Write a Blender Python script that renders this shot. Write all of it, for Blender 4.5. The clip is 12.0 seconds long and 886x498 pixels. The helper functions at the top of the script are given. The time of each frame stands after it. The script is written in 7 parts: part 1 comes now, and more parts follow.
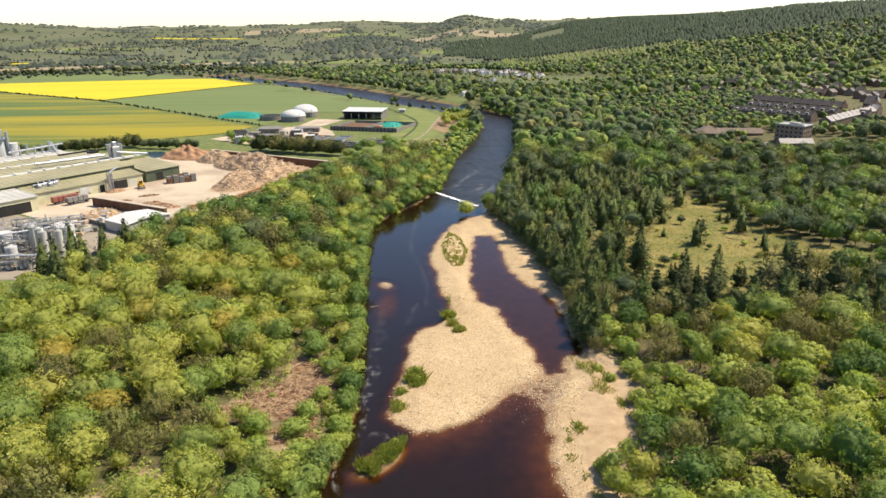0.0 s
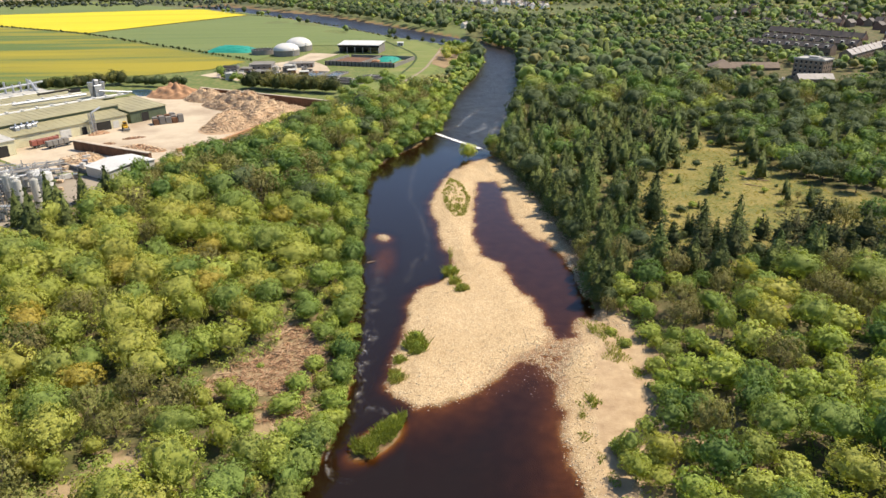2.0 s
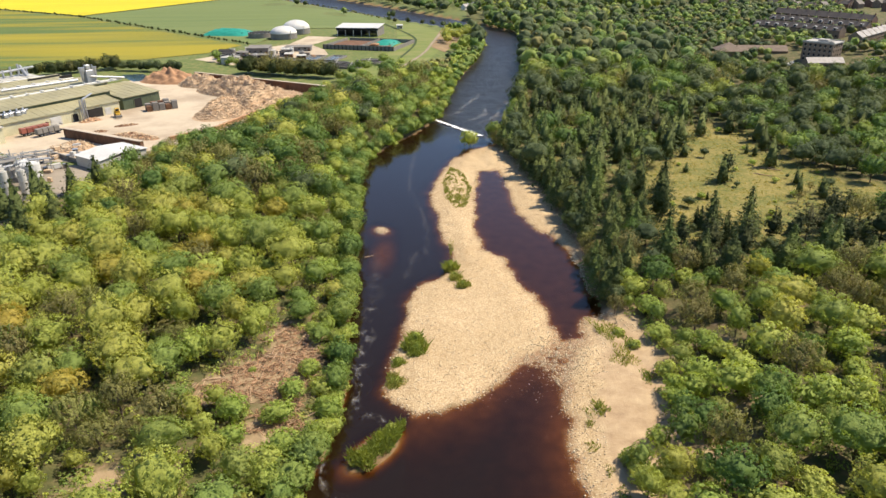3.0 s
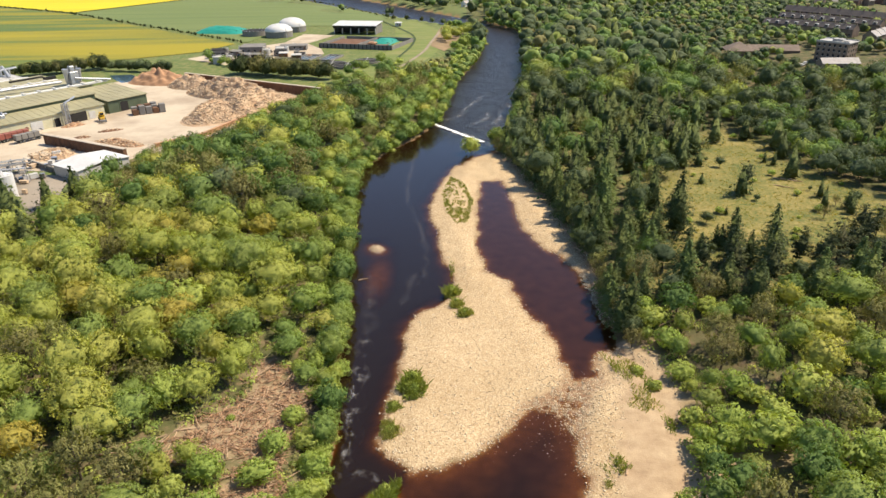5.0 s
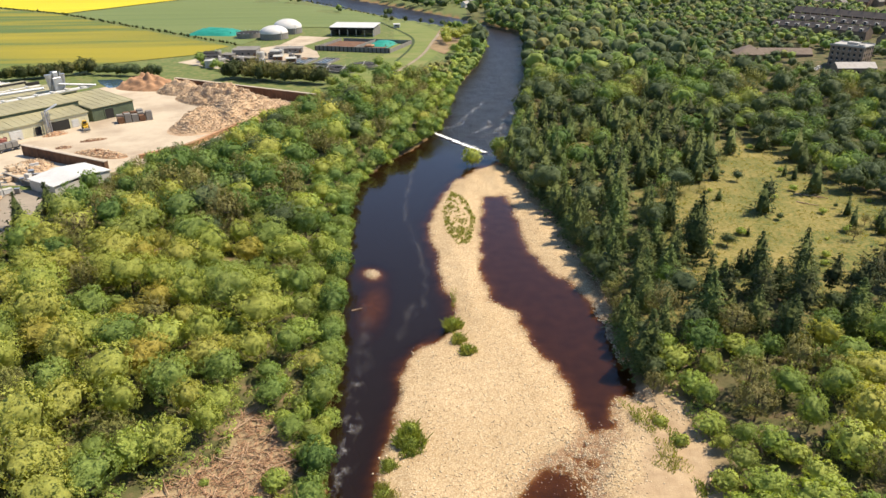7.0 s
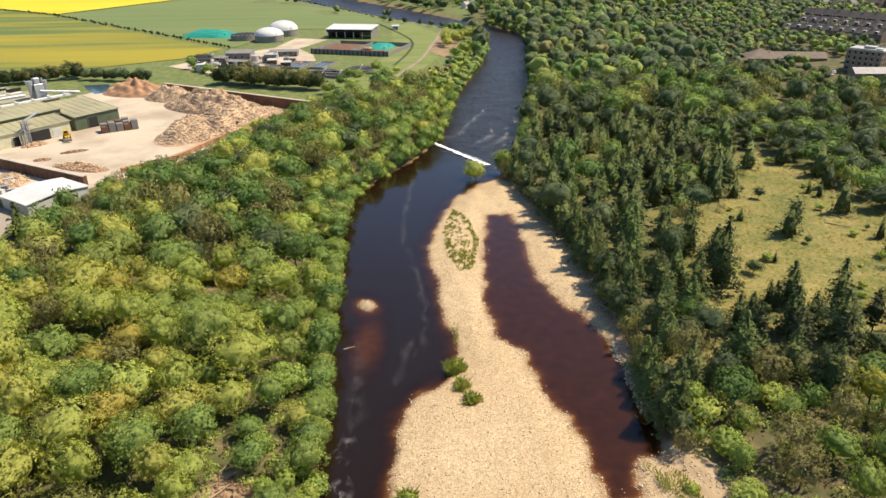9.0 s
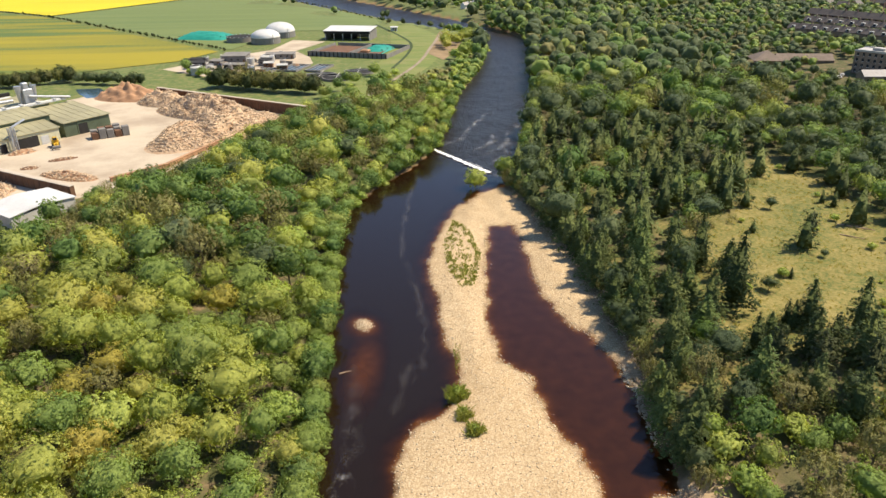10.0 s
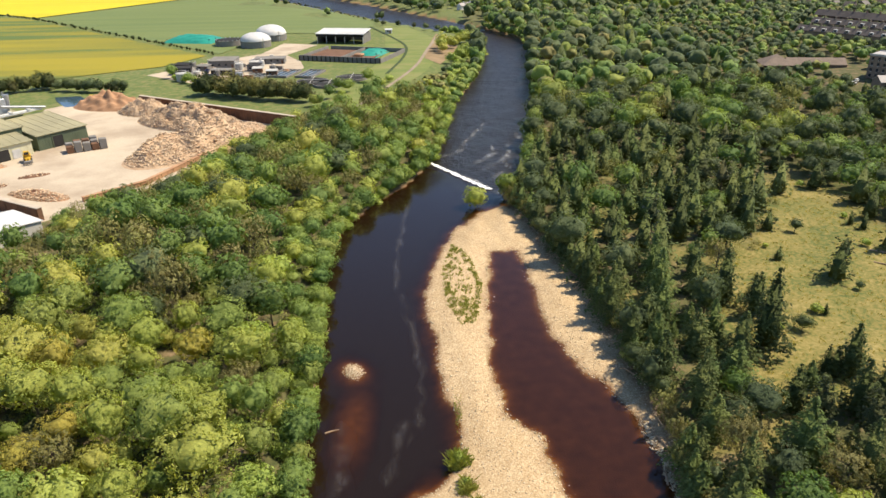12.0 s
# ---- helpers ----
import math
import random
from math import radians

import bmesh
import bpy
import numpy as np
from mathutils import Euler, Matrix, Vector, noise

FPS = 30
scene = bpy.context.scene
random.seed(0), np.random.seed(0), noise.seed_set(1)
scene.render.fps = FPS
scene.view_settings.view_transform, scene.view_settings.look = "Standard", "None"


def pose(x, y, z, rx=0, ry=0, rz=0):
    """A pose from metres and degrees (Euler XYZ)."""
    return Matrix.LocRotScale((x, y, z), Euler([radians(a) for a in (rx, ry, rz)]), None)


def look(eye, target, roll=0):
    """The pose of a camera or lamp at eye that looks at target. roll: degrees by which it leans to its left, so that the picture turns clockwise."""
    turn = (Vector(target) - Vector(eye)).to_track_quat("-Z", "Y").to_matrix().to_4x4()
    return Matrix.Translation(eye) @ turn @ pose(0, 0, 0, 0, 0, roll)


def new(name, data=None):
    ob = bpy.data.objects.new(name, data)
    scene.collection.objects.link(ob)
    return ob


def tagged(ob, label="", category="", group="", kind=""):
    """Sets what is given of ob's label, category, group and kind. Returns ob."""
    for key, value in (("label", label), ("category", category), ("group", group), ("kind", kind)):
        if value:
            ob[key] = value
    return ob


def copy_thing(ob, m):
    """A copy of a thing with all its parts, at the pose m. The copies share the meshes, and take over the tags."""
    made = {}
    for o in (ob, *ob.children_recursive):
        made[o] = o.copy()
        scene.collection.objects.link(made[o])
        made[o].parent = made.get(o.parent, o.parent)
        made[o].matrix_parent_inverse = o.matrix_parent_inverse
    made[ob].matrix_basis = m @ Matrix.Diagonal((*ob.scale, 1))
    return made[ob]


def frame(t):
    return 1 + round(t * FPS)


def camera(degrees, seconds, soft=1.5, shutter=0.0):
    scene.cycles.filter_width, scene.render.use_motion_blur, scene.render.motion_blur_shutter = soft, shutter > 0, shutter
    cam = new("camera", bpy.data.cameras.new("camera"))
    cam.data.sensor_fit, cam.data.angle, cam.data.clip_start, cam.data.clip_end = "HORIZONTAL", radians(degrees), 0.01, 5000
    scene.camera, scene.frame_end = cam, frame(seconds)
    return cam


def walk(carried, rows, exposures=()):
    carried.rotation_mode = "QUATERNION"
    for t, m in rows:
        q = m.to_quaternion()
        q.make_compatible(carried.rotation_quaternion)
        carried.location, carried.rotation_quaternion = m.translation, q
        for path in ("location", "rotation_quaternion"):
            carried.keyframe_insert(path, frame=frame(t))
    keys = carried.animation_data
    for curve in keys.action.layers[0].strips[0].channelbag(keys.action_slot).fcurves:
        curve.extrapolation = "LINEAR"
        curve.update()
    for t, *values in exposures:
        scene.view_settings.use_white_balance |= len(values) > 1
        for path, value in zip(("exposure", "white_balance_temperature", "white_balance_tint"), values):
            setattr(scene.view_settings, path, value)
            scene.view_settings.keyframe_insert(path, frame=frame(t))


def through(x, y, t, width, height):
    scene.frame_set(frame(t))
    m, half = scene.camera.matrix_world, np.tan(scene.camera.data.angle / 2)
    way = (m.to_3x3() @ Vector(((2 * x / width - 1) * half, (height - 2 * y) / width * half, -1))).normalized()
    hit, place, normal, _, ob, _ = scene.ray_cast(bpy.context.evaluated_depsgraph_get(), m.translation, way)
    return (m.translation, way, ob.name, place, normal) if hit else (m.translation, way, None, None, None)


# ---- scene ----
cam = camera(64.2, 12.0)
PATH = [
    (0, (1.512, -5.16, 79.643), (1.484, -3.253, 79.04), -0.7),
    (0.5, (1.322, -1.524, 79.654), (1.293, 0.368, 79.005), -0.7),
    (1, (1.206, 2.209, 79.681), (1.177, 4.084, 78.985), -0.8),
    (1.5, (1.086, 5.881, 79.7), (1.057, 7.738, 78.96), -0.9),
    (2, (1.023, 9.66, 79.75), (0.993, 11.503, 78.974), -0.9),
    (2.5, (1.006, 13.391, 79.784), (0.975, 15.223, 78.98), -1.0),
    (2.7, (0.997, 14.91, 79.791), (0.965, 16.737, 78.978), -1.0),
    (4.5, (0.799, 28.933, 79.961), (0.768, 30.752, 79.131), -1.0),
    (5, (0.699, 32.957, 80.019), (0.668, 34.776, 79.187), -1.0),
    (5.5, (0.579, 36.861, 80.039), (0.549, 38.68, 79.207), -1.0),
    (6, (0.445, 40.777, 80.046), (0.415, 42.595, 79.214), -1.0),
    (6.5, (0.294, 44.653, 80.072), (0.265, 46.471, 79.239), -1.0),
    (7, (0.259, 48.596, 80.099), (0.23, 50.413, 79.265), -1.0),
    (7.2, (0.238, 50.199, 80.104), (0.209, 52.017, 79.27), -1.1),
    (9, (-0.211, 64.934, 80.275), (-0.239, 66.75, 79.438), -1.0),
    (9.5, (-0.378, 69.186, 80.338), (-0.405, 71.002, 79.501), -1.0),
    (10, (-0.558, 73.573, 80.443), (-0.584, 75.389, 79.605), -1.1),
    (10.5, (-0.667, 77.897, 80.558), (-0.689, 79.713, 79.719), -1.1),
    (11, (-0.797, 82.347, 80.648), (-0.818, 84.162, 79.808), -1.1),
    (11.5, (-0.917, 86.743, 80.698), (-0.935, 88.558, 79.857), -1.1),
    (12, (-1.031, 91.261, 80.76), (-1.047, 93.075, 79.919), -1.2),
]
walk(cam, [(t, look(eye, target, roll)) for t, eye, target, roll in PATH], [(0.0, 0.97, 6500, 13), (12.0, 0.97, 6500, 13)])

# ---- world ----
SUN_AZ, SUN_EL = radians(18), radians(54)          # azimuth from +x towards +y
world = bpy.data.worlds.new("sky_world")
scene.world = world
world.use_nodes = True
wn = world.node_tree.nodes
sky = wn.new("ShaderNodeTexSky")
sky.sky_type, sky.sun_disc = "NISHITA", False
sky.sun_elevation, sky.sun_rotation = SUN_EL, math.pi / 2 - SUN_AZ
sky.dust_density, sky.air_density, sky.ozone_density = 0.0, 1.0, 4.0
wn["Background"].inputs["Strength"].default_value = 0.088
world.node_tree.links.new(sky.outputs[0], wn["Background"].inputs["Color"])

sun_dir = Vector((math.cos(SUN_EL) * math.cos(SUN_AZ), math.cos(SUN_EL) * math.sin(SUN_AZ), math.sin(SUN_EL)))
sun = new("sun", bpy.data.lights.new("sun", "SUN"))
sun.data.energy, sun.data.angle, sun.data.color = 4.0, radians(0.6), (1.0, 0.89, 0.7)
sun.matrix_world = look(sun_dir * 900, (0, 0, 0))



# ---- materials ----
def mat(name, rough=0.8, metal=0.0):
    m = bpy.data.materials.new(name)
    m.use_nodes = True
    p = m.node_tree.nodes["Principled BSDF"]
    p.inputs["Roughness"].default_value, p.inputs["Metallic"].default_value = rough, metal
    p.inputs["Specular IOR Level"].default_value = 0.3
    return m, m.node_tree, p


def node(nt, kind, **inputs):
    n = nt.nodes.new("ShaderNode" + kind)
    for key, value in inputs.items():
        n.inputs[key.replace("_", " ")].default_value = value
    return n


def coords(nt):
    return nt.nodes.new("ShaderNodeNewGeometry").outputs["Position"]


def ramp(nt, fac, stops):
    r = nt.nodes.new("ShaderNodeValToRGB")
    while len(r.color_ramp.elements) < len(stops):
        r.color_ramp.elements.new(0.5)
    for e, (pos, col) in zip(r.color_ramp.elements, stops):
        e.position, e.color = pos, (*col, 1)
    nt.links.new(fac, r.inputs["Fac"])
    return r.outputs["Color"]


def noise_out(nt, vec, scale, detail=4.0, rough=0.6):
    n = node(nt, "TexNoise", Scale=scale, Detail=detail, Roughness=rough)
    nt.links.new(vec, n.inputs["Vector"])
    return n.outputs["Fac"]


def mix(nt, fac, a, b, blend="MIX"):
    n = nt.nodes.new("ShaderNodeMix")
    n.data_type, n.blend_type = "RGBA", blend
    for idx, value in ((0, fac), (6, a), (7, b)):
        if isinstance(value, (int, float)):
            n.inputs[idx].default_value = value
        elif isinstance(value, tuple):
            n.inputs[idx].default_value = (*value, 1)
        else:
            nt.links.new(value, n.inputs[idx])
    return n.outputs[2]


def maths(nt, op, a, b=0.0, clamp=False):
    n = nt.nodes.new("ShaderNodeMath")
    n.operation, n.use_clamp = op, clamp
    for idx, value in ((0, a), (1, b)):
        if isinstance(value, (int, float)):
            n.inputs[idx].default_value = value
        else:
            nt.links.new(value, n.inputs[idx])
    return n.outputs[0]


def attr(nt, name):
    n = nt.nodes.new("ShaderNodeAttribute")
    n.attribute_name = name
    return n.outputs["Fac"]


def bump(nt, p, height, strength, distance):
    b = node(nt, "Bump", Strength=strength, Distance=distance)
    nt.links.new(height, b.inputs["Height"])
    nt.links.new(b.outputs[0], p.inputs["Normal"])


def surface(name, base, var=0.25, scale=0.5, fine=6.0, rough=0.8, metal=0.0, relief=0.02, stain=None):
    """A weathered surface: base colour, broad stains and fine grain, slight relief."""
    m, nt, p = mat(name, rough, metal)
    pos = coords(nt)
    dark = tuple(c * (1 - var) for c in base) if stain is None else stain
    light = tuple(min(1, c * (1 + var * 0.6)) for c in base)
    broad = noise_out(nt, pos, scale, 3)
    grain = noise_out(nt, pos, fine, 3)
    col = ramp(nt, broad, [(0.3, dark), (0.55, base), (0.75, light)])
    g = ramp(nt, grain, [(0.3, (0.8,) * 3), (0.7, (1.0,) * 3)])
    nt.links.new(mix(nt, 0.8, col, g, "MULTIPLY"), p.inputs["Base Color"])
    if relief:
        bump(nt, p, grain, 0.5, relief)
    return m


def leaf_material(name, stops, through=0.7):
    """Foliage: colour by tree and by leaf clump, with light shining through."""
    m, nt, p = mat(name, 0.65)
    info = nt.nodes.new("ShaderNodeObjectInfo").outputs["Random"]
    tree = maths(nt, "FRACT", maths(nt, "ADD", info, attr(nt, "tint")))
    island = nt.nodes.new("ShaderNodeNewGeometry").outputs["Random Per Island"]
    val = maths(nt, "ADD", maths(nt, "MULTIPLY", tree, 0.86), maths(nt, "MULTIPLY", island, 0.14))
    col = ramp(nt, val, stops)
    shade = ramp(nt, island, [(0.0, (0.86,) * 3), (1.0, (1.12,) * 3)])
    col = mix(nt, 1.0, col, shade, "MULTIPLY")
    speck = noise_out(nt, coords(nt), 2.2, 5, 0.7)
    fine = ramp(nt, speck, [(0.32, (0.8, 0.84, 0.84)), (0.5, (1.03, 1.03, 1.0)), (0.68, (1.24, 1.2, 1.1))])
    bump(nt, p, speck, 0.55, 0.4)
    col = mix(nt, 1.0, col, fine, "MULTIPLY")
    p.inputs["Specular IOR Level"].default_value = 0.08
    nt.links.new(col, p.inputs["Base Color"])
    t = nt.nodes.new("ShaderNodeBsdfTranslucent")
    nt.links.new(mix(nt, 1.0, col, (1.1 * through, 1.1 * through, 0.5 * through), "MULTIPLY"), t.inputs["Color"])
    mx = nt.nodes.new("ShaderNodeAddShader")
    nt.links.new(p.outputs[0], mx.inputs[0])
    nt.links.new(t.outputs[0], mx.inputs[1])
    nt.links.new(mx.outputs[0], nt.nodes["Material Output"].inputs["Surface"])
    return m


LEAF_WOOD = leaf_material("leaf_spring", [(0.0, (0.124, 0.175, 0.048)), (0.5, (0.149, 0.189, 0.05)), (1.0, (0.179, 0.198, 0.054))])
LEAF_WILLOW = leaf_material("leaf_willow", [(0.0, (0.19, 0.221, 0.05)), (0.5, (0.223, 0.235, 0.056)), (1.0, (0.252, 0.24, 0.062))])
LEAF_PINE = leaf_material("needle_pine", [(0.0, (0.0408, 0.051, 0.0216)), (0.6, (0.0561, 0.0673, 0.027)), (1.0, (0.0867, 0.0765, 0.0378))], 0.2)
LEAF_GREENLARCH = leaf_material("needle_soft", [(0.0, (0.0861, 0.116, 0.0391)), (0.5, (0.106, 0.142, 0.0437)), (1.0, (0.136, 0.162, 0.0517))], 0.45)
LEAF_YELLOW = leaf_material("leaf_bronze", [(0.0, (0.223, 0.201, 0.0448)), (0.5, (0.25, 0.214, 0.047)), (1.0, (0.268, 0.21, 0.0504))])
LEAF_DEEP = leaf_material("leaf_deep", [(0.0, (0.0654, 0.108, 0.0304)), (0.5, (0.0859, 0.133, 0.0379)), (1.0, (0.12, 0.16, 0.0481))])
LEAF_FRESH = leaf_material("leaf_fresh", [(0.0, (0.168, 0.22, 0.0518)), (0.5, (0.207, 0.248, 0.0594)), (1.0, (0.252, 0.27, 0.0713))])
LEAF_CONIFER = leaf_material("needle_dark", [(0.0, (0.048, 0.0619, 0.0219)), (0.5, (0.0768, 0.0977, 0.0316)), (1.0, (0.134, 0.155, 0.0512))], 0.2)
LEAF_BARE = leaf_material("twig_grey", [(0.0, (0.151, 0.134, 0.0551)), (0.5, (0.174, 0.163, 0.0589)), (1.0, (0.174, 0.181, 0.057))], 0.35)
LEAF_REED = leaf_material("reed_green", [(0.0, (0.13, 0.157, 0.0352)), (0.5, (0.156, 0.177, 0.0418)), (1.0, (0.202, 0.196, 0.0605))])
# darker green of the eastern wood, its blue raised to stand for haze
LEAF_EAST = leaf_material("leaf_dark_hazed", [(0.0, (0.0519, 0.0713, 0.0354)), (0.5, (0.0686, 0.0889, 0.0401)), (1.0, (0.0898, 0.108, 0.0496))], 0.55)
LEAF_HEDGE = leaf_material("leaf_hedge", [(0.0, (0.032, 0.0426, 0.017)), (0.6, (0.0496, 0.0615, 0.0221)), (1.0, (0.088, 0.082, 0.034))], 0.4)
LEAF_SPRUCE = leaf_material("needle_spruce", [(0.0, (0.0285, 0.042, 0.0275)), (0.5, (0.038, 0.054, 0.0325)), (1.0, (0.0522, 0.07, 0.0375))], 0.05)
LEAF_LARCH = leaf_material("needle_larch", [(0.0, (0.11, 0.14, 0.05)), (0.5, (0.135, 0.16, 0.055)), (1.0, (0.16, 0.17, 0.07))], 0.3)
# grey-green puts the haze of distance into the far trees' colour
LEAF_FAR_HAZE = leaf_material("leaf_far_haze_tone", [(0.0, (0.0475, 0.062, 0.05)), (0.6, (0.0665, 0.08, 0.06)), (1.0, (0.095, 0.098, 0.0775))], 0.2)
BARK = surface("bark", (0.13, 0.10, 0.075), 0.35, 1.5, 12, 0.9)
DEADWOOD = surface("driftwood", (0.45, 0.31, 0.19), 0.35, 0.6, 8, 0.85)


# ---- mesh helpers ----
def mesh_np(name, verts, quads=None, tris=None, tint=None, material=None, smooth=False, normals=None):
    me = bpy.data.meshes.new(name)
    verts = np.asarray(verts, np.float32)
    quads = np.zeros((0, 4), np.int32) if quads is None else np.asarray(quads, np.int32).reshape(-1, 4)
    tris = np.zeros((0, 3), np.int32) if tris is None else np.asarray(tris, np.int32).reshape(-1, 3)
    loops = np.concatenate([quads.ravel(), tris.ravel()])
    starts = np.concatenate([np.arange(len(quads)) * 4, len(quads) * 4 + np.arange(len(tris)) * 3])
    me.vertices.add(len(verts))
    me.vertices.foreach_set("co", verts.ravel())
    me.loops.add(len(loops))
    me.loops.foreach_set("vertex_index", loops.astype(np.int32))
    me.polygons.add(len(starts))
    me.polygons.foreach_set("loop_start", starts.astype(np.int32))
    me.update(calc_edges=True)
    if normals is None:
        me.validate()
    if smooth:
        me.polygons.foreach_set("use_smooth", np.ones(len(me.polygons), bool))
    if normals is not None:
        me.polygons.foreach_set("use_smooth", np.ones(len(me.polygons), bool))
        me.normals_split_custom_set_from_vertices(np.asarray(normals, np.float32))
    if tint is not None:
        a = me.attributes.new("tint", "FLOAT", "POINT")
        a.data.foreach_set("value", np.asarray(tint, np.float32))
    if material is not None:
        me.materials.append(material)
    return me


def part(name, bm, material, parent=None, label="", smooth=False):
    """One bmesh as one mesh object under a thing or a part."""
    me = bpy.data.meshes.new(name)
    bm.to_mesh(me)
    bm.free()
    if smooth:
        me.polygons.foreach_set("use_smooth", np.ones(len(me.polygons), bool))
    me.materials.append(material)
    ob = new(name, me)
    if parent is not None:
        ob.parent = parent
    if label:
        tagged(ob, label)
    return ob


def thing(name, x, y, z, rz=0.0, label="", category="", group=""):
    e = new(name)
    e.empty_display_size = 0.2
    e.matrix_basis = pose(x, y, z, 0, 0, rz)
    return tagged(e, label, category, group)


def box(bm, x0, x1, y0, y1, z0, z1, bevel=0.0):
    r = bmesh.ops.create_cube(bm, size=1.0, matrix=Matrix.Translation(((x0 + x1) / 2, (y0 + y1) / 2, (z0 + z1) / 2)) @ Matrix.Diagonal((x1 - x0, y1 - y0, z1 - z0, 1)))
    if bevel:
        edges = list({e for v in r["verts"] for e in v.link_edges})
        bmesh.ops.bevel(bm, geom=edges, offset=bevel, segments=1, affect="EDGES")
    return bm


def boxes(*specs, bevel=0.0):
    bm = bmesh.new()
    for s in specs:
        box(bm, *s, bevel=bevel)
    return bm


def tube(bm, a, b, r0, r1, sides=6):
    a, b = Vector(a), Vector(b)
    m = Matrix.Translation((a + b) / 2) @ (b - a).to_track_quat("Z", "Y").to_matrix().to_4x4()
    bmesh.ops.create_cone(bm, cap_ends=True, segments=sides, radius1=r0, radius2=r1, depth=(b - a).length, matrix=m)
    return bm


def tubes(*specs, sides=6):
    bm = bmesh.new()
    for a, b, r0, r1 in specs:
        tube(bm, a, b, r0, r1, sides)
    return bm


# ---- plan of the land ----
LEFT_BANK = [(-34, -900), (-30, 40), (-24, 99), (-21, 110), (-20, 128), (-22, 147), (-24, 167), (-26, 187), (-28, 217), (-30, 233), (-33, 257), (-31, 281), (-23, 301), (-13, 321), (-5, 347), (-1, 388), (2, 426), (10, 466), (19, 515), (25, 578), (24, 636), (-4, 678), (-42, 730), (-132, 862), (-212, 988), (-436, 1234)]
RIGHT_BANK = [(20, -900), (24, 40), (25, 101), (35, 114), (38, 126), (36, 147), (34, 157), (35, 165), (34.5, 180), (35, 193), (34, 206), (32, 223), (30, 248), (25, 256), (21, 283), (18, 292), (16, 306), (23, 313), (29, 355), (38, 412), (43, 464), (55, 587), (54, 640), (28, 694), (0, 752), (-88, 900), (-168, 1026), (-388, 1272)]
GRAVEL = [(9, 291), (0, 277), (-4, 260), (-7, 242), (-6, 227), (-4, 214), (-2, 202), (0, 190), (0, 182), (-2, 178), (-7, 173.5), (-10, 169), (-10, 157), (-11, 146), (-12, 135), (-12.5, 127), (-6, 121), (2, 124), (8, 130), (13, 136), (18, 138), (21.5, 130), (21, 118), (20.5, 109), (21, 100), (22, 40), (18, -160),
          (26, -160), (28, 40), (30, 101), (40, 114), (43, 126), (41, 147), (35, 156), (30, 157), (28, 147), (24, 147), (22, 153), (22, 161), (17, 175), (13, 190), (9, 193), (7.5, 210), (7.5, 232), (10, 263), (17, 264)]
GRAVEL_EAST = [(19, 250), (19, 235), (20, 226), (23, 212), (29, 201), (32.5, 193), (33, 183), (33, 172), (34.5, 166), (36, 193), (35, 206), (33, 223), (31, 248), (26, 257), (22, 283), (20, 291), (16, 297), (9, 291), (10, 263), (17, 264)]
MEADOW = [(70, 254), (58, 236), (50, 222), (48, 208), (52, 194), (62, 192), (90, 190), (112, 200), (136, 205), (150, 225), (127, 240), (121, 262), (115, 284), (115, 318), (95, 303), (86, 277), (78, 262)]
LOGS = [(-50, 124), (-44, 130), (-38, 138), (-38, 151), (-35, 150), (-27, 141), (-23, 135), (-27, 131), (-25.5, 114), (-28, 110), (-37, 108), (-36, 114), (-35, 122), (-44, 120)]
GLADE = [(-62, 94), (-57, 102), (-48, 108), (-45, 104), (-50, 95), (-56, 90)]       # sandy opening with flood wood
YARD = [(-300, 300), (-188, 282), (-160, 262), (-128, 262), (-117, 280), (-98, 303), (-70, 384), (-66, 392), (-142, 428), (-176, 448), (-220, 430), (-320, 430)]
TANKYARD = [(-260, 190), (-122, 190), (-118, 240), (-128, 262), (-160, 262), (-188, 282), (-300, 300)]
WORKS = [(-205, 560), (-150, 520), (-130, 500), (-60, 500), (-35, 525), (-45, 610), (-60, 640), (-120, 655), (-210, 650)]


def seg_dist(P, poly, closed=True):
    pts = np.asarray(poly, float)
    nxt = np.roll(pts, -1, 0)
    if not closed:
        pts, nxt = pts[:-1], nxt[:-1]
    best = np.full(len(P), 1e9)
    for a, b in zip(pts, nxt):
        ab = b - a
        t = np.clip(((P - a) @ ab) / max(ab @ ab, 1e-9), 0, 1)
        best = np.minimum(best, np.hypot(*(P - a - t[:, None] * ab).T))
    return best


def inside(P, poly):
    pts = np.asarray(poly, float)
    c = np.zeros(len(P), bool)
    for (x0, y0), (x1, y1) in zip(pts, np.roll(pts, -1, 0)):
        if y0 == y1:
            continue
        hit = ((y0 > P[:, 1]) != (y1 > P[:, 1])) & (P[:, 0] < (x1 - x0) * (P[:, 1] - y0) / (y1 - y0) + x0)
        c ^= hit
    return c


def signed(P, poly):
    return seg_dist(P, poly) * np.where(inside(P, poly), -1, 1)


def wave(P, size, seed):
    """Smooth noise of numpy points, about -1 to 1."""
    r = np.random.default_rng(seed)
    out = np.zeros(len(P))
    for k in range(9):
        a = r.uniform(0, 2 * np.pi)
        f = 2 * np.pi / size * r.uniform(0.5, 2.2)
        out += np.sin(P[:, 0] * np.cos(a) * f + P[:, 1] * np.sin(a) * f + r.uniform(0, 6.28)) / 3.2
    return out


def step01(a, b, v):
    t = np.clip((v - a) / (b - a), 0, 1)
    return t * t * (3 - 2 * t)


CORRIDOR = LEFT_BANK + RIGHT_BANK[::-1]


def rough_edge(P):
    """Points shifted by small noise, so that outlines of shores wander."""
    near = np.clip(1.5 - np.hypot(P[:, 0], P[:, 1] - 180) / 400, 0, 1)
    return P + np.stack([wave(P, 9, 3) + 0.5 * wave(P, 3.1, 5), wave(P, 9, 4) + 0.5 * wave(P, 3.3, 6)], 1) * (0.55 * near)[:, None]


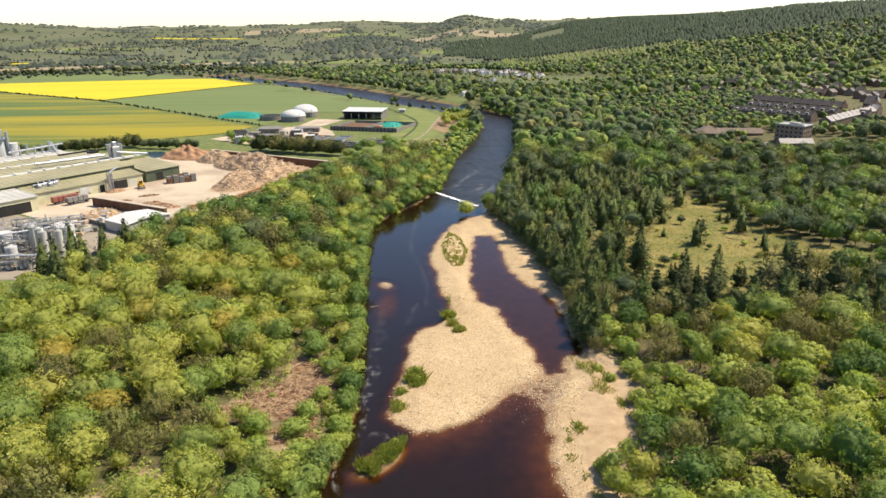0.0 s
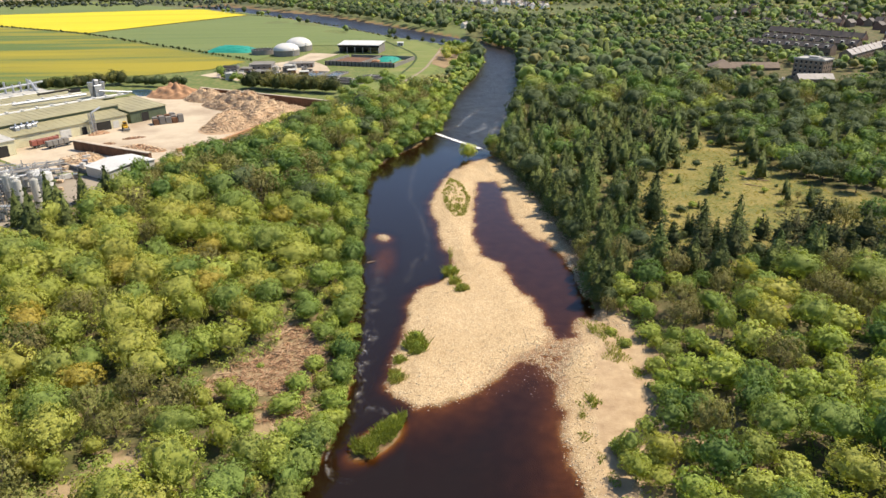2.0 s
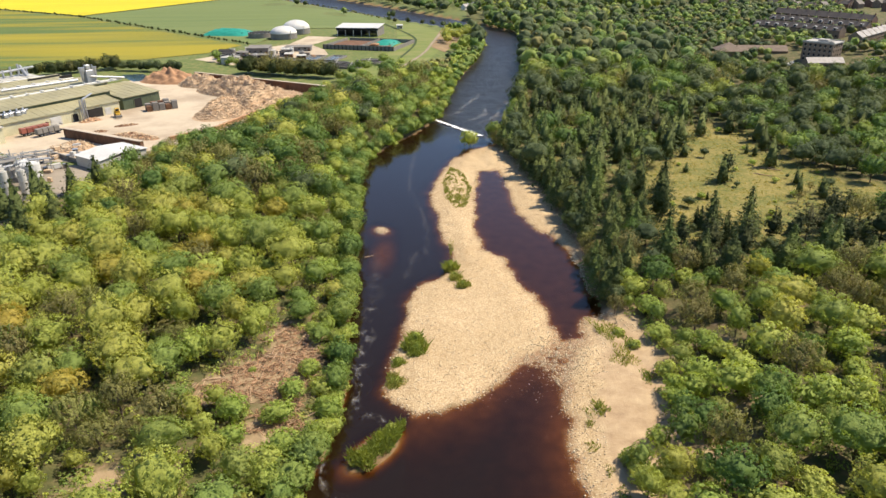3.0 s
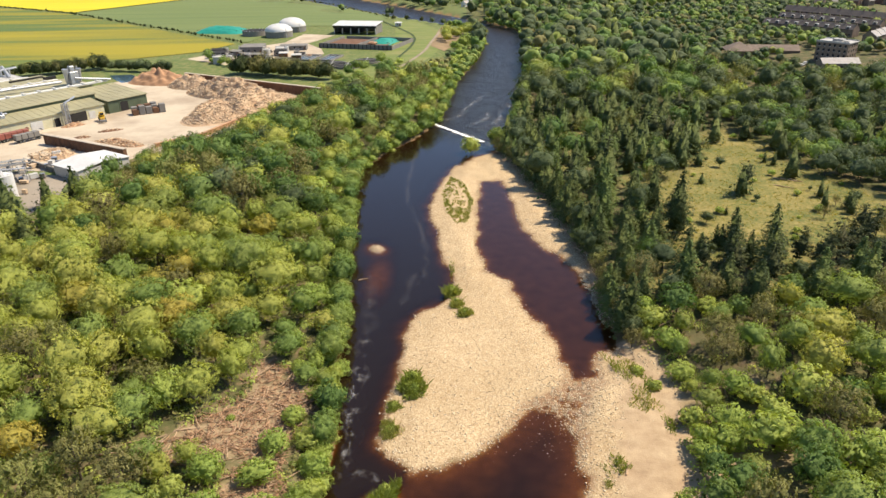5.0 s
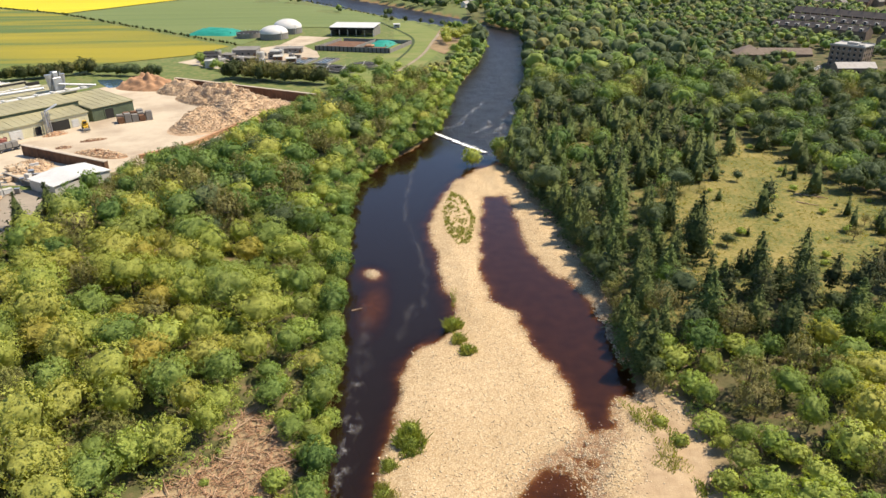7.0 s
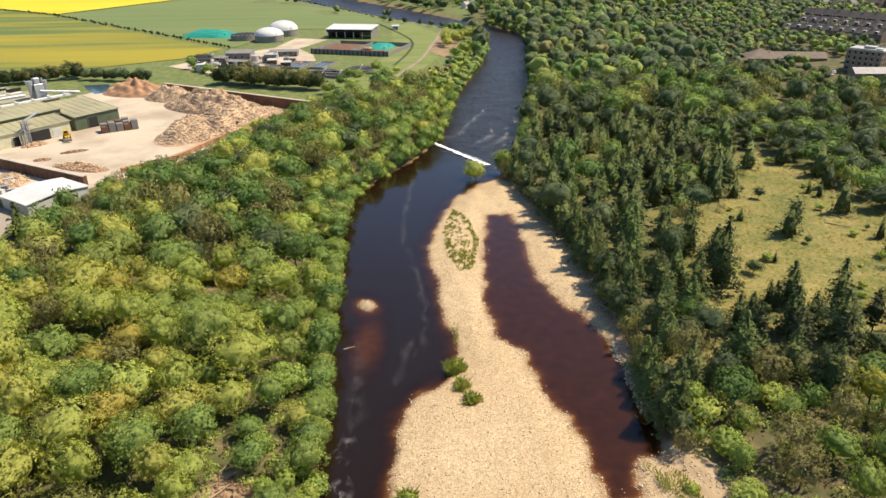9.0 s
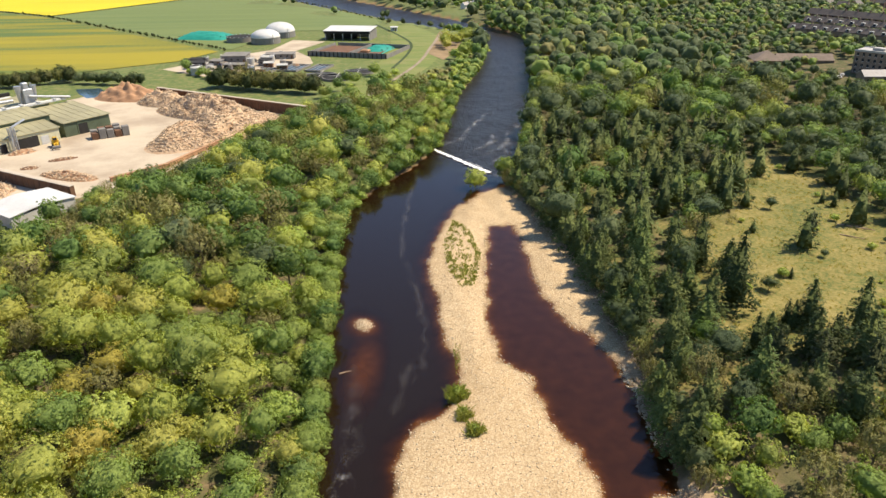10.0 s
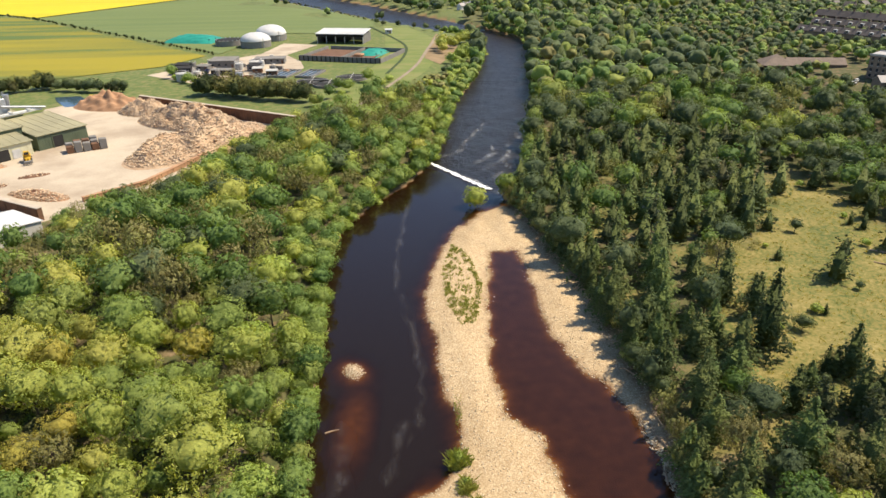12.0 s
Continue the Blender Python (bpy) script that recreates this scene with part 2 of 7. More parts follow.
def hills(P):
    x, y = P[:, 0], P[:, 1]
    r, az = np.hypot(x, y), np.degrees(np.arctan2(x, y))
    a = np.interp(az, [-90, -40, -31, -28, -24, -20, -13, -7, -3, 3, 8, 13, 31, 50, 90], [90, 100, 104, 95, 80, 78, 92, 105, 90, 88, 88, 95, 100, 90, 80])
    far = a * step01(1900, 4300, r) + 5 * wave(P, 900, 11) * step01(1500, 3500, r)
    mid = (104 + 10 * np.sin(az * 1.3)) * np.exp(-((az - 2.0) / 4.6) ** 4) * step01(1900, 3500, r)
    b = np.interp(az, [-2, 1, 4, 9, 13, 17, 21, 25, 30, 60, 90], [0, 8, 40, 74, 80, 79, 84, 95, 97, 60, 0])
    r0 = np.interp(az, [0, 4, 9, 17, 25, 31], [1600, 1450, 1250, 880, 780, 700])
    east = b * step01(r0, r0 * 2.35, r)
    town = 8.5 * step01(100, 260, x) * step01(250, 520, y) * step01(-5, 12, az)
    left = 40 * np.exp(-((az + 7) / 4.5) ** 2) * step01(1700, 2600, r)
    return np.maximum.reduce([far, mid, east, left]) + town


def land(P):
    """Height of the ground and the share of gravel at points."""
    Q = rough_edge(P)
    sr = signed(Q, CORRIDOR)
    sg = np.minimum(signed(Q, GRAVEL), signed(Q, GRAVEL_EAST))
    slope = np.where((P[:, 1] < 142) & (P[:, 0] > -8), 0.06, 0.3)
    slope = np.where((P[:, 0] > 5) & (P[:, 1] > 140), 0.16, slope)
    bed = np.maximum(-np.minimum(0.02 + 0.16 * step01(0, 0.9, sg) + slope * np.maximum(sg, 0), 1.9), np.where((P[:, 0] > 12) & (P[:, 1] < 300), -0.05 - 0.22 * np.maximum(-sr, 0), -0.7 - 0.5 * np.maximum(-sr, 0)))
    bed = np.maximum(bed, np.where((P[:, 0] > 4) & (P[:, 1] > 142) & (P[:, 1] < 268), -0.5, -1.9))
    dry = np.minimum(0.02 + 0.13 * np.maximum(-sg, 0), 0.75) + 0.06 * wave(P, 7, 8)
    saddle = np.exp(-((((P[:, 0] - 20) * 0.86 - (P[:, 1] - 137) * 0.5) / 4.6) ** 2 + (((P[:, 0] - 20) * 0.5 + (P[:, 1] - 137) * 0.86) / 11) ** 2) ** 2)
    dry = dry * (1 - 0.97 * saddle) + saddle * (0.13 * wave(P, 3.4, 12) - 0.06)
    h = np.where(sg < 0, np.where(saddle > 0.25, dry, np.maximum(dry, 0.02)), bed)
    # small cobble island and its shoal, and the grassy island
    d = np.hypot((P[:, 0] + 20.3 + 0.25 * (P[:, 1] - 208)), (P[:, 1] - 208.3) * 0.75)
    h = np.maximum(h, 0.5 - 0.3 * d)
    shoal = np.hypot((P[:, 0] + 18.5) / 5.5, (P[:, 1] - 192) / 17)
    h = np.maximum(h, np.where(shoal < 1, -0.28 - 0.9 * shoal ** 2, -9))
    g = np.hypot(((P[:, 0] + 13) * 0.8 - (P[:, 1] - 111.5) * 0.6) / 3.6, ((P[:, 0] + 13) * 0.6 + (P[:, 1] - 111.5) * 0.8) / 7.2)
    h = np.maximum(h, 0.55 - 0.85 * g ** 2)
    d_out = np.maximum(sr, 0)
    bank = 0.05 + 2.6 * step01(0, 5.5, d_out) + 1.35 * step01(4, 45, d_out) + 0.25 * wave(P, 26, 9) * step01(3, 20, d_out) * step01(130, 60, d_out) * step01(420, 330, P[:, 1])
    beach = 0.5 + 0.08 * d_out
    bank = np.where((P[:, 0] > 15) & (P[:, 1] < 160), np.minimum(bank, beach + 0.1 * np.maximum(0, d_out - 12)), bank)
    h = np.where(sr > 0, np.maximum(bank, np.where(sg < 0, h, -9)), h)
    flat = np.minimum.reduce([np.ones(len(P)), step01(0, 12, signed(P, YARD)), step01(0, 12, signed(P, WORKS)), step01(0, 12, signed(P, TANKYARD))])
    h = np.where(sr > 3, 4.0 + (h - 4.0) * flat, h)
    return h + hills(P) * step01(150, 420, P[:, 1]), sr, sg


# ---- ground, one sheet to the horizon ----
def axis(dense0, dense1, gap, lo, hi, grow):
    mid = np.arange(dense0, dense1 + 1e-6, gap)
    up, step_, v = [], gap, dense1
    while v < hi:
        step_ *= grow
        v += step_
        up.append(v)
    down, step_, v = [], gap, dense0
    while v > lo:
        step_ *= grow
        v -= step_
        down.append(v)
    return np.concatenate([down[::-1], mid, up])


def sheet(xs, ys, height):
    X, Y = np.meshgrid(xs, ys)
    P = np.stack([X.ravel(), Y.ravel()], 1)
    n, m = len(xs), len(ys)
    idx = np.arange(n * m).reshape(m, n)
    quads = np.stack([idx[:-1, :-1], idx[:-1, 1:], idx[1:, 1:], idx[1:, :-1]], -1).reshape(-1, 4)
    return P, quads


GX = axis(-40, 48, 1.0, -4800, 4800, 1.055)
GY = axis(90, 300, 1.0, -1500, 4880, 1.032)
GP, GQ = sheet(GX, GY, None)
GH, G_RIVER, G_GRAVEL = land(GP)


def ground_z(x, y):
    """Height of the ground sheet, between its grid points."""
    i = int(np.clip(np.searchsorted(GX, x) - 1, 0, len(GX) - 2))
    j = int(np.clip(np.searchsorted(GY, y) - 1, 0, len(GY) - 2))
    f, g = (x - GX[i]) / (GX[i + 1] - GX[i]), (y - GY[j]) / (GY[j + 1] - GY[j])
    a = GH[j * len(GX) + i] * (1 - f) + GH[j * len(GX) + i + 1] * f
    b = GH[(j + 1) * len(GX) + i] * (1 - f) + GH[(j + 1) * len(GX) + i + 1] * f
    return float(a * (1 - g) + b * g)


def ground_material():
    m, nt, p = mat("ground_soil", 0.95)
    pos = coords(nt)
    n1, n2, n3 = noise_out(nt, pos, 0.03, 4), noise_out(nt, pos, 0.35, 5), noise_out(nt, pos, 5.0, 4)
    # field and rough pasture; the far farmland is greyed to stand for haze
    grass = ramp(nt, n2, [(0.3, (0.075, 0.11, 0.03)), (0.5, (0.12, 0.15, 0.04)), (0.7, (0.2, 0.18, 0.07))])
    farm = ramp(nt, noise_out(nt, pos, 0.0035, 3), [(0.35, (0.075, 0.082, 0.045)), (0.5, (0.1, 0.108, 0.058)), (0.62, (0.13, 0.118, 0.075))])
    far = maths(nt, "MULTIPLY", attr(nt, "distant"), 0.75)
    col = mix(nt, far, grass, farm)
    # forest floor: leaf litter, sand and moss
    floor = ramp(nt, n2, [(0.3, (0.05, 0.06, 0.018)), (0.48, (0.085, 0.085, 0.03)), (0.62, (0.15, 0.11, 0.055)), (0.75, (0.27, 0.19, 0.11))])
    col = mix(nt, attr(nt, "wood"), col, floor)
    # dry tussock meadow
    turf = maths(nt, "ADD", maths(nt, "MULTIPLY", noise_out(nt, pos, 1.1, 5, 0.7), 0.62), maths(nt, "MULTIPLY", noise_out(nt, pos, 0.07, 3), 0.38))
    med = ramp(nt, turf, [(0.39, (0.06, 0.085, 0.018)), (0.46, (0.125, 0.13, 0.03)), (0.53, (0.2, 0.165, 0.045)), (0.66, (0.3, 0.24, 0.085))])
    col = mix(nt, attr(nt, "meadow"), col, med)
    # sand and cobbles
    v = node(nt, "TexVoronoi", Scale=3.2, Randomness=1.0)
    nt.links.new(pos, v.inputs["Vector"])
    sand = ramp(nt, n3, [(0.25, (0.42, 0.305, 0.17)), (0.5, (0.5, 0.375, 0.215)), (0.75, (0.56, 0.435, 0.265))])
    stone = ramp(nt, v.outputs["Color"], [(0.2, (0.43, 0.315, 0.18)), (0.6, (0.54, 0.415, 0.25)), (0.9, (0.62, 0.5, 0.325))])
    joint = ramp(nt, v.outputs["Distance"], [(0.3, (1, 1, 1)), (0.75, (0.74, 0.69, 0.62))])
    cob = mix(nt, 1.0, mix(nt, 0.7, sand, stone), joint, "MULTIPLY")
    broad = ramp(nt, n1, [(0.35, (0.88, 0.86, 0.82)), (0.6, (1, 1, 1))])
    cob = mix(nt, 1.0, cob, broad, "MULTIPLY")
    fines = ramp(nt, n2, [(0.3, (0.29, 0.2, 0.115)), (0.5, (0.37, 0.265, 0.155)), (0.7, (0.45, 0.335, 0.2))])
    cob = mix(nt, attr(nt, "sand"), cob, fines)
    col = mix(nt, attr(nt, "gravel"), col, cob)
    # wet stones and silt near the water
    patchy = noise_out(nt, pos, 1.1, 6, 0.72)
    soak = maths(nt, "MULTIPLY", attr(nt, "wet"), ramp(nt, patchy, [(0.52, (1, 1, 1)), (0.62, (0, 0, 0))]))
    col = mix(nt, soak, col, ramp(nt, n3, [(0.3, (0.15, 0.08, 0.04)), (0.7, (0.26, 0.15, 0.08))]))
    # river bed: iron-brown silt on stones
    bedc = ramp(nt, n2, [(0.3, (0.17, 0.088, 0.038)), (0.7, (0.3, 0.165, 0.075))])
    col = mix(nt, attr(nt, "bed"), col, bedc)
    nt.links.new(col, p.inputs["Base Color"])
    hgt = maths(nt, "ADD", maths(nt, "MULTIPLY", n2, 2.0), maths(nt, "ADD", n3, maths(nt, "MULTIPLY", v.outputs["Distance"], -0.8)))
    bump(nt, p, hgt, 0.5, 0.09)
    return m


me = mesh_np("ground", np.column_stack([GP, GH]), GQ, material=ground_material(), smooth=True)


def layer(mesh, name, values):
    a = mesh.attributes.new(name, "FLOAT", "POINT")
    a.data.foreach_set("value", np.asarray(values, np.float32))


g_patch = wave(GP, 14, 21)
sand_bank = step01(2.5, -1.5, G_RIVER + 1.2 * g_patch) * (GH > 0) * (GP[:, 1] < 320)
east_sand = step01(17, 5, G_RIVER + 5 * g_patch) * (GP[:, 0] > 10) * (GP[:, 1] < 160)
log_sand = step01(2, -3, np.minimum(signed(GP, LOGS), signed(GP, GLADE)) + 2.5 * wave(GP, 9, 22))
layer(me, "gravel", np.clip(np.maximum.reduce([step01(0.2, -0.6, G_GRAVEL), sand_bank * 0.6 * (GP[:, 0] > 0), east_sand * 0.9, log_sand * 0.75, (np.hypot(GP[:, 0] + 20.3, GP[:, 1] - 208) < 5) * 1.0]), 0, 1))
sand_line = np.interp(GP[:, 1], [90, 110, 125, 140, 160], [23.5, 25.5, 27.5, 31, 34])
layer(me, "sand", np.clip(np.maximum(step01(-1.2, 1.2, GP[:, 0] - sand_line + 1.2 * wave(GP, 8, 25)) * (GP[:, 1] < 162), log_sand), 0, 1))
layer(me, "bed", step01(0.03, -0.12, GH))
wet_sand = np.exp(-((((GP[:, 0] - 20.5) * 0.86 - (GP[:, 1] - 136) * 0.5) / 9.0) ** 2 + (((GP[:, 0] - 20.5) * 0.5 + (GP[:, 1] - 136) * 0.86) / 16) ** 2) ** 2)
layer(me, "wet", np.clip(np.maximum(wet_sand, 0.75 * step01(1.6, 0.1, -G_GRAVEL)), 0, 1) * step01(0.5, 0.2, GH))
wood_floor = 0.8 * (GP[:, 0] > 34) * step01(168, 182, GP[:, 1]) * step01(330, 300, GP[:, 1]) * step01(135, 115, GP[:, 0]) * step01(-0.6, 0.5, wave(GP, 19, 24))
layer(me, "meadow", np.maximum(step01(4, -4, signed(GP, MEADOW) + 3 * wave(GP, 16, 23)), wood_floor))
west_wood = step01(60, 20, G_RIVER) * (GP[:, 0] < 0) * (GP[:, 1] < 430)
south_wood = (GP[:, 1] < 300) * (GP[:, 0] < 0) * (GP[:, 0] > -125)
layer(me, "wood", np.clip(np.maximum.reduce([west_wood, south_wood * 1.0, (GP[:, 0] > 15) * step01(1100, 500, GP[:, 1])]), 0, 1) * (signed(GP, YARD) > 0))
layer(me, "distant", step01(600, 1400, GP[:, 1]))
tagged(new("ground", me), "sandy river land with leaf litter, gravel and rough pasture", "ground", kind="structure")


# ---- water ----
def water_material():
    m, nt, p = mat("peaty_water", 0.06)
    pos = coords(nt)
    depth = attr(nt, "depth")
    clear = maths(nt, "POWER", 2.718, maths(nt, "MULTIPLY", depth, -1.35))
    t = nt.nodes.new("ShaderNodeBsdfTransparent")
    tint = ramp(nt, depth, [(0.0, (0.95, 0.9, 0.83)), (0.25, (0.72, 0.54, 0.33)), (0.9, (0.48, 0.3, 0.14))])
    nt.links.new(tint, t.inputs["Color"])
    p.inputs["Base Color"].default_value = (0.013, 0.0075, 0.0035, 1)
    p.inputs["IOR"].default_value, p.inputs["Specular IOR Level"].default_value = 1.33, 0.5
    mx = nt.nodes.new("ShaderNodeMixShader")
    nt.links.new(clear, mx.inputs[0])
    nt.links.new(p.outputs[0], mx.inputs[1])
    g = nt.nodes.new("ShaderNodeBsdfGlossy")
    g.inputs["Roughness"].default_value = 0.06
    fr = node(nt, "Fresnel", IOR=1.33)
    top = nt.nodes.new("ShaderNodeMixShader")
    nt.links.new(fr.outputs[0], top.inputs[0])
    nt.links.new(t.outputs[0], top.inputs[1])
    nt.links.new(g.outputs[0], top.inputs[2])
    nt.links.new(top.outputs[0], mx.inputs[2])
    nt.links.new(mx.outputs[0], nt.nodes["Material Output"].inputs["Surface"])
    stretch = node(nt, "Mapping", Scale=(1.0, 0.45, 1.0))
    nt.links.new(pos, stretch.inputs["Vector"])
    waves = maths(nt, "ADD", noise_out(nt, stretch.outputs[0], 1.6, 3), maths(nt, "MULTIPLY", noise_out(nt, stretch.outputs[0], 0.12, 3), 3.0))
    b = node(nt, "Bump")
    nt.links.new(maths(nt, "ADD", 0.12, maths(nt, "MULTIPLY", attr(nt, "ripple"), 0.5)), b.inputs["Distance"])
    run = attr(nt, "ripple")
    nt.links.new(maths(nt, "ADD", 0.22, maths(nt, "MULTIPLY", run, 0.78)), b.inputs["Strength"])
    gloss = maths(nt, "ADD", 0.06, maths(nt, "MULTIPLY", run, 0.28))
    nt.links.new(gloss, g.inputs["Roughness"])
    nt.links.new(gloss, p.inputs["Roughness"])
    nt.links.new(waves, b.inputs["Height"])
    for s in (p, g):
        nt.links.new(b.outputs[0], s.inputs["Normal"])
    nt.links.new(b.outputs[0], fr.inputs["Normal"])
    return m


GHG = GH.reshape(len(GY), len(GX))
wet = (G_RIVER < 3).reshape(GHG.shape) & (GHG < 0.4)
q = GQ[(wet[:-1, :-1] | wet[:-1, 1:] | wet[1:, 1:] | wet[1:, :-1]).ravel()]
used, inv = np.unique(q, return_inverse=True)
me = mesh_np("river_water", np.column_stack([GP[used], np.zeros(len(used))]), inv.reshape(-1, 4), material=water_material(), smooth=True)
layer(me, "depth", np.clip(-GH[used], 0, 3))
layer(me, "ripple", step01(290, 345, GP[used, 1] + 0.9 * GP[used, 0]))
tagged(new("river_water", me), "dark peaty river water with a calm reflecting surface", "river", kind="structure")


# ---- trees ----
def unit(r, n):
    v = r.normal(size=(n, 3))
    return v / np.linalg.norm(v, axis=1)[:, None]


def cards(r, centre, normal, size, slim=1.0):
    """Leaf clumps: bent-free quads round centres, facing normals."""
    n = len(centre)
    a = np.cross(normal, unit(r, n))
    a /= np.linalg.norm(a, axis=1)[:, None] + 1e-9
    b = np.cross(normal, a)
    s = size[:, None]
    k = r.uniform(0.6, 1.3, (n, 4, 1))
    v = np.stack([centre - a * s * slim * k[:, 0], centre - b * s * k[:, 1], centre + a * s * slim * k[:, 2], centre + b * s * k[:, 3]], 1)
    return v.reshape(-1, 3), np.arange(n * 4).reshape(n, 4)


def unit_rows(v):
    return v / (np.linalg.norm(v, axis=1)[:, None] + 1e-9)


BALL = {}


def ball(level):
    """Directions and faces of an icosphere."""
    if level not in BALL:
        bm = bmesh.new()
        bmesh.ops.create_icosphere(bm, subdivisions=level, radius=1.0)
        BALL[level] = np.array([p.co[:] for p in bm.verts]), np.array([[q.index for q in t.verts] for t in bm.faces])
        bm.free()
    return BALL[level]


def spiral(n, z0, z1=0.99):
    """Even directions over a sphere between two heights."""
    z = np.linspace(z1, z0, n)
    a = np.arange(n) * 2.39996
    q = np.sqrt(np.maximum(0, 1 - z * z))
    return np.stack([np.cos(a) * q, np.sin(a) * q, z], 1)


def broad_crown(seed, wide, tall, low, tufts, per, leaf, style="round", level=2, body=1.0):
    """Crown of a broadleaved tree: boughs make an uneven dome, covered with tufts of leaf sprays over a hollow inner body.
    style: round (soft dome), tufted (deep separate tufts) or airy (upright thin sprays)."""
    r = np.random.default_rng(seed)
    half = (tall - low) / 2
    mid = np.array([0, 0, low + half * 0.92])
    size = np.array([wide, wide, half])
    # boughs, in units of the crown
    n = int(r.integers(6, 10))
    d = unit_rows(spiral(n, -0.25, 0.9) + r.normal(0, 0.22, (n, 3)))
    B = np.concatenate([[[0, 0, 0]], d * r.uniform(0.38, 0.62, (n, 1))])
    BR = np.concatenate([[0.62], r.uniform(0.3, 0.5, n)])

    def envelope(q):
        """How far the dome reaches along directions, and its outward normals."""
        along_ = q @ B.T
        root = along_ ** 2 - (B * B).sum(1)[None] + BR[None] ** 2
        reach = np.where(root > 0, along_ + np.sqrt(np.maximum(root, 0)), 0)
        k = reach.argmax(1)
        p = q * reach.max(1)[:, None]
        return p, unit_rows((p - B[k]) / size)

    V, N, Q, T = [], [], [], []
    nv = 0
    if style == "airy" and body < 1.2:
        T.append(np.zeros((0, 3), int))
        tufts = int(tufts * 1.45)
    else:
        bd, bf = ball(level)
        p, nrm = envelope(bd)
        v = p * {"round": 0.76, "tufted": 0.72, "airy": 0.7}[style] * body * r.uniform(0.84, 1.08, (len(p), 1)) * size + mid
        V.append(v)
        N.append(unit_rows(nrm + unit(r, len(p)) * 0.25))
        T.append(bf)
        nv = len(v)
    q = unit_rows(spiral(tufts, -0.55) + r.normal(0, 0.07, (tufts, 3)))
    p, nrm = envelope(q)
    push = {"round": (0.9, 1.03), "tufted": (0.84, 1.08), "airy": (0.5, 1.12)}[style]
    c = p * r.uniform(*push, (tufts, 1)) * size + mid
    spread = {"round": 0.115, "tufted": 0.1, "airy": 0.12}[style] * wide * (130 / tufts) ** 0.5
    c, nrm = np.repeat(c, per, 0), np.repeat(nrm, per, 0)
    m_ = len(c)
    o = unit_rows(unit(r, m_) + nrm * 0.55)
    stretch = np.array([0.75, 0.75, 1.6]) if style == "airy" else np.array([1.0, 1.0, 0.85])
    pos = c + o * stretch * spread * r.uniform(0.35, 1.25, (m_, 1))
    face = unit_rows(nrm + o * 0.5 + unit(r, m_) * 0.75)
    slim = {"round": 0.6, "tufted": 0.75, "airy": 0.4}[style]
    v, qd = cards(r, pos, face, leaf * r.uniform(0.55, 1.4, m_), slim)
    soft = unit_rows(nrm + o * {"round": 0.45, "tufted": 0.75, "airy": 0.5}[style] + unit(r, m_) * 0.24)
    V.append(v)
    N.append(np.repeat(soft, 4, 0))
    Q.append(qd + nv)
    return np.concatenate(V), np.concatenate(Q), np.concatenate(T), np.concatenate(N)


def conifer_crown(seed, wide, tall, low, whorls, arms, per, leaf, pine=False, body=1.0):
    """Crown of a spruce (a pointed cone of drooping boughs) or of a pine (a flat-topped, broken one)."""
    r = np.random.default_rng(seed)
    C, F, S, O = [], [], [], []
    for k in range(whorls):
        f = (k + r.uniform(0.2, 0.8)) / whorls
        z = low + (tall - low) * (0.05 + 0.93 * f)
        if pine:
            reach = wide * (0.55 + 0.6 * math.sin(math.pi * min(f * 0.95 + 0.12, 1.0))) * 0.72
        else:
            reach = wide * (1 - f) ** 0.9 + 0.3
        for j in range(max(3, int(arms * (1 - 0.45 * f)))):
            a = k * 1.1 + j * 6.283 / max(3, int(arms * (1 - 0.45 * f))) + r.normal(0, 0.25)
            L = reach * r.uniform(0.6, 1.15)
            if pine and r.uniform() < 0.16:
                continue
            n = max(2, int(per * (0.45 + 0.55 * L / wide)))
            t = r.uniform(0.12, 1.0, n) ** 0.75
            out = np.array([math.cos(a), math.sin(a), 0.0])
            side = np.array([-math.sin(a), math.cos(a), 0.0])
            droop = (0.16 if pine else -0.3) * L * t + r.normal(0, 0.07 * wide * 0.4, n)
            w = 0.26 * L * (1.15 - t) * r.normal(0, 1, n)
            p = out[None] * (L * t)[:, None] + side[None] * w[:, None]
            p[:, 2] += z + droop + 0.15 * L
            C.append(p)
            F.append(unit_rows(np.array([0, 0, 1.0]) + out[None] * 0.45 + unit(r, n) * 0.5))
            S.append(leaf * r.uniform(0.6, 1.35, n) * (1 - 0.35 * f))
            O.append(unit_rows(out[None] * (0.35 + t)[:, None] + np.array([0, 0, 0.55]) + unit(r, n) * 0.35))
    C, F, S, O = (np.concatenate(v) for v in (C, F, S, O))
    ring = np.arange(7) * 6.283 / 7
    foot = 0.42 if pine else 0.05
    c = np.array([[math.cos(a) * wide * s, math.sin(a) * wide * s, low + (tall - low) * h] for h, s in ((foot, 0.26 * body), (0.55, 0.15 * body)) for a in ring] + [[0, 0, tall * 0.94], [0, 0, low + (tall - low) * foot * 0.6]])
    c[:14, :2] *= r.uniform(0.75, 1.2, (14, 1))
    t = [[i, (i + 1) % 7, 7 + i] for i in range(7)] + [[(i + 1) % 7, 7 + (i + 1) % 7, 7 + i] for i in range(7)] + [[7 + i, 7 + (i + 1) % 7, 14] for i in range(7)] + [[(i + 1) % 7, i, 15] for i in range(7)]
    v, qd = cards(r, C, F, S, 0.5)
    return np.concatenate([c, v]), qd + len(c), np.array(t), np.concatenate([unit_rows(c - np.array([0, 0, low + tall * 0.3])), np.repeat(O, 4, 0)])


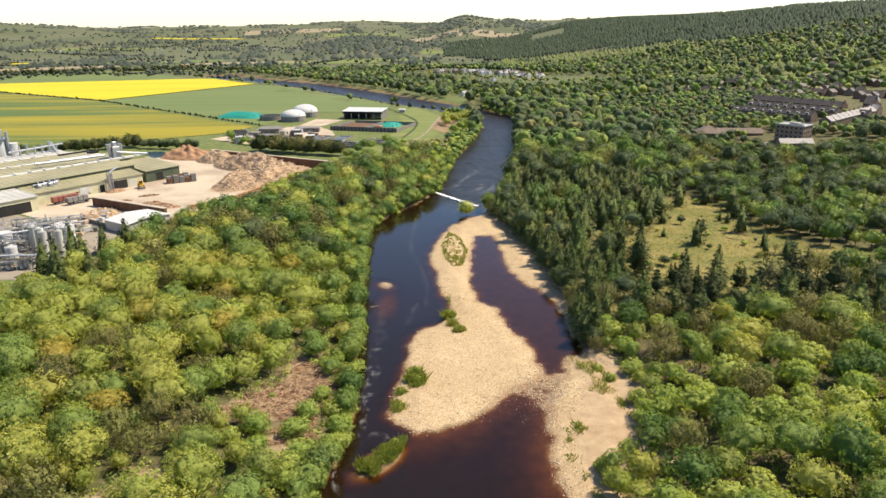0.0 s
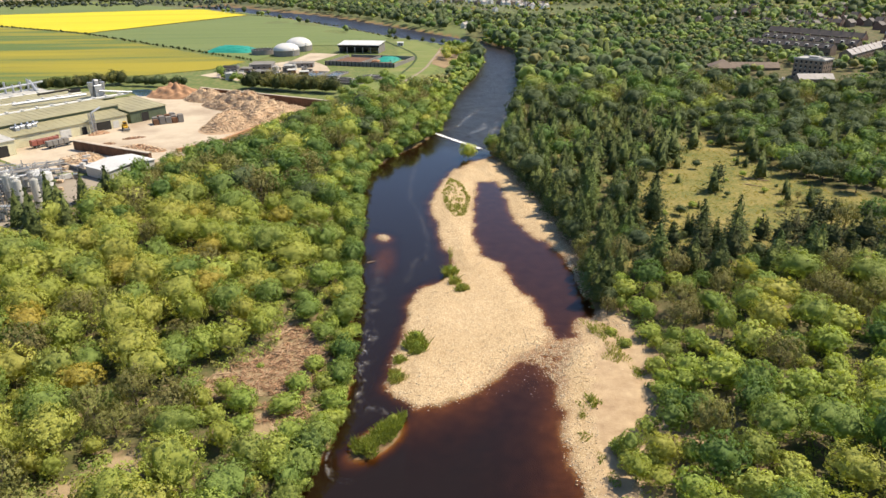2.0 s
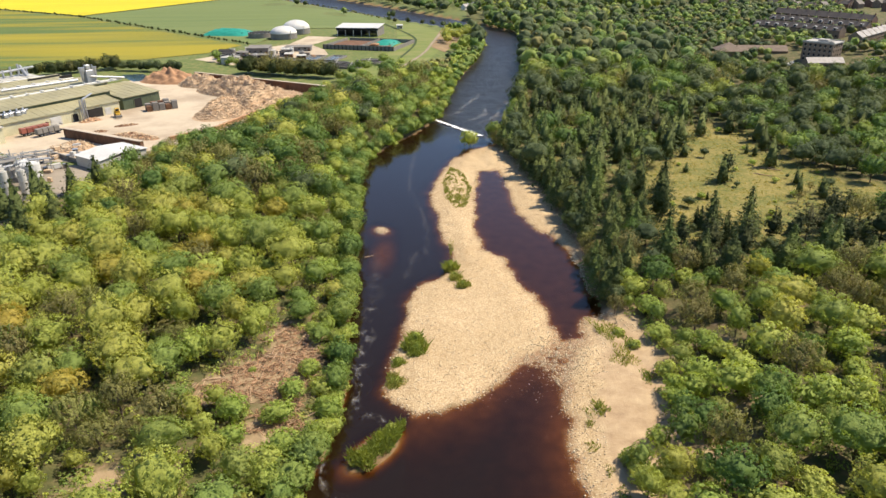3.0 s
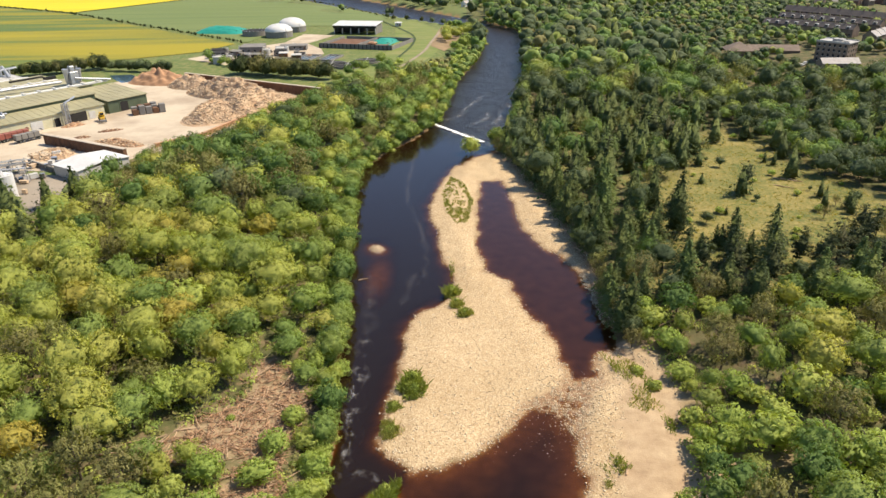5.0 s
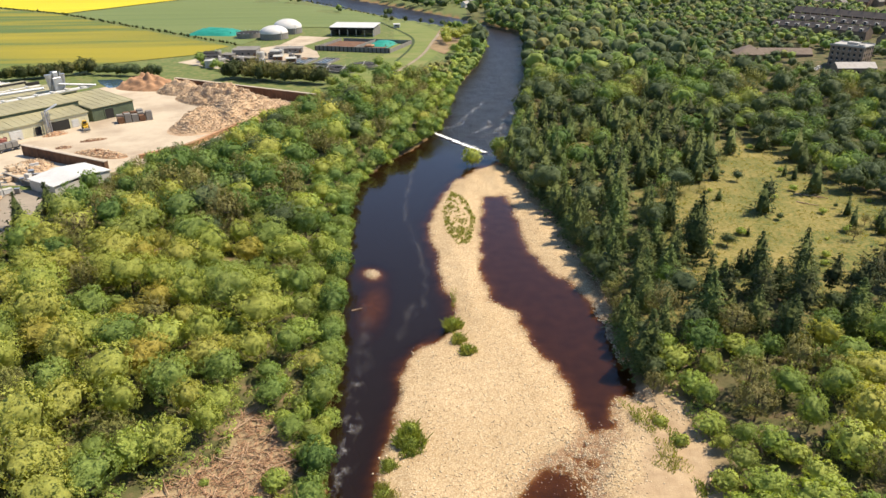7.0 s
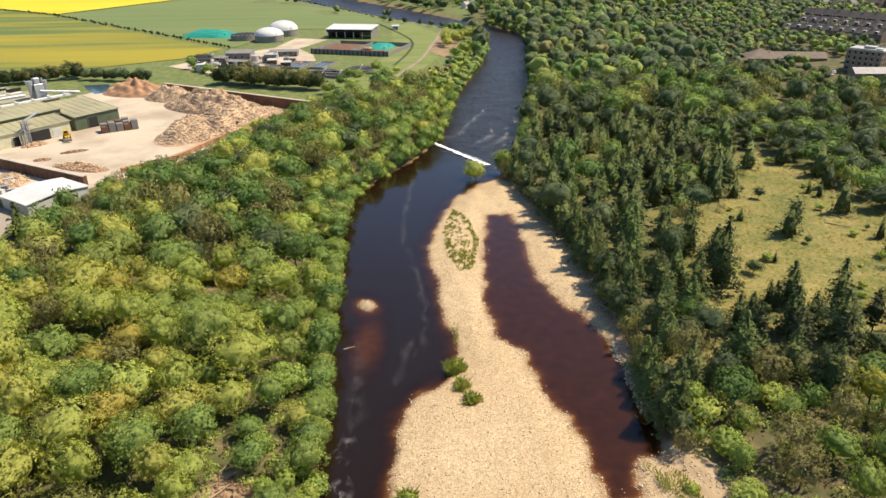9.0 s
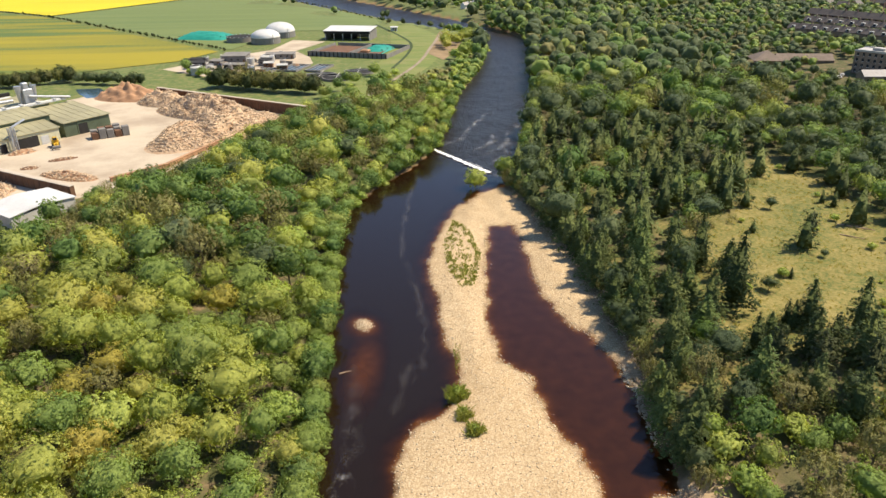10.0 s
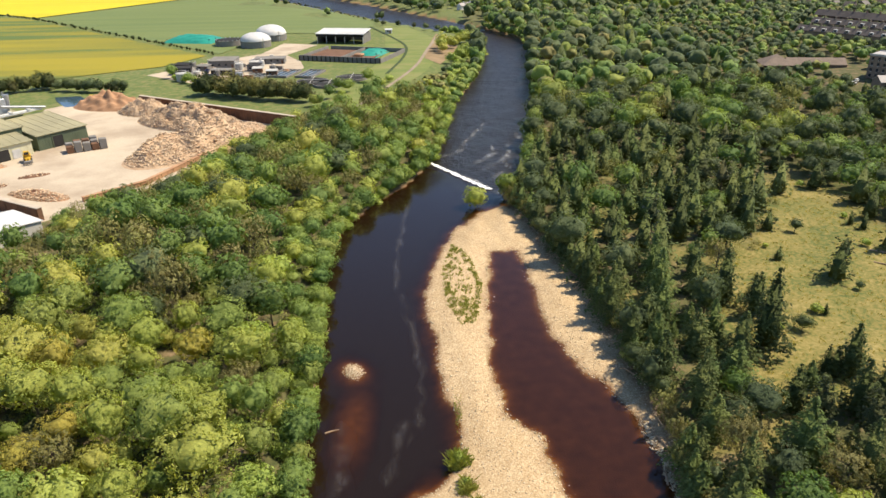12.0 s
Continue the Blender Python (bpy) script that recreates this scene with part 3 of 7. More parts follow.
def trunk_mesh(name, h, r0, limbs, spread, seed):
    r = np.random.default_rng(seed)
    bm = bmesh.new()
    tube(bm, (0, 0, -0.4), (0.1, 0, h * 0.55), r0, r0 * 0.7)
    tube(bm, (0.1, 0, h * 0.5), (0.0, 0.1, h), r0 * 0.7, r0 * 0.2)
    for k in range(limbs):
        a = k * 2.4 + r.normal(0, 0.3)
        z = h * r.uniform(0.2, 0.75)
        tip = Vector((math.cos(a) * spread, math.sin(a) * spread, z + spread * r.uniform(0.4, 1.0)))
        tube(bm, (0.05, 0, z), tip, r0 * 0.42, r0 * 0.16, 5)
        if limbs > 5:
            for s in (-1, 1):
                b = a + s * r.uniform(0.3, 0.7)
                tube(bm, tip * 0.7 + Vector((0, 0, z * 0.3)), tip + Vector((math.cos(b), math.sin(b), r.uniform(0.5, 1.2))) * spread * 0.5, r0 * 0.18, r0 * 0.08, 4)
    me = bpy.data.meshes.new(name)
    bm.to_mesh(me)
    bm.free()
    me.materials.append(BARK)
    return me


# kinds: crown width (radius), height, foot of the crown, leaf material
KINDS = {
    "broad": dict(wide=5.0, tall=10.0, low=0.4, mat=LEAF_WOOD, style="round", label="spring-green broadleaved tree on the wooded river bank", cat="tree", name="broadleaf_tree"),
    "willow": dict(wide=5.0, tall=10.5, low=0.6, mat=LEAF_WILLOW, style="round", label="yellow-green feathery willow on the river bank", cat="tree", name="willow_tree"),
    "yellow": dict(wide=5.6, tall=11.0, low=0.9, mat=LEAF_YELLOW, style="round", label="yellow-bronze young-leaved tree among green woodland", cat="tree", name="bronze_tree"),
    "deep": dict(wide=4.8, tall=10.5, low=0.6, mat=LEAF_DEEP, style="tufted", label="deep green tufted sycamore in the woodland", cat="tree", name="dense_tree"),
    "fresh": dict(wide=3.3, tall=5.0, low=-0.3, mat=LEAF_FRESH, style="round", label="bright green willow bush on sandy river bank", cat="bush", name="willow_bush"),
    "bare": dict(wide=4.3, tall=8.8, low=0.8, mat=LEAF_BARE, style="airy", label="grey-brown thinly leaved tree in the woodland", cat="tree", name="thin_tree"),
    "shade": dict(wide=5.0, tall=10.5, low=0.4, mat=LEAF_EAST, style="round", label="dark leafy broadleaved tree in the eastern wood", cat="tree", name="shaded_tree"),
    "hedge": dict(wide=3.2, tall=8.0, low=-0.5, mat=LEAF_HEDGE, style="round", label="dark dense tree in a field hedge", cat="tree", name="hedge_tree"),
    "far": dict(wide=4.6, tall=8.5, low=-0.4, mat=LEAF_FAR_HAZE, style="round", label="grey-green tree on the far plain", cat="tree", name="plain_tree"),
    "conifer": dict(wide=5.6, tall=13.6, low=0.3, mat=LEAF_CONIFER, style="cone", label="dark green pointed conifer beside the river wood", cat="tree", name="conifer_tree"),
    "pine": dict(wide=4.6, tall=11.5, low=1.2, mat=LEAF_PINE, style="cone", label="blackish green broken-crowned pine beside the clearing", cat="tree", name="pine_tree"),
    "larch": dict(wide=5.2, tall=12.5, low=0.3, mat=LEAF_GREENLARCH, style="cone", label="soft green feathery larch in the river wood", cat="tree", name="larch_tree"),
}
CROWNS = {}
for kind, k in KINDS.items():
    near, mid, far, distant = [], [], [], []
    for s in range(6):
        seed = 100 + s * 7 + len(kind) * 31
        w, t = k["wide"] * (0.9 + 0.045 * s), k["tall"] * (0.88 + 0.045 * ((s * 3) % 6))
        if k["style"] == "cone":
            pine = kind == "pine"
            near.append(conifer_crown(seed, w, t, k["low"], 9 if pine else 16, 9, 20, 0.46 if pine else 0.42, pine, 1.7 if pine else 1.35))
            mid.append(conifer_crown(seed, w, t, k["low"], 7 if pine else 11, 8, 8, 0.66, pine, 1.7))
            far.append(conifer_crown(seed, w, t, k["low"], 5, 4, 3, 1.2, pine, 2.2))
            distant.append(far[-1])
        else:
            st, small = k["style"], k["wide"] < 4
            near.append(broad_crown(seed, w, t, k["low"], 90 if small else 140, 16, 0.19 if st == "airy" else 0.2, st))
            mid.append(broad_crown(seed, w, t, k["low"], 55 if small else 95, 7, 0.29 if st == "airy" else 0.31, st, 2, 1.08))
            far.append(broad_crown(seed, w, t, k["low"], 26, 2, 0.5, st, 2, 1.25))
            distant.append(broad_crown(seed, w, t, k["low"], 8, 2, 0.8, st, 1, 1.3))
    CROWNS[kind] = (near, mid, far, distant)


# ---- where trees stand ----
def jitter(x0, x1, y0, y1, gap, seed):
    r = np.random.default_rng(seed)
    X, Y = np.meshgrid(np.arange(x0, x1, gap), np.arange(y0, y1, gap))
    P = np.stack([X.ravel(), Y.ravel()], 1)
    return P + r.uniform(-0.42, 0.42, P.shape) * gap


def pick(r, n, table):
    names = list(table)
    w = np.array([table[k] for k in names], float)
    return [names[i] for i in r.choice(len(names), n, p=w / w.sum())]


STAND = []          # (kind, x, y, scale)
rt = np.random.default_rng(3)


def plant(P, keep, table, lo, hi):
    P = P[keep]
    for (x, y), kind in zip(P, pick(rt, len(P), table)):
        STAND.append((kind, x, y, rt.uniform(lo, hi)))


def pack(n, x0, x1, y0, y1, allowed, cap, kind_of, radii, seed, taken=(), close=0.72):
    """Fill an area with crowns of mixed size, the largest first, so that smaller ones close the gaps.
    allowed: which points may carry a tree; cap: the tallest crown radius there; kind_of: the kind at each point."""
    r = np.random.default_rng(seed)
    P = np.column_stack([r.uniform(x0, x1, n), r.uniform(y0, y1, n)])
    P = P[np.abs(P[:, 0]) < 0.66 * P[:, 1] + 22]
    P = P[allowed(P)]
    top, kinds = cap(P), kind_of(r, P)
    want = np.sort(radii(r, len(P)))[::-1]
    C, R = [np.array(t[:2]) for t in taken], [t[2] for t in taken]
    C, R = np.array(C + [[0, 0]] * len(P), float), np.array(R + [0.0] * len(P))
    m_ = len(taken)
    for p, w, lim, kind in zip(P, want, top, kinds):
        w = min(w, lim)
        if w < 1.1:
            continue
        if m_ and (np.hypot(C[:m_, 0] - p[0], C[:m_, 1] - p[1]) < close * (R[:m_] + w)).any():
            continue
        C[m_], R[m_] = p, w
        m_ += 1
        STAND.append((kind, p[0], p[1], w / KINDS[kind]["wide"]))


def zone_kinds(tables, which):
    """kind_of for pack(): tables[i] gives the shares where which(P) is i; patches lean to one kind."""
    def kind_of(r, P):
        out = np.empty(len(P), object)
        zone = which(P)
        for i, tb in enumerate(tables):
            sel = np.flatnonzero(zone == i)
            if len(sel):
                names = list(tb)
                share = np.cumsum([tb[k] for k in names], dtype=float)
                share /= share[-1]
                v = np.clip(0.5 + 0.3 * wave(P[sel], 34, 131) + r.normal(0, 0.3, len(sel)), 0, 0.9999)
                v = np.argsort(np.argsort(v)) / len(v)
                out[sel] = [names[j] for j in np.searchsorted(share, v)]
        return out
    return kind_of


WEST = [(-27, 40), (-210, 40), (-190, 150), (-124, 182), (-114, 235), (-122, 262), (-104, 294), (-96, 300), (-64, 390), (-44, 408), (-20, 438), (-8, 480), (4, 515), (14, 556), (24, 580), (19, 515), (10, 466), (2, 426), (-1, 388), (-5, 347), (-13, 321), (-23, 301), (-31, 281), (-33, 257), (-30, 233), (-26, 187), (-22, 147), (-20, 128), (-23, 100)]
# single trees that stand out: the others keep clear of them
SINGLE = [("conifer", *s) for s in ((72.5, 200, 0.92), (60.8, 209, 1.15), (81, 196.5, 1.0), (68, 188.5, 1.05), (75.6, 184.5, 1.12), (59, 228, 0.92), (88, 236, 0.8), (50, 247, 1.05), (70, 285, 1.05), (48, 360, 1.05), (54, 205, 0.95), (47, 209, 0.9), (112, 297, 0.85), (99, 293, 0.9), (110, 252, 0.8), (57, 241, 0.95), (64, 222, 0.75))]
SINGLE += [("pine", *s) for s in ((88, 184, 1.0), (93, 188, 0.95), (98, 190, 1.0), (104, 197, 1.0), (84, 188, 0.9), (79, 188, 0.8), (66, 181, 0.95), (60, 186, 0.9), (91, 240, 0.85), (107, 204, 0.9), (112, 205, 0.9), (73, 178, 0.9), (100, 181, 0.85))]
SINGLE += [("larch", *s) for s in ((42, 184, 0.85), (45, 197, 0.9), (52, 214, 0.85), (44, 222, 0.9), (51, 199, 0.8), (40, 211, 0.8), (63, 196, 0.6))]
rm = np.random.default_rng(91)
for x, y in np.column_stack([rm.uniform(50, 150, 95), rm.uniform(188, 304, 95)]):
    if signed(np.array([[x, y]]), MEADOW)[0] < -2:
        SINGLE.append((("fresh", "bare", "shade", "conifer", "fresh")[rm.integers(5)], x, y, rm.uniform(0.2, 0.55)))
SINGLE += [("conifer", *s) for s in ((-116, 192, 1.1), (-124, 205, 1.05), (-119, 212, 1.15), (-122, 232, 0.9), (-118, 241, 0.9), (-126, 219, 1.1), (-131, 210, 1.0), (-112, 202, 1.0))]
SINGLE += [("yellow", *s) for s in ((-79, 165, 1.0), (-57, 158, 1.0), (-89, 140, 0.95), (-50.5, 206.5, 0.85), (-74, 200, 0.9), (-68.5, 120, 0.85), (-63, 182, 0.7), (-68, 177, 0.75))]
SINGLE += [("deep", *s) for s in ((-94, 229, 1.15), (-80, 267, 1.15), (-61, 239, 1.05), (-113, 257, 0.95), (-98, 206, 0.9), (-70, 250, 0.95), (-88, 240, 0.9), (-52, 268, 0.9))]
SINGLE += [("fresh", *s) for s in ((-29, 124, 0.9), (-30, 117, 1.1), (-27, 131, 0.7), (-24, 126, 0.9), (-38, 117, 1.0), (-42, 113, 0.9), (-29, 146, 0.6), (-38, 131, 0.3), (-26, 147, 0.7), (-36, 110, 0.9))]
SINGLE += [("bare", 44, 178, 1.05), ("bare", 57, 172, 1.0), ("broad", 84, 165, 1.2), ("broad", 98, 160, 1.15), ("bare", 63, 158, 1.0), ("bare", -57, 108, 0.95), ("bare", -51, 110, 0.6), ("willow", 30, 100, 0.62), ("willow", 35, 104, 0.7)]
TAKEN = [(x, y, KINDS[k]["wide"] * sc * 0.9) for k, x, y, sc in SINGLE]


ROUGH = [(-62, 394), (-44, 398), (-24, 428), (-14, 470), (-22, 490), (-44, 450)]     # rough grass inside the levee


def west_ok(P):
    sr = signed(P, CORRIDOR)
    return inside(P, WEST) & (sr > 1.2) & (signed(P, LOGS) + 2.0 * wave(P, 10, 29) > 0.6) & (signed(P, GLADE) > 0.8) & (wave(P, 24, 30) > -1.7) & (np.hypot(P[:, 0] + 125, P[:, 1] - 267) > 14) & ((signed(P, ROUGH) > 0) | (wave(P, 15, 83) > 0.75))


def west_cap(P):
    """Crowns stay low beside the yard, by the water and near the sandy openings."""
    lim = np.minimum(2.3 + 0.15 * np.maximum(signed(P, YARD), 0), 1.6 + 0.16 * np.maximum(np.hypot(P[:, 0] + 125, P[:, 1] - 267) - 13, 0))
    sr = signed(P, CORRIDOR)
    return np.minimum.reduce([lim, 1.6 + 0.32 * sr, 2.2 + 0.5 * np.maximum(signed(P, LOGS), 0), np.where(P[:, 1] > 430, 2.6, 6.6)])


def west_zone(P):
    sr = signed(P, CORRIDOR)
    far_ = P[:, 1] + 0.25 * P[:, 0] + 14 * wave(P, 40, 77) > 205
    return np.where(sr < 13, 2, np.where(far_, 1, 0))


pack(14000, -200, 30, 84, 600, west_ok, west_cap, zone_kinds([
    dict(willow=60, bare=8, broad=24, deep=3, fresh=5),
    dict(willow=9, bare=30, shade=14, broad=18, deep=27, fresh=2),
    dict(willow=8, broad=42, bare=4, deep=10, fresh=36)], west_zone),
    lambda r, n: 1.7 + 4.9 * r.beta(1.5, 2.0, n), 1, TAKEN, 0.56)

SAND_EDGE = ([88, 100, 108, 114, 124, 135, 144, 154, 160, 168], [23, 25.5, 29, 35.5, 39, 41, 41, 41, 38, 37])


def east_ok(P):
    sr = signed(P, CORRIDOR)
    near_ = P[:, 1] < 168
    ok = np.where(near_, P[:, 0] > np.interp(P[:, 1], *SAND_EDGE) + 1.0, sr > 3.0)
    return ok & (sr > 0.5) & (P[:, 1] < 345) & (P[:, 0] > (P[:, 1] - 300) * 0.05) & (signed(P, MEADOW) + 4 * wave(P, 17, 27) > 1.0) & (P[:, 0] < 200 + 0.2 * P[:, 1])


def east_zone(P):
    south_ = P[:, 1] + 0.12 * (P[:, 0] - 40) < 171 + 3 * wave(P, 22, 78)
    bushy = P[:, 1] < 146
    dry_east = P[:, 0] > 128 - 0.1 * (P[:, 1] - 166)
    return np.where(south_, np.where(bushy, 0, 1), np.where(dry_east, 3, 2))


def east_cap(P):
    return np.minimum(np.where(P[:, 1] < 168, 2.4 + 0.2 * np.maximum(P[:, 0] - np.interp(P[:, 1], *SAND_EDGE), 0), 5.4), 6.0)


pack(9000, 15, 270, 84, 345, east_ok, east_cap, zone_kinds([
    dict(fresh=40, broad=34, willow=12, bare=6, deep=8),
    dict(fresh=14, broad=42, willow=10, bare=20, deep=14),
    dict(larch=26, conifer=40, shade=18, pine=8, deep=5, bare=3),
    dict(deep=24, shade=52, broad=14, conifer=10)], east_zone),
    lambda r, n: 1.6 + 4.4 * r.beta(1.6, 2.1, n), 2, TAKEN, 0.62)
STAND += SINGLE

TOWN_ROWS = [((219, 547), (254, 495), 12), ((240, 572), (280, 512), 11), ((249, 470), (308, 521), 12), ((258, 605), (300, 542), 11), ((201, 436), (222, 428), 17), ((192, 412), (214, 411), 8), ((168, 468), (206, 462), 9), ((224, 408), (240, 424), 6), ((330, 560), (345, 585), 9)]


def town_free(P):
    free = np.ones(len(P), bool)
    for p0, p1, gap_ in TOWN_ROWS:
        free &= seg_dist(P, [p0, p1], False) > gap_
    return free


def upper_ok(P):
    sr = signed(P, CORRIDOR)
    return (sr > 2.0) & (P[:, 0] > (P[:, 1] - 300) * 0.05) & (P[:, 0] < 200 + 0.2 * P[:, 1]) & town_free(P)


def in_town(P):
    return (P[:, 0] > 180) & (P[:, 1] > 440)


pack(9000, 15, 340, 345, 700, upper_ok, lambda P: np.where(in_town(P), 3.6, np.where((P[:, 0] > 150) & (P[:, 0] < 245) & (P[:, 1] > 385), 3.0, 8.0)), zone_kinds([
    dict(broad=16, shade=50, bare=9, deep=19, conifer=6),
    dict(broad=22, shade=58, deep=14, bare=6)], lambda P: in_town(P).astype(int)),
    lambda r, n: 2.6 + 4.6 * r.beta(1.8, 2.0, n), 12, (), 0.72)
# close row of bushes that hang over the western bank, and over the upper eastern one
for line, side, y0, y1 in ((LEFT_BANK, -1, 92, 640), (RIGHT_BANK, 1, 165, 650)):
    pts = np.array(line, float)
    for p0, p1 in zip(pts[:-1], pts[1:]):
        if p1[1] < y0 or p0[1] > y1:
            continue
        d = p1 - p0
        L_ = np.hypot(*d)
        nrm = np.array([-d[1], d[0]]) / L_ * -side
        for s_ in np.arange(0, L_, 2.5 if side < 0 else 3.4):
            q_ = p0 + d * s_ / L_ + nrm * (rt.uniform(0.1, 1.6) if side < 0 else rt.uniform(1.0, 3.2))
            if signed(q_[None], LOGS)[0] > -1:
                STAND.append(((("fresh", "fresh", "broad", "deep") if side < 0 or q_[1] > 300 else ("shade", "larch", "bare", "conifer"))[rt.integers(4)], q_[0], q_[1], rt.uniform(0.5, 0.9)))
# the farther valley
P = jitter(-900, 1500, 690, 1900, 11.5, 5)
r_, az_ = np.hypot(P[:, 0], P[:, 1]), np.degrees(np.arctan2(P[:, 0], P[:, 1]))
sr = signed(P, CORRIDOR)
east = (P[:, 0] > 64 - np.maximum(P[:, 1] - 640, 0) * 0.66) & (az_ < 36)
field = wave(P, 160, 41)
VILLAGE = [(-12, 1235), (60, 1185), (133, 1055)]
before = (seg_dist(P, [(x, y - 95) for x, y in VILLAGE], False) < 88)
plant(P, east & (sr > 6) & (r_ < 1330) & (field > -1.1) & (az_ > -17) & ((az_ < 15) | (r_ > 1000) | (wave(P, 45, 43) > -0.35)) & (seg_dist(P, VILLAGE, False) > 42) & ~before, dict(broad=14, shade=58, bare=14, deep=14), 0.9, 1.45)
plant(P, east & before & (field > 0.0), dict(broad=40, yellow=8, shade=40, bare=12), 0.4, 0.7)
P2 = P[(~east) & (sr > 4) & (sr < 40) & (P[:, 1] > 640)]
plant(P2, wave(P2, 60, 42) > 0.9, dict(broad=3, shade=7), 0.7, 1.1)

ST_KIND = np.array([s[0] for s in STAND])
ST = np.array([s[1:] for s in STAND])
ST_Z = land(ST[:, :2])[0]
rank = np.hypot(ST[:, 0] * 0.9, ST[:, 1] - 90)


def merged(name, items, level, material, label, category):
    V, N, Q, T, tint, nv = [], [], [], [], [], 0
    for kind, x, y, z, s in items:
        v, qd, t, nr = CROWNS[kind][level][rt.integers(0, 6)]
        a = rt.uniform(0, 6.28)
        R = np.array([[math.cos(a), -math.sin(a), 0], [math.sin(a), math.cos(a), 0], [0, 0, 1]])
        V.append(v @ R.T * np.array([s, s, s * rt.uniform(0.88, 1.12)]) + (x, y, z))
        N.append(nr @ R.T)
        Q.append(qd + nv); T.append(t + nv); nv += len(v)
        tint.append(np.full(len(v), rt.uniform()))
    me = mesh_np(name, np.concatenate(V), np.concatenate(Q), np.concatenate(T), np.concatenate(tint), material, normals=np.concatenate(N))
    return tagged(new(name, me), label, category, kind="stuff")


NEAR = 155.0       # trees nearer than this to the first reach carry fine foliage
THINGS = dict(broad=190, willow=150, yellow=30, deep=90, fresh=150, bare=70, shade=70, hedge=0, far=0, conifer=110, pine=40, larch=70)
for kind, k in KINDS.items():
    order = np.argsort(np.where(ST_KIND == kind, rank, 1e9))[: int((ST_KIND == kind).sum())]
    crowns, plain = [[mesh_np("crown", v, qd, t, material=k["mat"], normals=nr) for v, qd, t, nr in CROWNS[kind][lv]] for lv in (0, 1)]
    trunks = [trunk_mesh("trunk", k["tall"] * (0.8 if k["style"] == "cone" else 0.62), 0.2, 0 if k["style"] == "cone" else 9 if kind == "bare" else 5, k["wide"] * 0.5, 5 + i) for i in range(2)]
    for n, i in enumerate(order[: THINGS[kind]]):
        x, y, s = ST[i]
        e = thing(k["name"], x, y, ST_Z[i] - 0.05, rt.uniform(0, 360), k["label"], k["cat"], k["name"].replace("_", " ") + "s of the valley")
        e.scale = (s * rt.uniform(0.85, 1.15), s * rt.uniform(0.85, 1.15), s * rt.uniform(0.85, 1.15))
        new("crown", (crowns if rank[i] < NEAR else plain)[n % 6]).parent = e
        new("trunk", trunks[n % 2]).parent = e
    rest = order[THINGS[kind]:]
    for level, lo, hi, nm in ((1, 0, 430, "woodland_"), (2, 430, 690, "far_woodland_"), (3, 690, 1e9, "distant_woodland_")):
        d = ST[rest, 1]
        items = [(kind, *ST[i, :2], ST_Z[i], ST[i, 2]) for i in rest[(d >= lo) & (d < hi)]]
        if items:
            merged(nm + "of_" + k["name"] + "s", items, level, k["mat"], "dense stand of " + k["label"].split(" on ")[0].split(" among ")[0].split(" in ")[0].split(" beside ")[0] + "s", "woodland")


# low undergrowth that fills the gaps under and between the nearer trees
def undergrowth(name, n, x0, x1, y0, y1, allowed, kinds, seed, label):
    r = np.random.default_rng(seed)
    P = np.column_stack([r.uniform(x0, x1, n), r.uniform(y0, y1, n)])
    P = P[(np.abs(P[:, 0]) < 0.62 * P[:, 1] + 12)]
    P = P[allowed(P)]
    z = land(P)[0]
    which = r.integers(0, len(kinds), len(P))
    for k, kind in enumerate(kinds):
        c = np.column_stack([P, z])[which == k]
        wide = r.uniform(0.7, 1.7, len(c))
        up = unit(r, len(c) * 34)
        up[:, 2] = np.abs(up[:, 2])
        at = np.repeat(c, 34, 0) + up * np.repeat(wide, 34)[:, None] * r.uniform(0.6, 1.1, (len(up), 1)) * [1, 1, 0.85]
        v, qd = cards(r, at, unit_rows(up + unit(r, len(up)) * 0.7), r.uniform(0.16, 0.34, len(up)), 0.7)
        soft = np.repeat(unit_rows(up + [0, 0, 0.4]), 4, 0)
        me = mesh_np(name, v, qd, None, np.repeat(r.uniform(0, 1, len(c)), 34 * 4), KINDS[kind]["mat"], normals=soft)
        tagged(new(name, me), label, "undergrowth", kind="stuff")


undergrowth("west_undergrowth", 2600, -110, -20, 86, 240, lambda P: inside(P, WEST) & (signed(P, CORRIDOR) > 0.5) & (signed(P, LOGS) > -0.5) & (signed(P, GLADE) > -1.0), ("fresh", "broad", "bare"), 301, "low leafy scrub and brambles under the trees")
undergrowth("east_undergrowth", 1300, 24, 120, 86, 176, lambda P: (P[:, 0] > np.interp(P[:, 1], *SAND_EDGE) - 0.5) & (signed(P, CORRIDOR) > 1.0), ("fresh", "broad", "bare"), 302, "low leafy scrub under the willows")


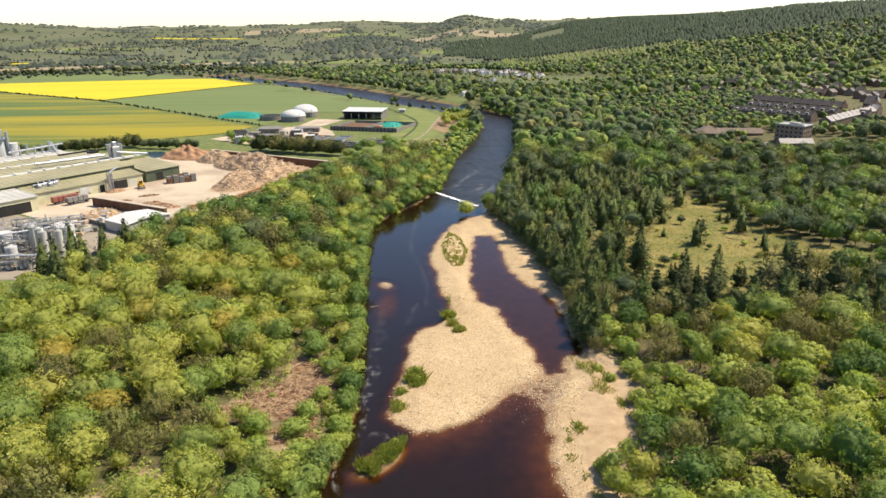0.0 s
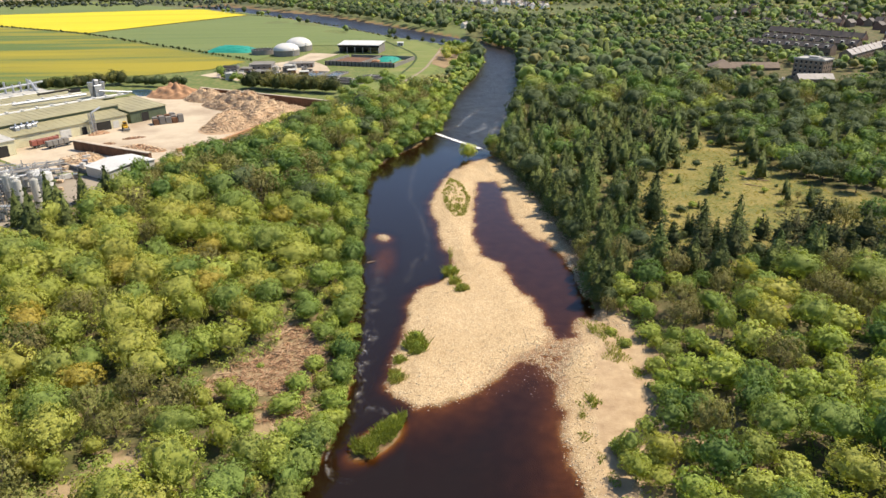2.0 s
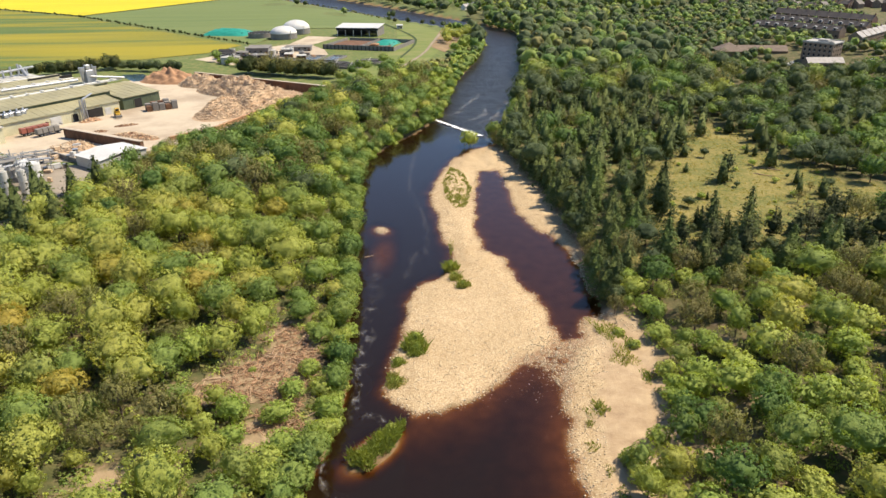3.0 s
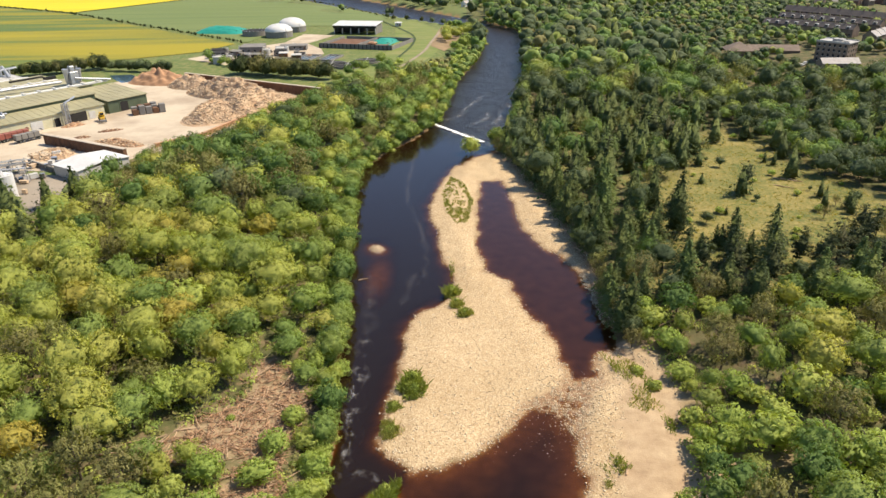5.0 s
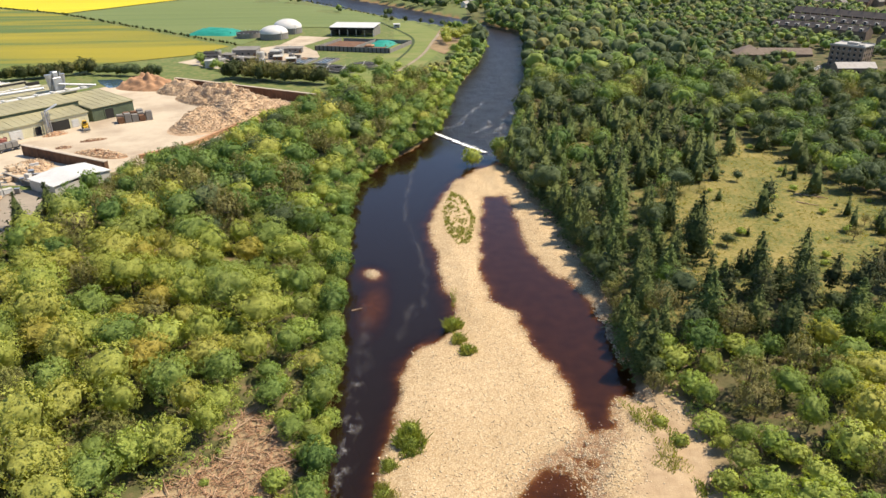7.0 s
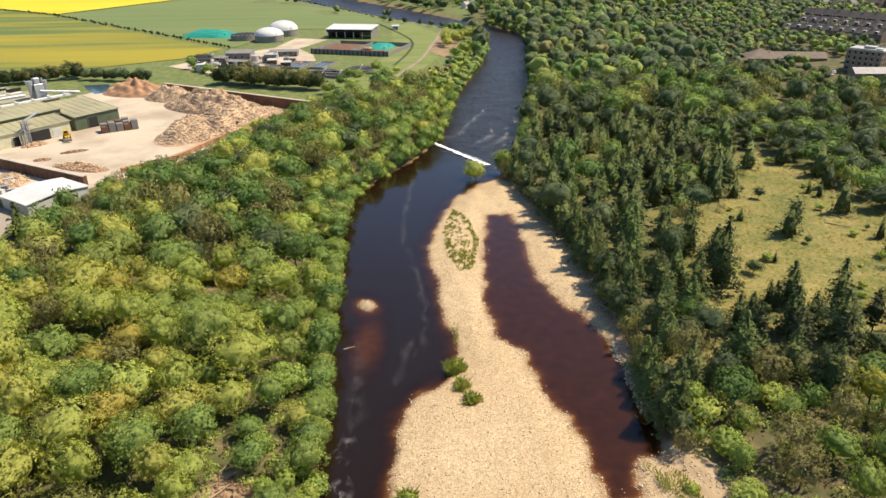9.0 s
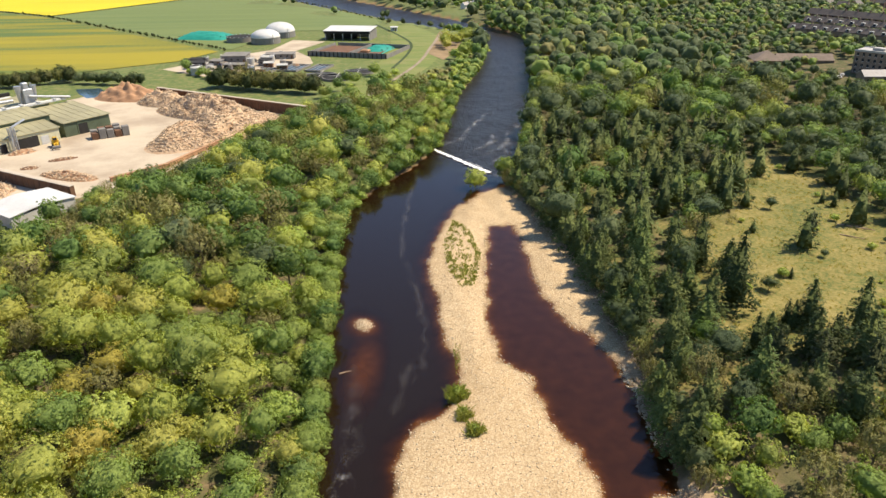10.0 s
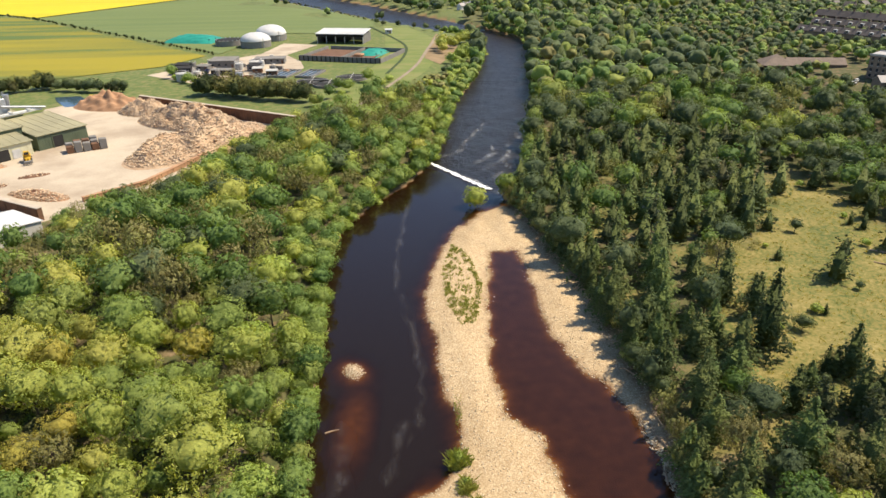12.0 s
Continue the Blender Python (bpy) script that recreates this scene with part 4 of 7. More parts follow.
# ---- west plain: fields, hedges, tracks ----
def polygon_sheet(name, poly, material, lift, cell, label, category, kind="structure"):
    """A flat sheet that follows the ground inside a polygon, a little above it."""
    pts = np.asarray(poly, float)
    bm = bmesh.new()
    bm.faces.new([bm.verts.new((x, y, 0)) for x, y in pts])
    lo, hi = pts.min(0), pts.max(0)
    for axis_i in (0, 1):
        for c in np.arange(lo[axis_i] + cell, hi[axis_i], cell):
            co, no = ((c, 0, 0), (1, 0, 0)) if axis_i == 0 else ((0, c, 0), (0, 1, 0))
            bmesh.ops.bisect_plane(bm, geom=bm.verts[:] + bm.edges[:] + bm.faces[:], plane_co=co, plane_no=no)
    P = np.array([v.co[:2] for v in bm.verts])
    for v in bm.verts:
        v.co.z = ground_z(v.co.x, v.co.y) + lift
    bmesh.ops.recalc_face_normals(bm, faces=bm.faces)
    if sum(f.normal.z for f in bm.faces) < 0:
        bmesh.ops.reverse_faces(bm, faces=bm.faces)
    return tagged(part(name, bm, material), label, category, kind=kind)


def crop(name, stops, angle, stripe, fine=1.6, along=0.06):
    """A field: broad stripes of growth along the drilling direction and fine plant grain."""
    m, nt, p = mat(name, 0.9)
    pos = coords(nt)
    mp = node(nt, "Mapping", Rotation=(0, 0, radians(angle)), Scale=(along / stripe, 1.0 / stripe, 1.0))
    nt.links.new(pos, mp.inputs["Vector"])
    a = noise_out(nt, mp.outputs[0], 1.0, 3)
    b = noise_out(nt, pos, fine, 3)
    v = maths(nt, "ADD", maths(nt, "MULTIPLY", a, 0.8), maths(nt, "MULTIPLY", b, 0.2))
    nt.links.new(ramp(nt, v, stops), p.inputs["Base Color"])
    bump(nt, p, b, 0.5, 0.2)
    return m


RAPE = crop("oilseed_flower", [(0.3, (0.4, 0.34, 0.012)), (0.5, (0.5, 0.42, 0.014)), (0.7, (0.55, 0.46, 0.016))], 35, 30)
MIXED = crop("crop_streaked", [(0.36, (0.075, 0.12, 0.03)), (0.46, (0.1, 0.135, 0.028)), (0.49, (0.19, 0.175, 0.02)), (0.6, (0.27, 0.225, 0.016))], 44, 52, along=0.1)
WHEAT = crop("crop_green", [(0.3, (0.105, 0.145, 0.045)), (0.55, (0.135, 0.17, 0.052)), (0.75, (0.16, 0.185, 0.065))], 36, 14)
GRASS = crop("mown_grass", [(0.3, (0.11, 0.15, 0.035)), (0.5, (0.15, 0.18, 0.045)), (0.7, (0.22, 0.2, 0.075))], 70, 9, along=0.3)
polygon_sheet("oilseed_field", [(-391, 797), (-276, 1015), (-377, 1140), (-690, 1068), (-760, 1030), (-586, 925)], RAPE, 0.6, 40, "bright yellow flowering oilseed field", "field")
polygon_sheet("streaked_field", [(-600, 925), (-390, 785), (-157, 562), (-172, 526), (-218, 496), (-262, 480), (-300, 455), (-520, 560)], MIXED, 0.3, 50, "green field streaked with yellow flowering oilseed", "field")
polygon_sheet("wheat_field", [(-388, 792), (-150, 568), (-130, 660), (-66, 655), (-58, 720), (-175, 925), (-268, 1012)], WHEAT, 0.3, 50, "flat green cereal field with a hedge along it", "field")
polygon_sheet("upper_field", [(-380, 1146), (-272, 1024), (-240, 1060), (-330, 1190), (-610, 1290), (-1000, 1240), (-700, 1072)], WHEAT, 0.3, 80, "green cereal field beyond the yellow crop", "field")
LEVEE = [(-62, 690), (-40, 630), (-26, 585), (-27, 540), (-34, 490), (-45, 431), (-51, 380)]
polygon_sheet("levee_grass", [(-52, 700), (-46, 640), (-40, 560), (-44, 505), (-62, 460), (-64, 420), (-48, 405), (-30, 432), (-12, 500), (-4, 560), (-8, 620), (-30, 690)], GRASS, 0.12, 12, "bright green mown grass bank beside the works", "grass bank")
HEATH = surface("dry_heath", (0.27, 0.19, 0.10), 0.3, 0.12, 2.0, 0.95, relief=0.2)
polygon_sheet("dry_heath", [(-12, 590), (-14, 540), (-4, 520), (4, 560), (10, 610), (-8, 650)], HEATH, 0.22, 10, "brown dry grass patch on the river bank", "rough grass")

CONCRETE = surface("yard_concrete", (0.5, 0.415, 0.3), 0.18, 0.05, 1.5, 0.9, relief=0.02, stain=(0.36, 0.285, 0.2))
ASPHALT = surface("pale_asphalt", (0.3, 0.255, 0.195), 0.2, 0.08, 2.0, 0.9, relief=0.02)
polygon_sheet("timber_yard", [(-189, 292), (-160, 270), (-128, 266), (-116, 283), (-99, 305), (-72, 380), (-70, 388), (-142, 424), (-174, 444), (-190, 420), (-158, 352), (-190, 305)], CONCRETE, 0.08, 14, "pale sandy concrete yard of a timber works", "yard")
polygon_sheet("tank_yard", [(-230, 205), (-128, 205), (-124, 240), (-130, 262), (-160, 268), (-189, 290), (-240, 300)], ASPHALT, 0.06, 14, "pale dusty hardstanding under industrial tanks", "yard")
polygon_sheet("works_apron", [(-172, 500), (-140, 476), (-112, 480), (-84, 512), (-90, 535), (-104, 560), (-90, 600), (-116, 610), (-122, 566), (-150, 534)], CONCRETE, 0.08, 14, "pale concrete apron between works buildings", "yard")
DARKWATER = surface("pond_water", (0.05, 0.09, 0.12), 0.2, 0.1, 1.0, 0.08, relief=0)
polygon_sheet("settling_pond", [(-198, 446), (-186, 448), (-178, 438), (-172, 428), (-182, 424), (-192, 436)], DARKWATER, 0.1, 20, "small still pond beside the timber yard", "pond")

ROAD_DUST = surface("dirt_track", (0.3, 0.24, 0.17), 0.25, 0.3, 3, 0.95)


def ribbon(name, line, width, material, lift, label, category):
    flat = [Vector((x, y, 0)) for x, y in line]
    for _ in range(3):
        flat = [flat[0]] + [p for a, b in zip(flat[:-1], flat[1:]) for p in (a.lerp(b, 0.25), a.lerp(b, 0.75))] + [flat[-1]]
    pts = flat
    bm = bmesh.new()
    last = None
    for i in range(len(pts) - 1):
        n = max(1, int((pts[i + 1] - pts[i]).length / 6))
        for k in range(n + (i == len(pts) - 2)):
            c = pts[i].lerp(pts[i + 1], k / n)
            d = (pts[min(i + 1, len(pts) - 1)] - pts[i]).normalized()
            s = Vector((-d.y, d.x, 0)) * width / 2
            row = [bm.verts.new((*(c + o).xy, ground_z(*(c + o).xy) + lift)) for o in (s, -s)]
            if last:
                bm.faces.new([last[0], last[1], row[1], row[0]])
            last = row
    return tagged(part(name, bm, material), label, category, kind="structure")


DARKGRASS = surface("ditch_grass", (0.05, 0.075, 0.025), 0.3, 0.5, 4, 0.95)
ribbon("ditch", [(x, y) for x, y in LEVEE[:5]], 1.8, DARKGRASS, 0.3, "dark overgrown ditch along the grass bank", "ditch")
ribbon("bank_track", [(-6, 640), (-14, 560), (-18, 510), (-35, 440), (-47, 395)], 2.0, ROAD_DUST, 0.32, "worn dirt track over the grass bank", "track")

HEDGE_SPOTS = []


def hedge_line(a, b, gap, kinds, lo, hi, spread=1.0):
    a, b = np.array(a, float), np.array(b, float)
    n = int(np.linalg.norm(b - a) / gap)
    for i in range(n + 1):
        x, y = a + (b - a) * i / max(n, 1) + rt.normal(0, spread, 2)
        HEDGE_SPOTS.append((kinds[rt.integers(len(kinds))], x, y, rt.uniform(lo, hi)))


hedge_line((-600, 930), (-390, 788), 5, ["hedge"], 0.3, 0.4)
hedge_line((-390, 788), (-152, 565), 4.5, ["hedge"], 0.3, 0.42)
hedge_line((-270, 1018), (-176, 930), 6, ["hedge", "bare"], 0.25, 0.4)
hedge_line((-176, 930), (-58, 722), 5, ["hedge", "bare"], 0.2, 0.36)
hedge_line((-250, 447), (-208, 468), 1.3, ["hedge", "hedge", "bare"], 0.95, 1.3, 2.4)
hedge_line((-203, 462), (-166, 455), 1.8, ["hedge", "shade"], 0.6, 0.85)
hedge_line((-124, 446), (-68, 426), 1.2, ["hedge", "hedge", "bare"], 1.1, 1.5, 2.6)
hedge_line((-60, 430), (-30, 470), 6, ["broad", "deep", "fresh"], 0.6, 0.9, 4)
hedge_line((-64, 418), (-46, 412), 4, ["broad", "deep"], 0.6, 0.9, 3)
hedge_line((-155, 490), (-135, 470), 5, ["broad", "fresh"], 0.5, 0.8)
hedge_line((-60, 715), (-5, 668), 14, ["shade", "hedge"], 0.5, 0.9, 3)
hedge_line((-5, 560), (18, 620), 6, ["broad", "willow"], 0.8, 1.2, 3)
hedge_line((2, 520), (22, 585), 6, ["broad", "fresh"], 0.7, 1.1, 3)
hedge_line((-330, 460), (-255, 445), 5, ["hedge", "bare"], 0.6, 0.8)


# ---- timber works ----
CLAD_CREAM = surface("cream_cladding", (0.62, 0.58, 0.38), 0.12, 0.2, 3, 0.6, relief=0.01)
CLAD_GREEN = surface("green_cladding", (0.10, 0.125, 0.075), 0.2, 0.2, 3, 0.55, relief=0.01)
ROOF_OLIVE = surface("olive_roof_sheet", (0.34, 0.31, 0.18), 0.2, 0.06, 2, 0.6, relief=0.02)
ROOF_PALE = surface("pale_roof_sheet", (0.5, 0.48, 0.42), 0.15, 0.1, 2, 0.5, relief=0.01)
WHITE = surface("white_sheet", (0.6, 0.59, 0.55), 0.14, 0.15, 2, 0.5, relief=0.01)
STEEL = surface("galvanised_steel", (0.45, 0.46, 0.47), 0.2, 0.4, 5, 0.4, 0.6, relief=0.01)
# near-black: painted shade of openings, also dark paint, slurry and chimney
SHADE = surface("dark_shade_and_paint", (0.03, 0.028, 0.025), 0.3, 0.3, 3, 0.9)
TIMBER = surface("brown_timber", (0.17, 0.09, 0.05), 0.3, 0.3, 5, 0.9, relief=0.03)
WOODCHIP = surface("woodchip", (0.52, 0.37, 0.23), 0.3, 0.25, 4, 0.95, relief=0.15, stain=(0.36, 0.22, 0.12))
LOGWOOD = surface("split_timber", (0.58, 0.43, 0.28), 0.35, 0.6, 6, 0.9)
SAWDUST = surface("orange_sawdust", (0.42, 0.24, 0.13), 0.3, 0.15, 3, 0.95, relief=0.08)
GREY = surface("grey_block", (0.22, 0.205, 0.18), 0.2, 0.2, 3, 0.85)
YELLOW = surface("yellow_paint", (0.6, 0.36, 0.03), 0.15, 0.5, 4, 0.5)
RED = surface("red_paint", (0.3, 0.1, 0.07), 0.2, 0.5, 4, 0.5)
BLUE = surface("navy_paint", (0.05, 0.06, 0.12), 0.2, 0.5, 4, 0.5)
RUBBER = surface("tyre_rubber", (0.03, 0.03, 0.03), 0.2, 0.5, 6, 0.9)
GLASS = surface("dark_glass", (0.03, 0.035, 0.04), 0.1, 0.5, 4, 0.1, relief=0)
Y = 4.1                                            # level of the works' yards


def prism(x0, x1, y0, y1, z0, zl, zr):
    """A roof slab that slopes across y from zl to zr, 0.25 thick, with small eaves."""
    bm = bmesh.new()
    low = [bm.verts.new(c) for c in ((x0, y0, zl), (x1, y0, zl), (x1, y1, zr), (x0, y1, zr))]
    top = [bm.verts.new((v.co.x, v.co.y, v.co.z + 0.25)) for v in low]
    bm.faces.new(top)
    bm.faces.new(low[::-1])
    for i in range(4):
        bm.faces.new([low[i], low[(i + 1) % 4], top[(i + 1) % 4], top[i]])
    return bm


def corrugate(x0, x1, z0, z1, y, gap=1.2, out=0.06):
    """Ribs of wall cladding along x, standing proud of y to the front."""
    bm = bmesh.new()
    for x in np.arange(x0 + gap / 2, x1, gap):
        box(bm, x - 0.12, x + 0.12, y - out, y - 0.002, z0, z1)
    return bm


def hall(name, label, ox, oy, rz, bays, cat="factory"):
    """A works hall of bays: (x0, x1, y0, y1, height at y0, height at y1, wall, roof)."""
    e = thing(name, ox, oy, Y, rz, label, cat)
    for x0, x1, y0, y1, h0, h1, wall_m, roof_m in bays:
        h = min(h0, h1)
        w = part("wall", boxes((x0, x1, y0, y0 + 0.4, 0, h0), (x0, x1, y1 - 0.4, y1, 0, h1), (x0, x0 + 0.4, y0 + 0.4, y1 - 0.4, 0, h), (x1 - 0.4, x1, y0 + 0.4, y1 - 0.4, 0, h)), wall_m, e)
        part("cladding_ribs", corrugate(x0, x1, 0.3, h0 - 0.2, y0), wall_m, w)
        roof = part("roof", prism(x0 - 0.5, x1 + 0.5, y0 - 0.6, y1 + 0.3, 0, h0 + 0.02, h1 + 0.02), roof_m, e)
        n = int((x1 - x0) / 3)
        ribs = bmesh.new()
        for k in range(n + 1):
            x = x0 + (x1 - x0) * k / max(n, 1)
            b = prism(x - 0.1, x + 0.1, y0 - 0.6, y1 + 0.3, 0, h0 + 0.1, h1 + 0.1)
            tmp = bpy.data.meshes.new("tmp")
            b.to_mesh(tmp)
            b.free()
            ribs.from_mesh(tmp)
            bpy.data.meshes.remove(tmp)
        part("roof_seams", ribs, roof_m, roof)
    return e


def opening(e, x0, x1, y, h, frame_m=CLAD_CREAM, dark=SHADE):
    # dark panel on the closed wall stands for the shade inside
    d = part("doorway", boxes((x0, x1, y - 0.12, y - 0.07, 0, h)), dark, e, "dark panel for the shade inside an open doorway")
    part("door_frame", boxes((x0 - 0.3, x0, y - 0.2, y - 0.07, 0, h + 0.3), (x1, x1 + 0.3, y - 0.2, y - 0.07, 0, h + 0.3), (x0, x1, y - 0.2, y - 0.07, h, h + 0.3)), frame_m, d)
    return d


RZ = 55.1
f = hall("timber_factory", "long timber factory with cream walls and olive-green sheet roofs", -187, 304.5, RZ, [
    (-2, 53, 0, 11, 5.2, 6.8, CLAD_CREAM, ROOF_OLIVE),
    (-30, 56, 11.2, 30, 8.2, 9.2, CLAD_GREEN, ROOF_OLIVE),
    (-40, 66, 30.2, 51, 8.6, 9.6, CLAD_GREEN, ROOF_OLIVE),
    (-40, 62, 51.2, 71, 8.6, 9.6, CLAD_GREEN, ROOF_OLIVE),
    (-40, 56, 71.2, 90, 8.6, 9.2, CLAD_GREEN, ROOF_PALE),
    (56.3, 76, 2, 30, 5.6, 7.6, CLAD_GREEN, ROOF_OLIVE)])
for x0, x1, y0 in ((-20, 74, 29), (-20, 61, 51), (-20, 56, 70)):
    s = part("roof_light", boxes((x0, x1, y0 + 0.4, y0 + 2.0, 9.0, 10.0), bevel=0.15), WHITE, f, "long white ridge housing")
    for x in np.arange(x0 + 4, x1 - 4, 7.0):
        part("cap", boxes((x, x + 1.2, y0 + 0.1, y0 + 2.3, 10.0, 10.4)), WHITE, s)
for x0, x1, h in ((20, 25, 4.0), (45.5, 48.5, 3.4)):
    d = part("roller_door", boxes((x0, x1, -0.16, -0.1, 0, h)), WHITE, f, "white roller door")
    for z in np.arange(0.2, h - 0.3, 0.5):
        part("slat", boxes((x0 + 0.05, x1 - 0.05, -0.2, -0.165, z, z + 0.3)), WHITE, d)
opening(f, 30, 32.5, 0, 3.6)
opening(f, 35.5, 44.5, 0, 4.2)
opening(f, 62, 66, 2, 4.4, CLAD_GREEN)
# dust extraction tower, ducts and roof plant
tw = part("extraction_tower", boxes((58, 62, 33, 37, 9, 15.5), (58.8, 61.2, 33.8, 36.2, 15.5, 18.0), bevel=0.2), STEEL, f, "grey steel dust extraction tower")
part("cyclone", tubes(((57, 35, 17), (57, 35, 10), 1.5, 0.5), ((63.4, 35, 16.5), (63.4, 35, 10), 1.3, 0.5), sides=12), STEEL, tw)
part("ladder", boxes((62, 62.2, 33.2, 33.4, 9, 18), (62, 62.2, 34.2, 34.4, 9, 18), *[(62, 62.1, 33.4, 34.2, z, z + 0.08) for z in np.arange(9.5, 18, 0.6)]), STEEL, tw)
part("transfer_duct", tubes(((54, 35, 11.5), (20, 40, 11.5), 0.7, 0.7), ((60, 33, 12.5), (75, 28.5, 10), 0.5, 0.5), sides=10), STEEL, f)
cv = part("gantry", tubes(((34.5, -2.3, 9.5), (42.5, 3.5, 10.2), 0.4, 0.4), sides=8), STEEL, f, "pale steel conveyor gantry")
part("chute", tubes(((34.5, -2.3, 9.5), (34.5, -2.3, 3), 0.5, 0.5), sides=8), STEEL, cv)
for px, py in ((33.7, -1.5), (35.3, -1.5), (33.7, -3.2), (35.3, -3.2)):
    part("leg", tubes(((px, py, 0), (px, py, 9.5), 0.26, 0.26), sides=8), STEEL, cv)
part("brace", tubes(*[((33.7, -1.5, z), (35.3, -3.2, z + 2), 0.18, 0.18) for z in (0.5, 2.5, 4.5, 6.5)], *[((35.3, -1.5, z), (33.7, -3.2, z + 2), 0.18, 0.18) for z in (1.5, 3.5, 5.5)]), STEEL, cv)
for i in range(4):
    fan = part("roof_fan", boxes((4 + 2.6 * i, 6 + 2.6 * i, 5 + (i % 2), 7 + (i % 2), 6.2, 8.0), bevel=0.2), STEEL, f)
    part("fan_duct", tubes(((5 + 2.6 * i, 6.5, 8), (5 + 2.6 * i + 1.3, 9.5, 8.3), 0.4, 0.4), sides=8), STEEL, fan)
part("header_duct", tubes(((3, 8, 7.5), (16, 9.5, 7.5), 0.45, 0.45), sides=8), STEEL, f)
for i in range(7):
    part("exhaust_pipe", tubes(((30 + 4 * i, 86, 9.2), (30 + 4 * i, 86, 13.5 + (i % 3)), 0.6, 0.6), sides=8), STEEL, f)
part("header_duct", tubes(((28, 86, 12), (58, 86, 13), 0.6, 0.6), sides=8), STEEL, f)
part("cyclone", tubes(((52, 82, 9), (52, 88, 14), 0.9, 0.9), sides=10), STEEL, f)
part("conveyor", boxes((56, 62, 55, 56.4, 9.8, 11.2), (40, 56, 55.2, 56.2, 11.2, 12)), SHADE, f)

g = hall("loading_hall", "cream-walled loading hall with a wide dark doorway", -187, 304.5, RZ, [(-48, -4, -10, 24, 6.2, 7.4, CLAD_CREAM, ROOF_PALE)])
opening(g, -24, -7, -10, 4.6)
part("roof_hatch", boxes((-30, -24, 2, 4, 7.0, 7.7), (-20, -14, 8, 10, 7.2, 7.9), bevel=0.1), WHITE, g)

# grey sheet stack and containers beside the end wall
st = thing("sheet_stack", -139, 353, Y, 30, "grey weathered stack of bundled boards", "stack")
for i in range(5):
    for j in range(2 + (i % 2)):
        part("board_pack", boxes((-7 + i * 2.9, -4.4 + i * 2.9, -3 + j * 2.7, -0.5 + j * 2.7, 0, 2.6 + 0.7 * ((i * 2 + j) % 3)), bevel=0.15), GREY if (i + j) % 3 else TIMBER, st)


def log_heap(name, label, x, y, rz, a, b, h, material, logs, seed, size=1.7):
    """A heap: an uneven mound with loose logs lying over it."""
    r = np.random.default_rng(seed)
    n = 44
    gx = np.linspace(-1, 1, n)
    P, qd = sheet(gx, gx, None)
    rr = np.hypot(P[:, 0], P[:, 1])
    bump_ = 1 + 0.28 * wave(P * a, a * 0.55, seed) + 0.05 * wave(P * a, 2.5, seed + 1)
    z = h * np.clip(1 - rr ** 1.7, -0.05, 1) * bump_
    e = thing(name, x, y, Y, rz, label, "wood pile")
    me_ = mesh_np("mound", np.column_stack([P[:, 0] * a, P[:, 1] * b, z]), qd, material=material, smooth=True)
    new("mound", me_).parent = e
    if logs:
        V, Q, nv = [], [], 0
        unit_box = np.array([[sx, sy, sz] for sx in (-1, 1) for sy in (-1, 1) for sz in (-1, 1)], float)
        faces = np.array([[0, 1, 3, 2], [4, 6, 7, 5], [0, 4, 5, 1], [2, 3, 7, 6], [0, 2, 6, 4], [1, 5, 7, 3]])
        for _ in range(logs):
            t, q_ = r.uniform(0, 6.28), math.sqrt(r.uniform(0, 0.92))
            px, py = math.cos(t) * q_, math.sin(t) * q_
            i = int(np.argmin(np.hypot(P[:, 0] - px, P[:, 1] - py)))
            R = np.array(Euler((r.normal(0, 0.3), r.normal(0, 0.4), r.uniform(0, 6.28))).to_matrix())
            v = (unit_box * [size * r.uniform(0.25, 0.7), r.uniform(0.06, 0.13), r.uniform(0.06, 0.13)]) @ R.T + [px * a, py * b, max(z[i], 0) + 0.04]
            V.append(v); Q.append(faces + nv); nv += 8
        me_ = mesh_np("loose_logs", np.concatenate(V), np.concatenate(Q), material=LOGWOOD)
        tagged(new("timber_litter", me_), kind="stuff").parent = e
    return e


log_heap("log_pile", "huge heap of pale broken logs and waste timber", -96, 356, 58, 33, 17, 7.5, WOODCHIP, 6000, 1, 1.15)
log_heap("log_pile", "heap of pale broken logs against the yard wall", -112, 391, -26, 27, 14, 6.8, WOODCHIP, 4200, 2, 1.15)
log_heap("log_pile", "heap of brown bark and logs beside the wall", -138, 411, -20, 15, 9, 5.5, WOODCHIP, 900, 3, 1.15)
log_heap("sawdust_pile", "orange-brown sawdust heap in the timber yard", -160, 424, -10, 19, 10, 6.0, SAWDUST, 0, 4)
log_heap("offcut_pile", "low red-brown heap of timber offcuts", -131, 302, -20, 12, 4, 1.5, SAWDUST, 350, 5, 1.4)
log_heap("offcut_pile", "low heap of mixed pale offcuts and scrap", -149, 291, -30, 8, 4, 1.1, WOODCHIP, 150, 6, 1.6)


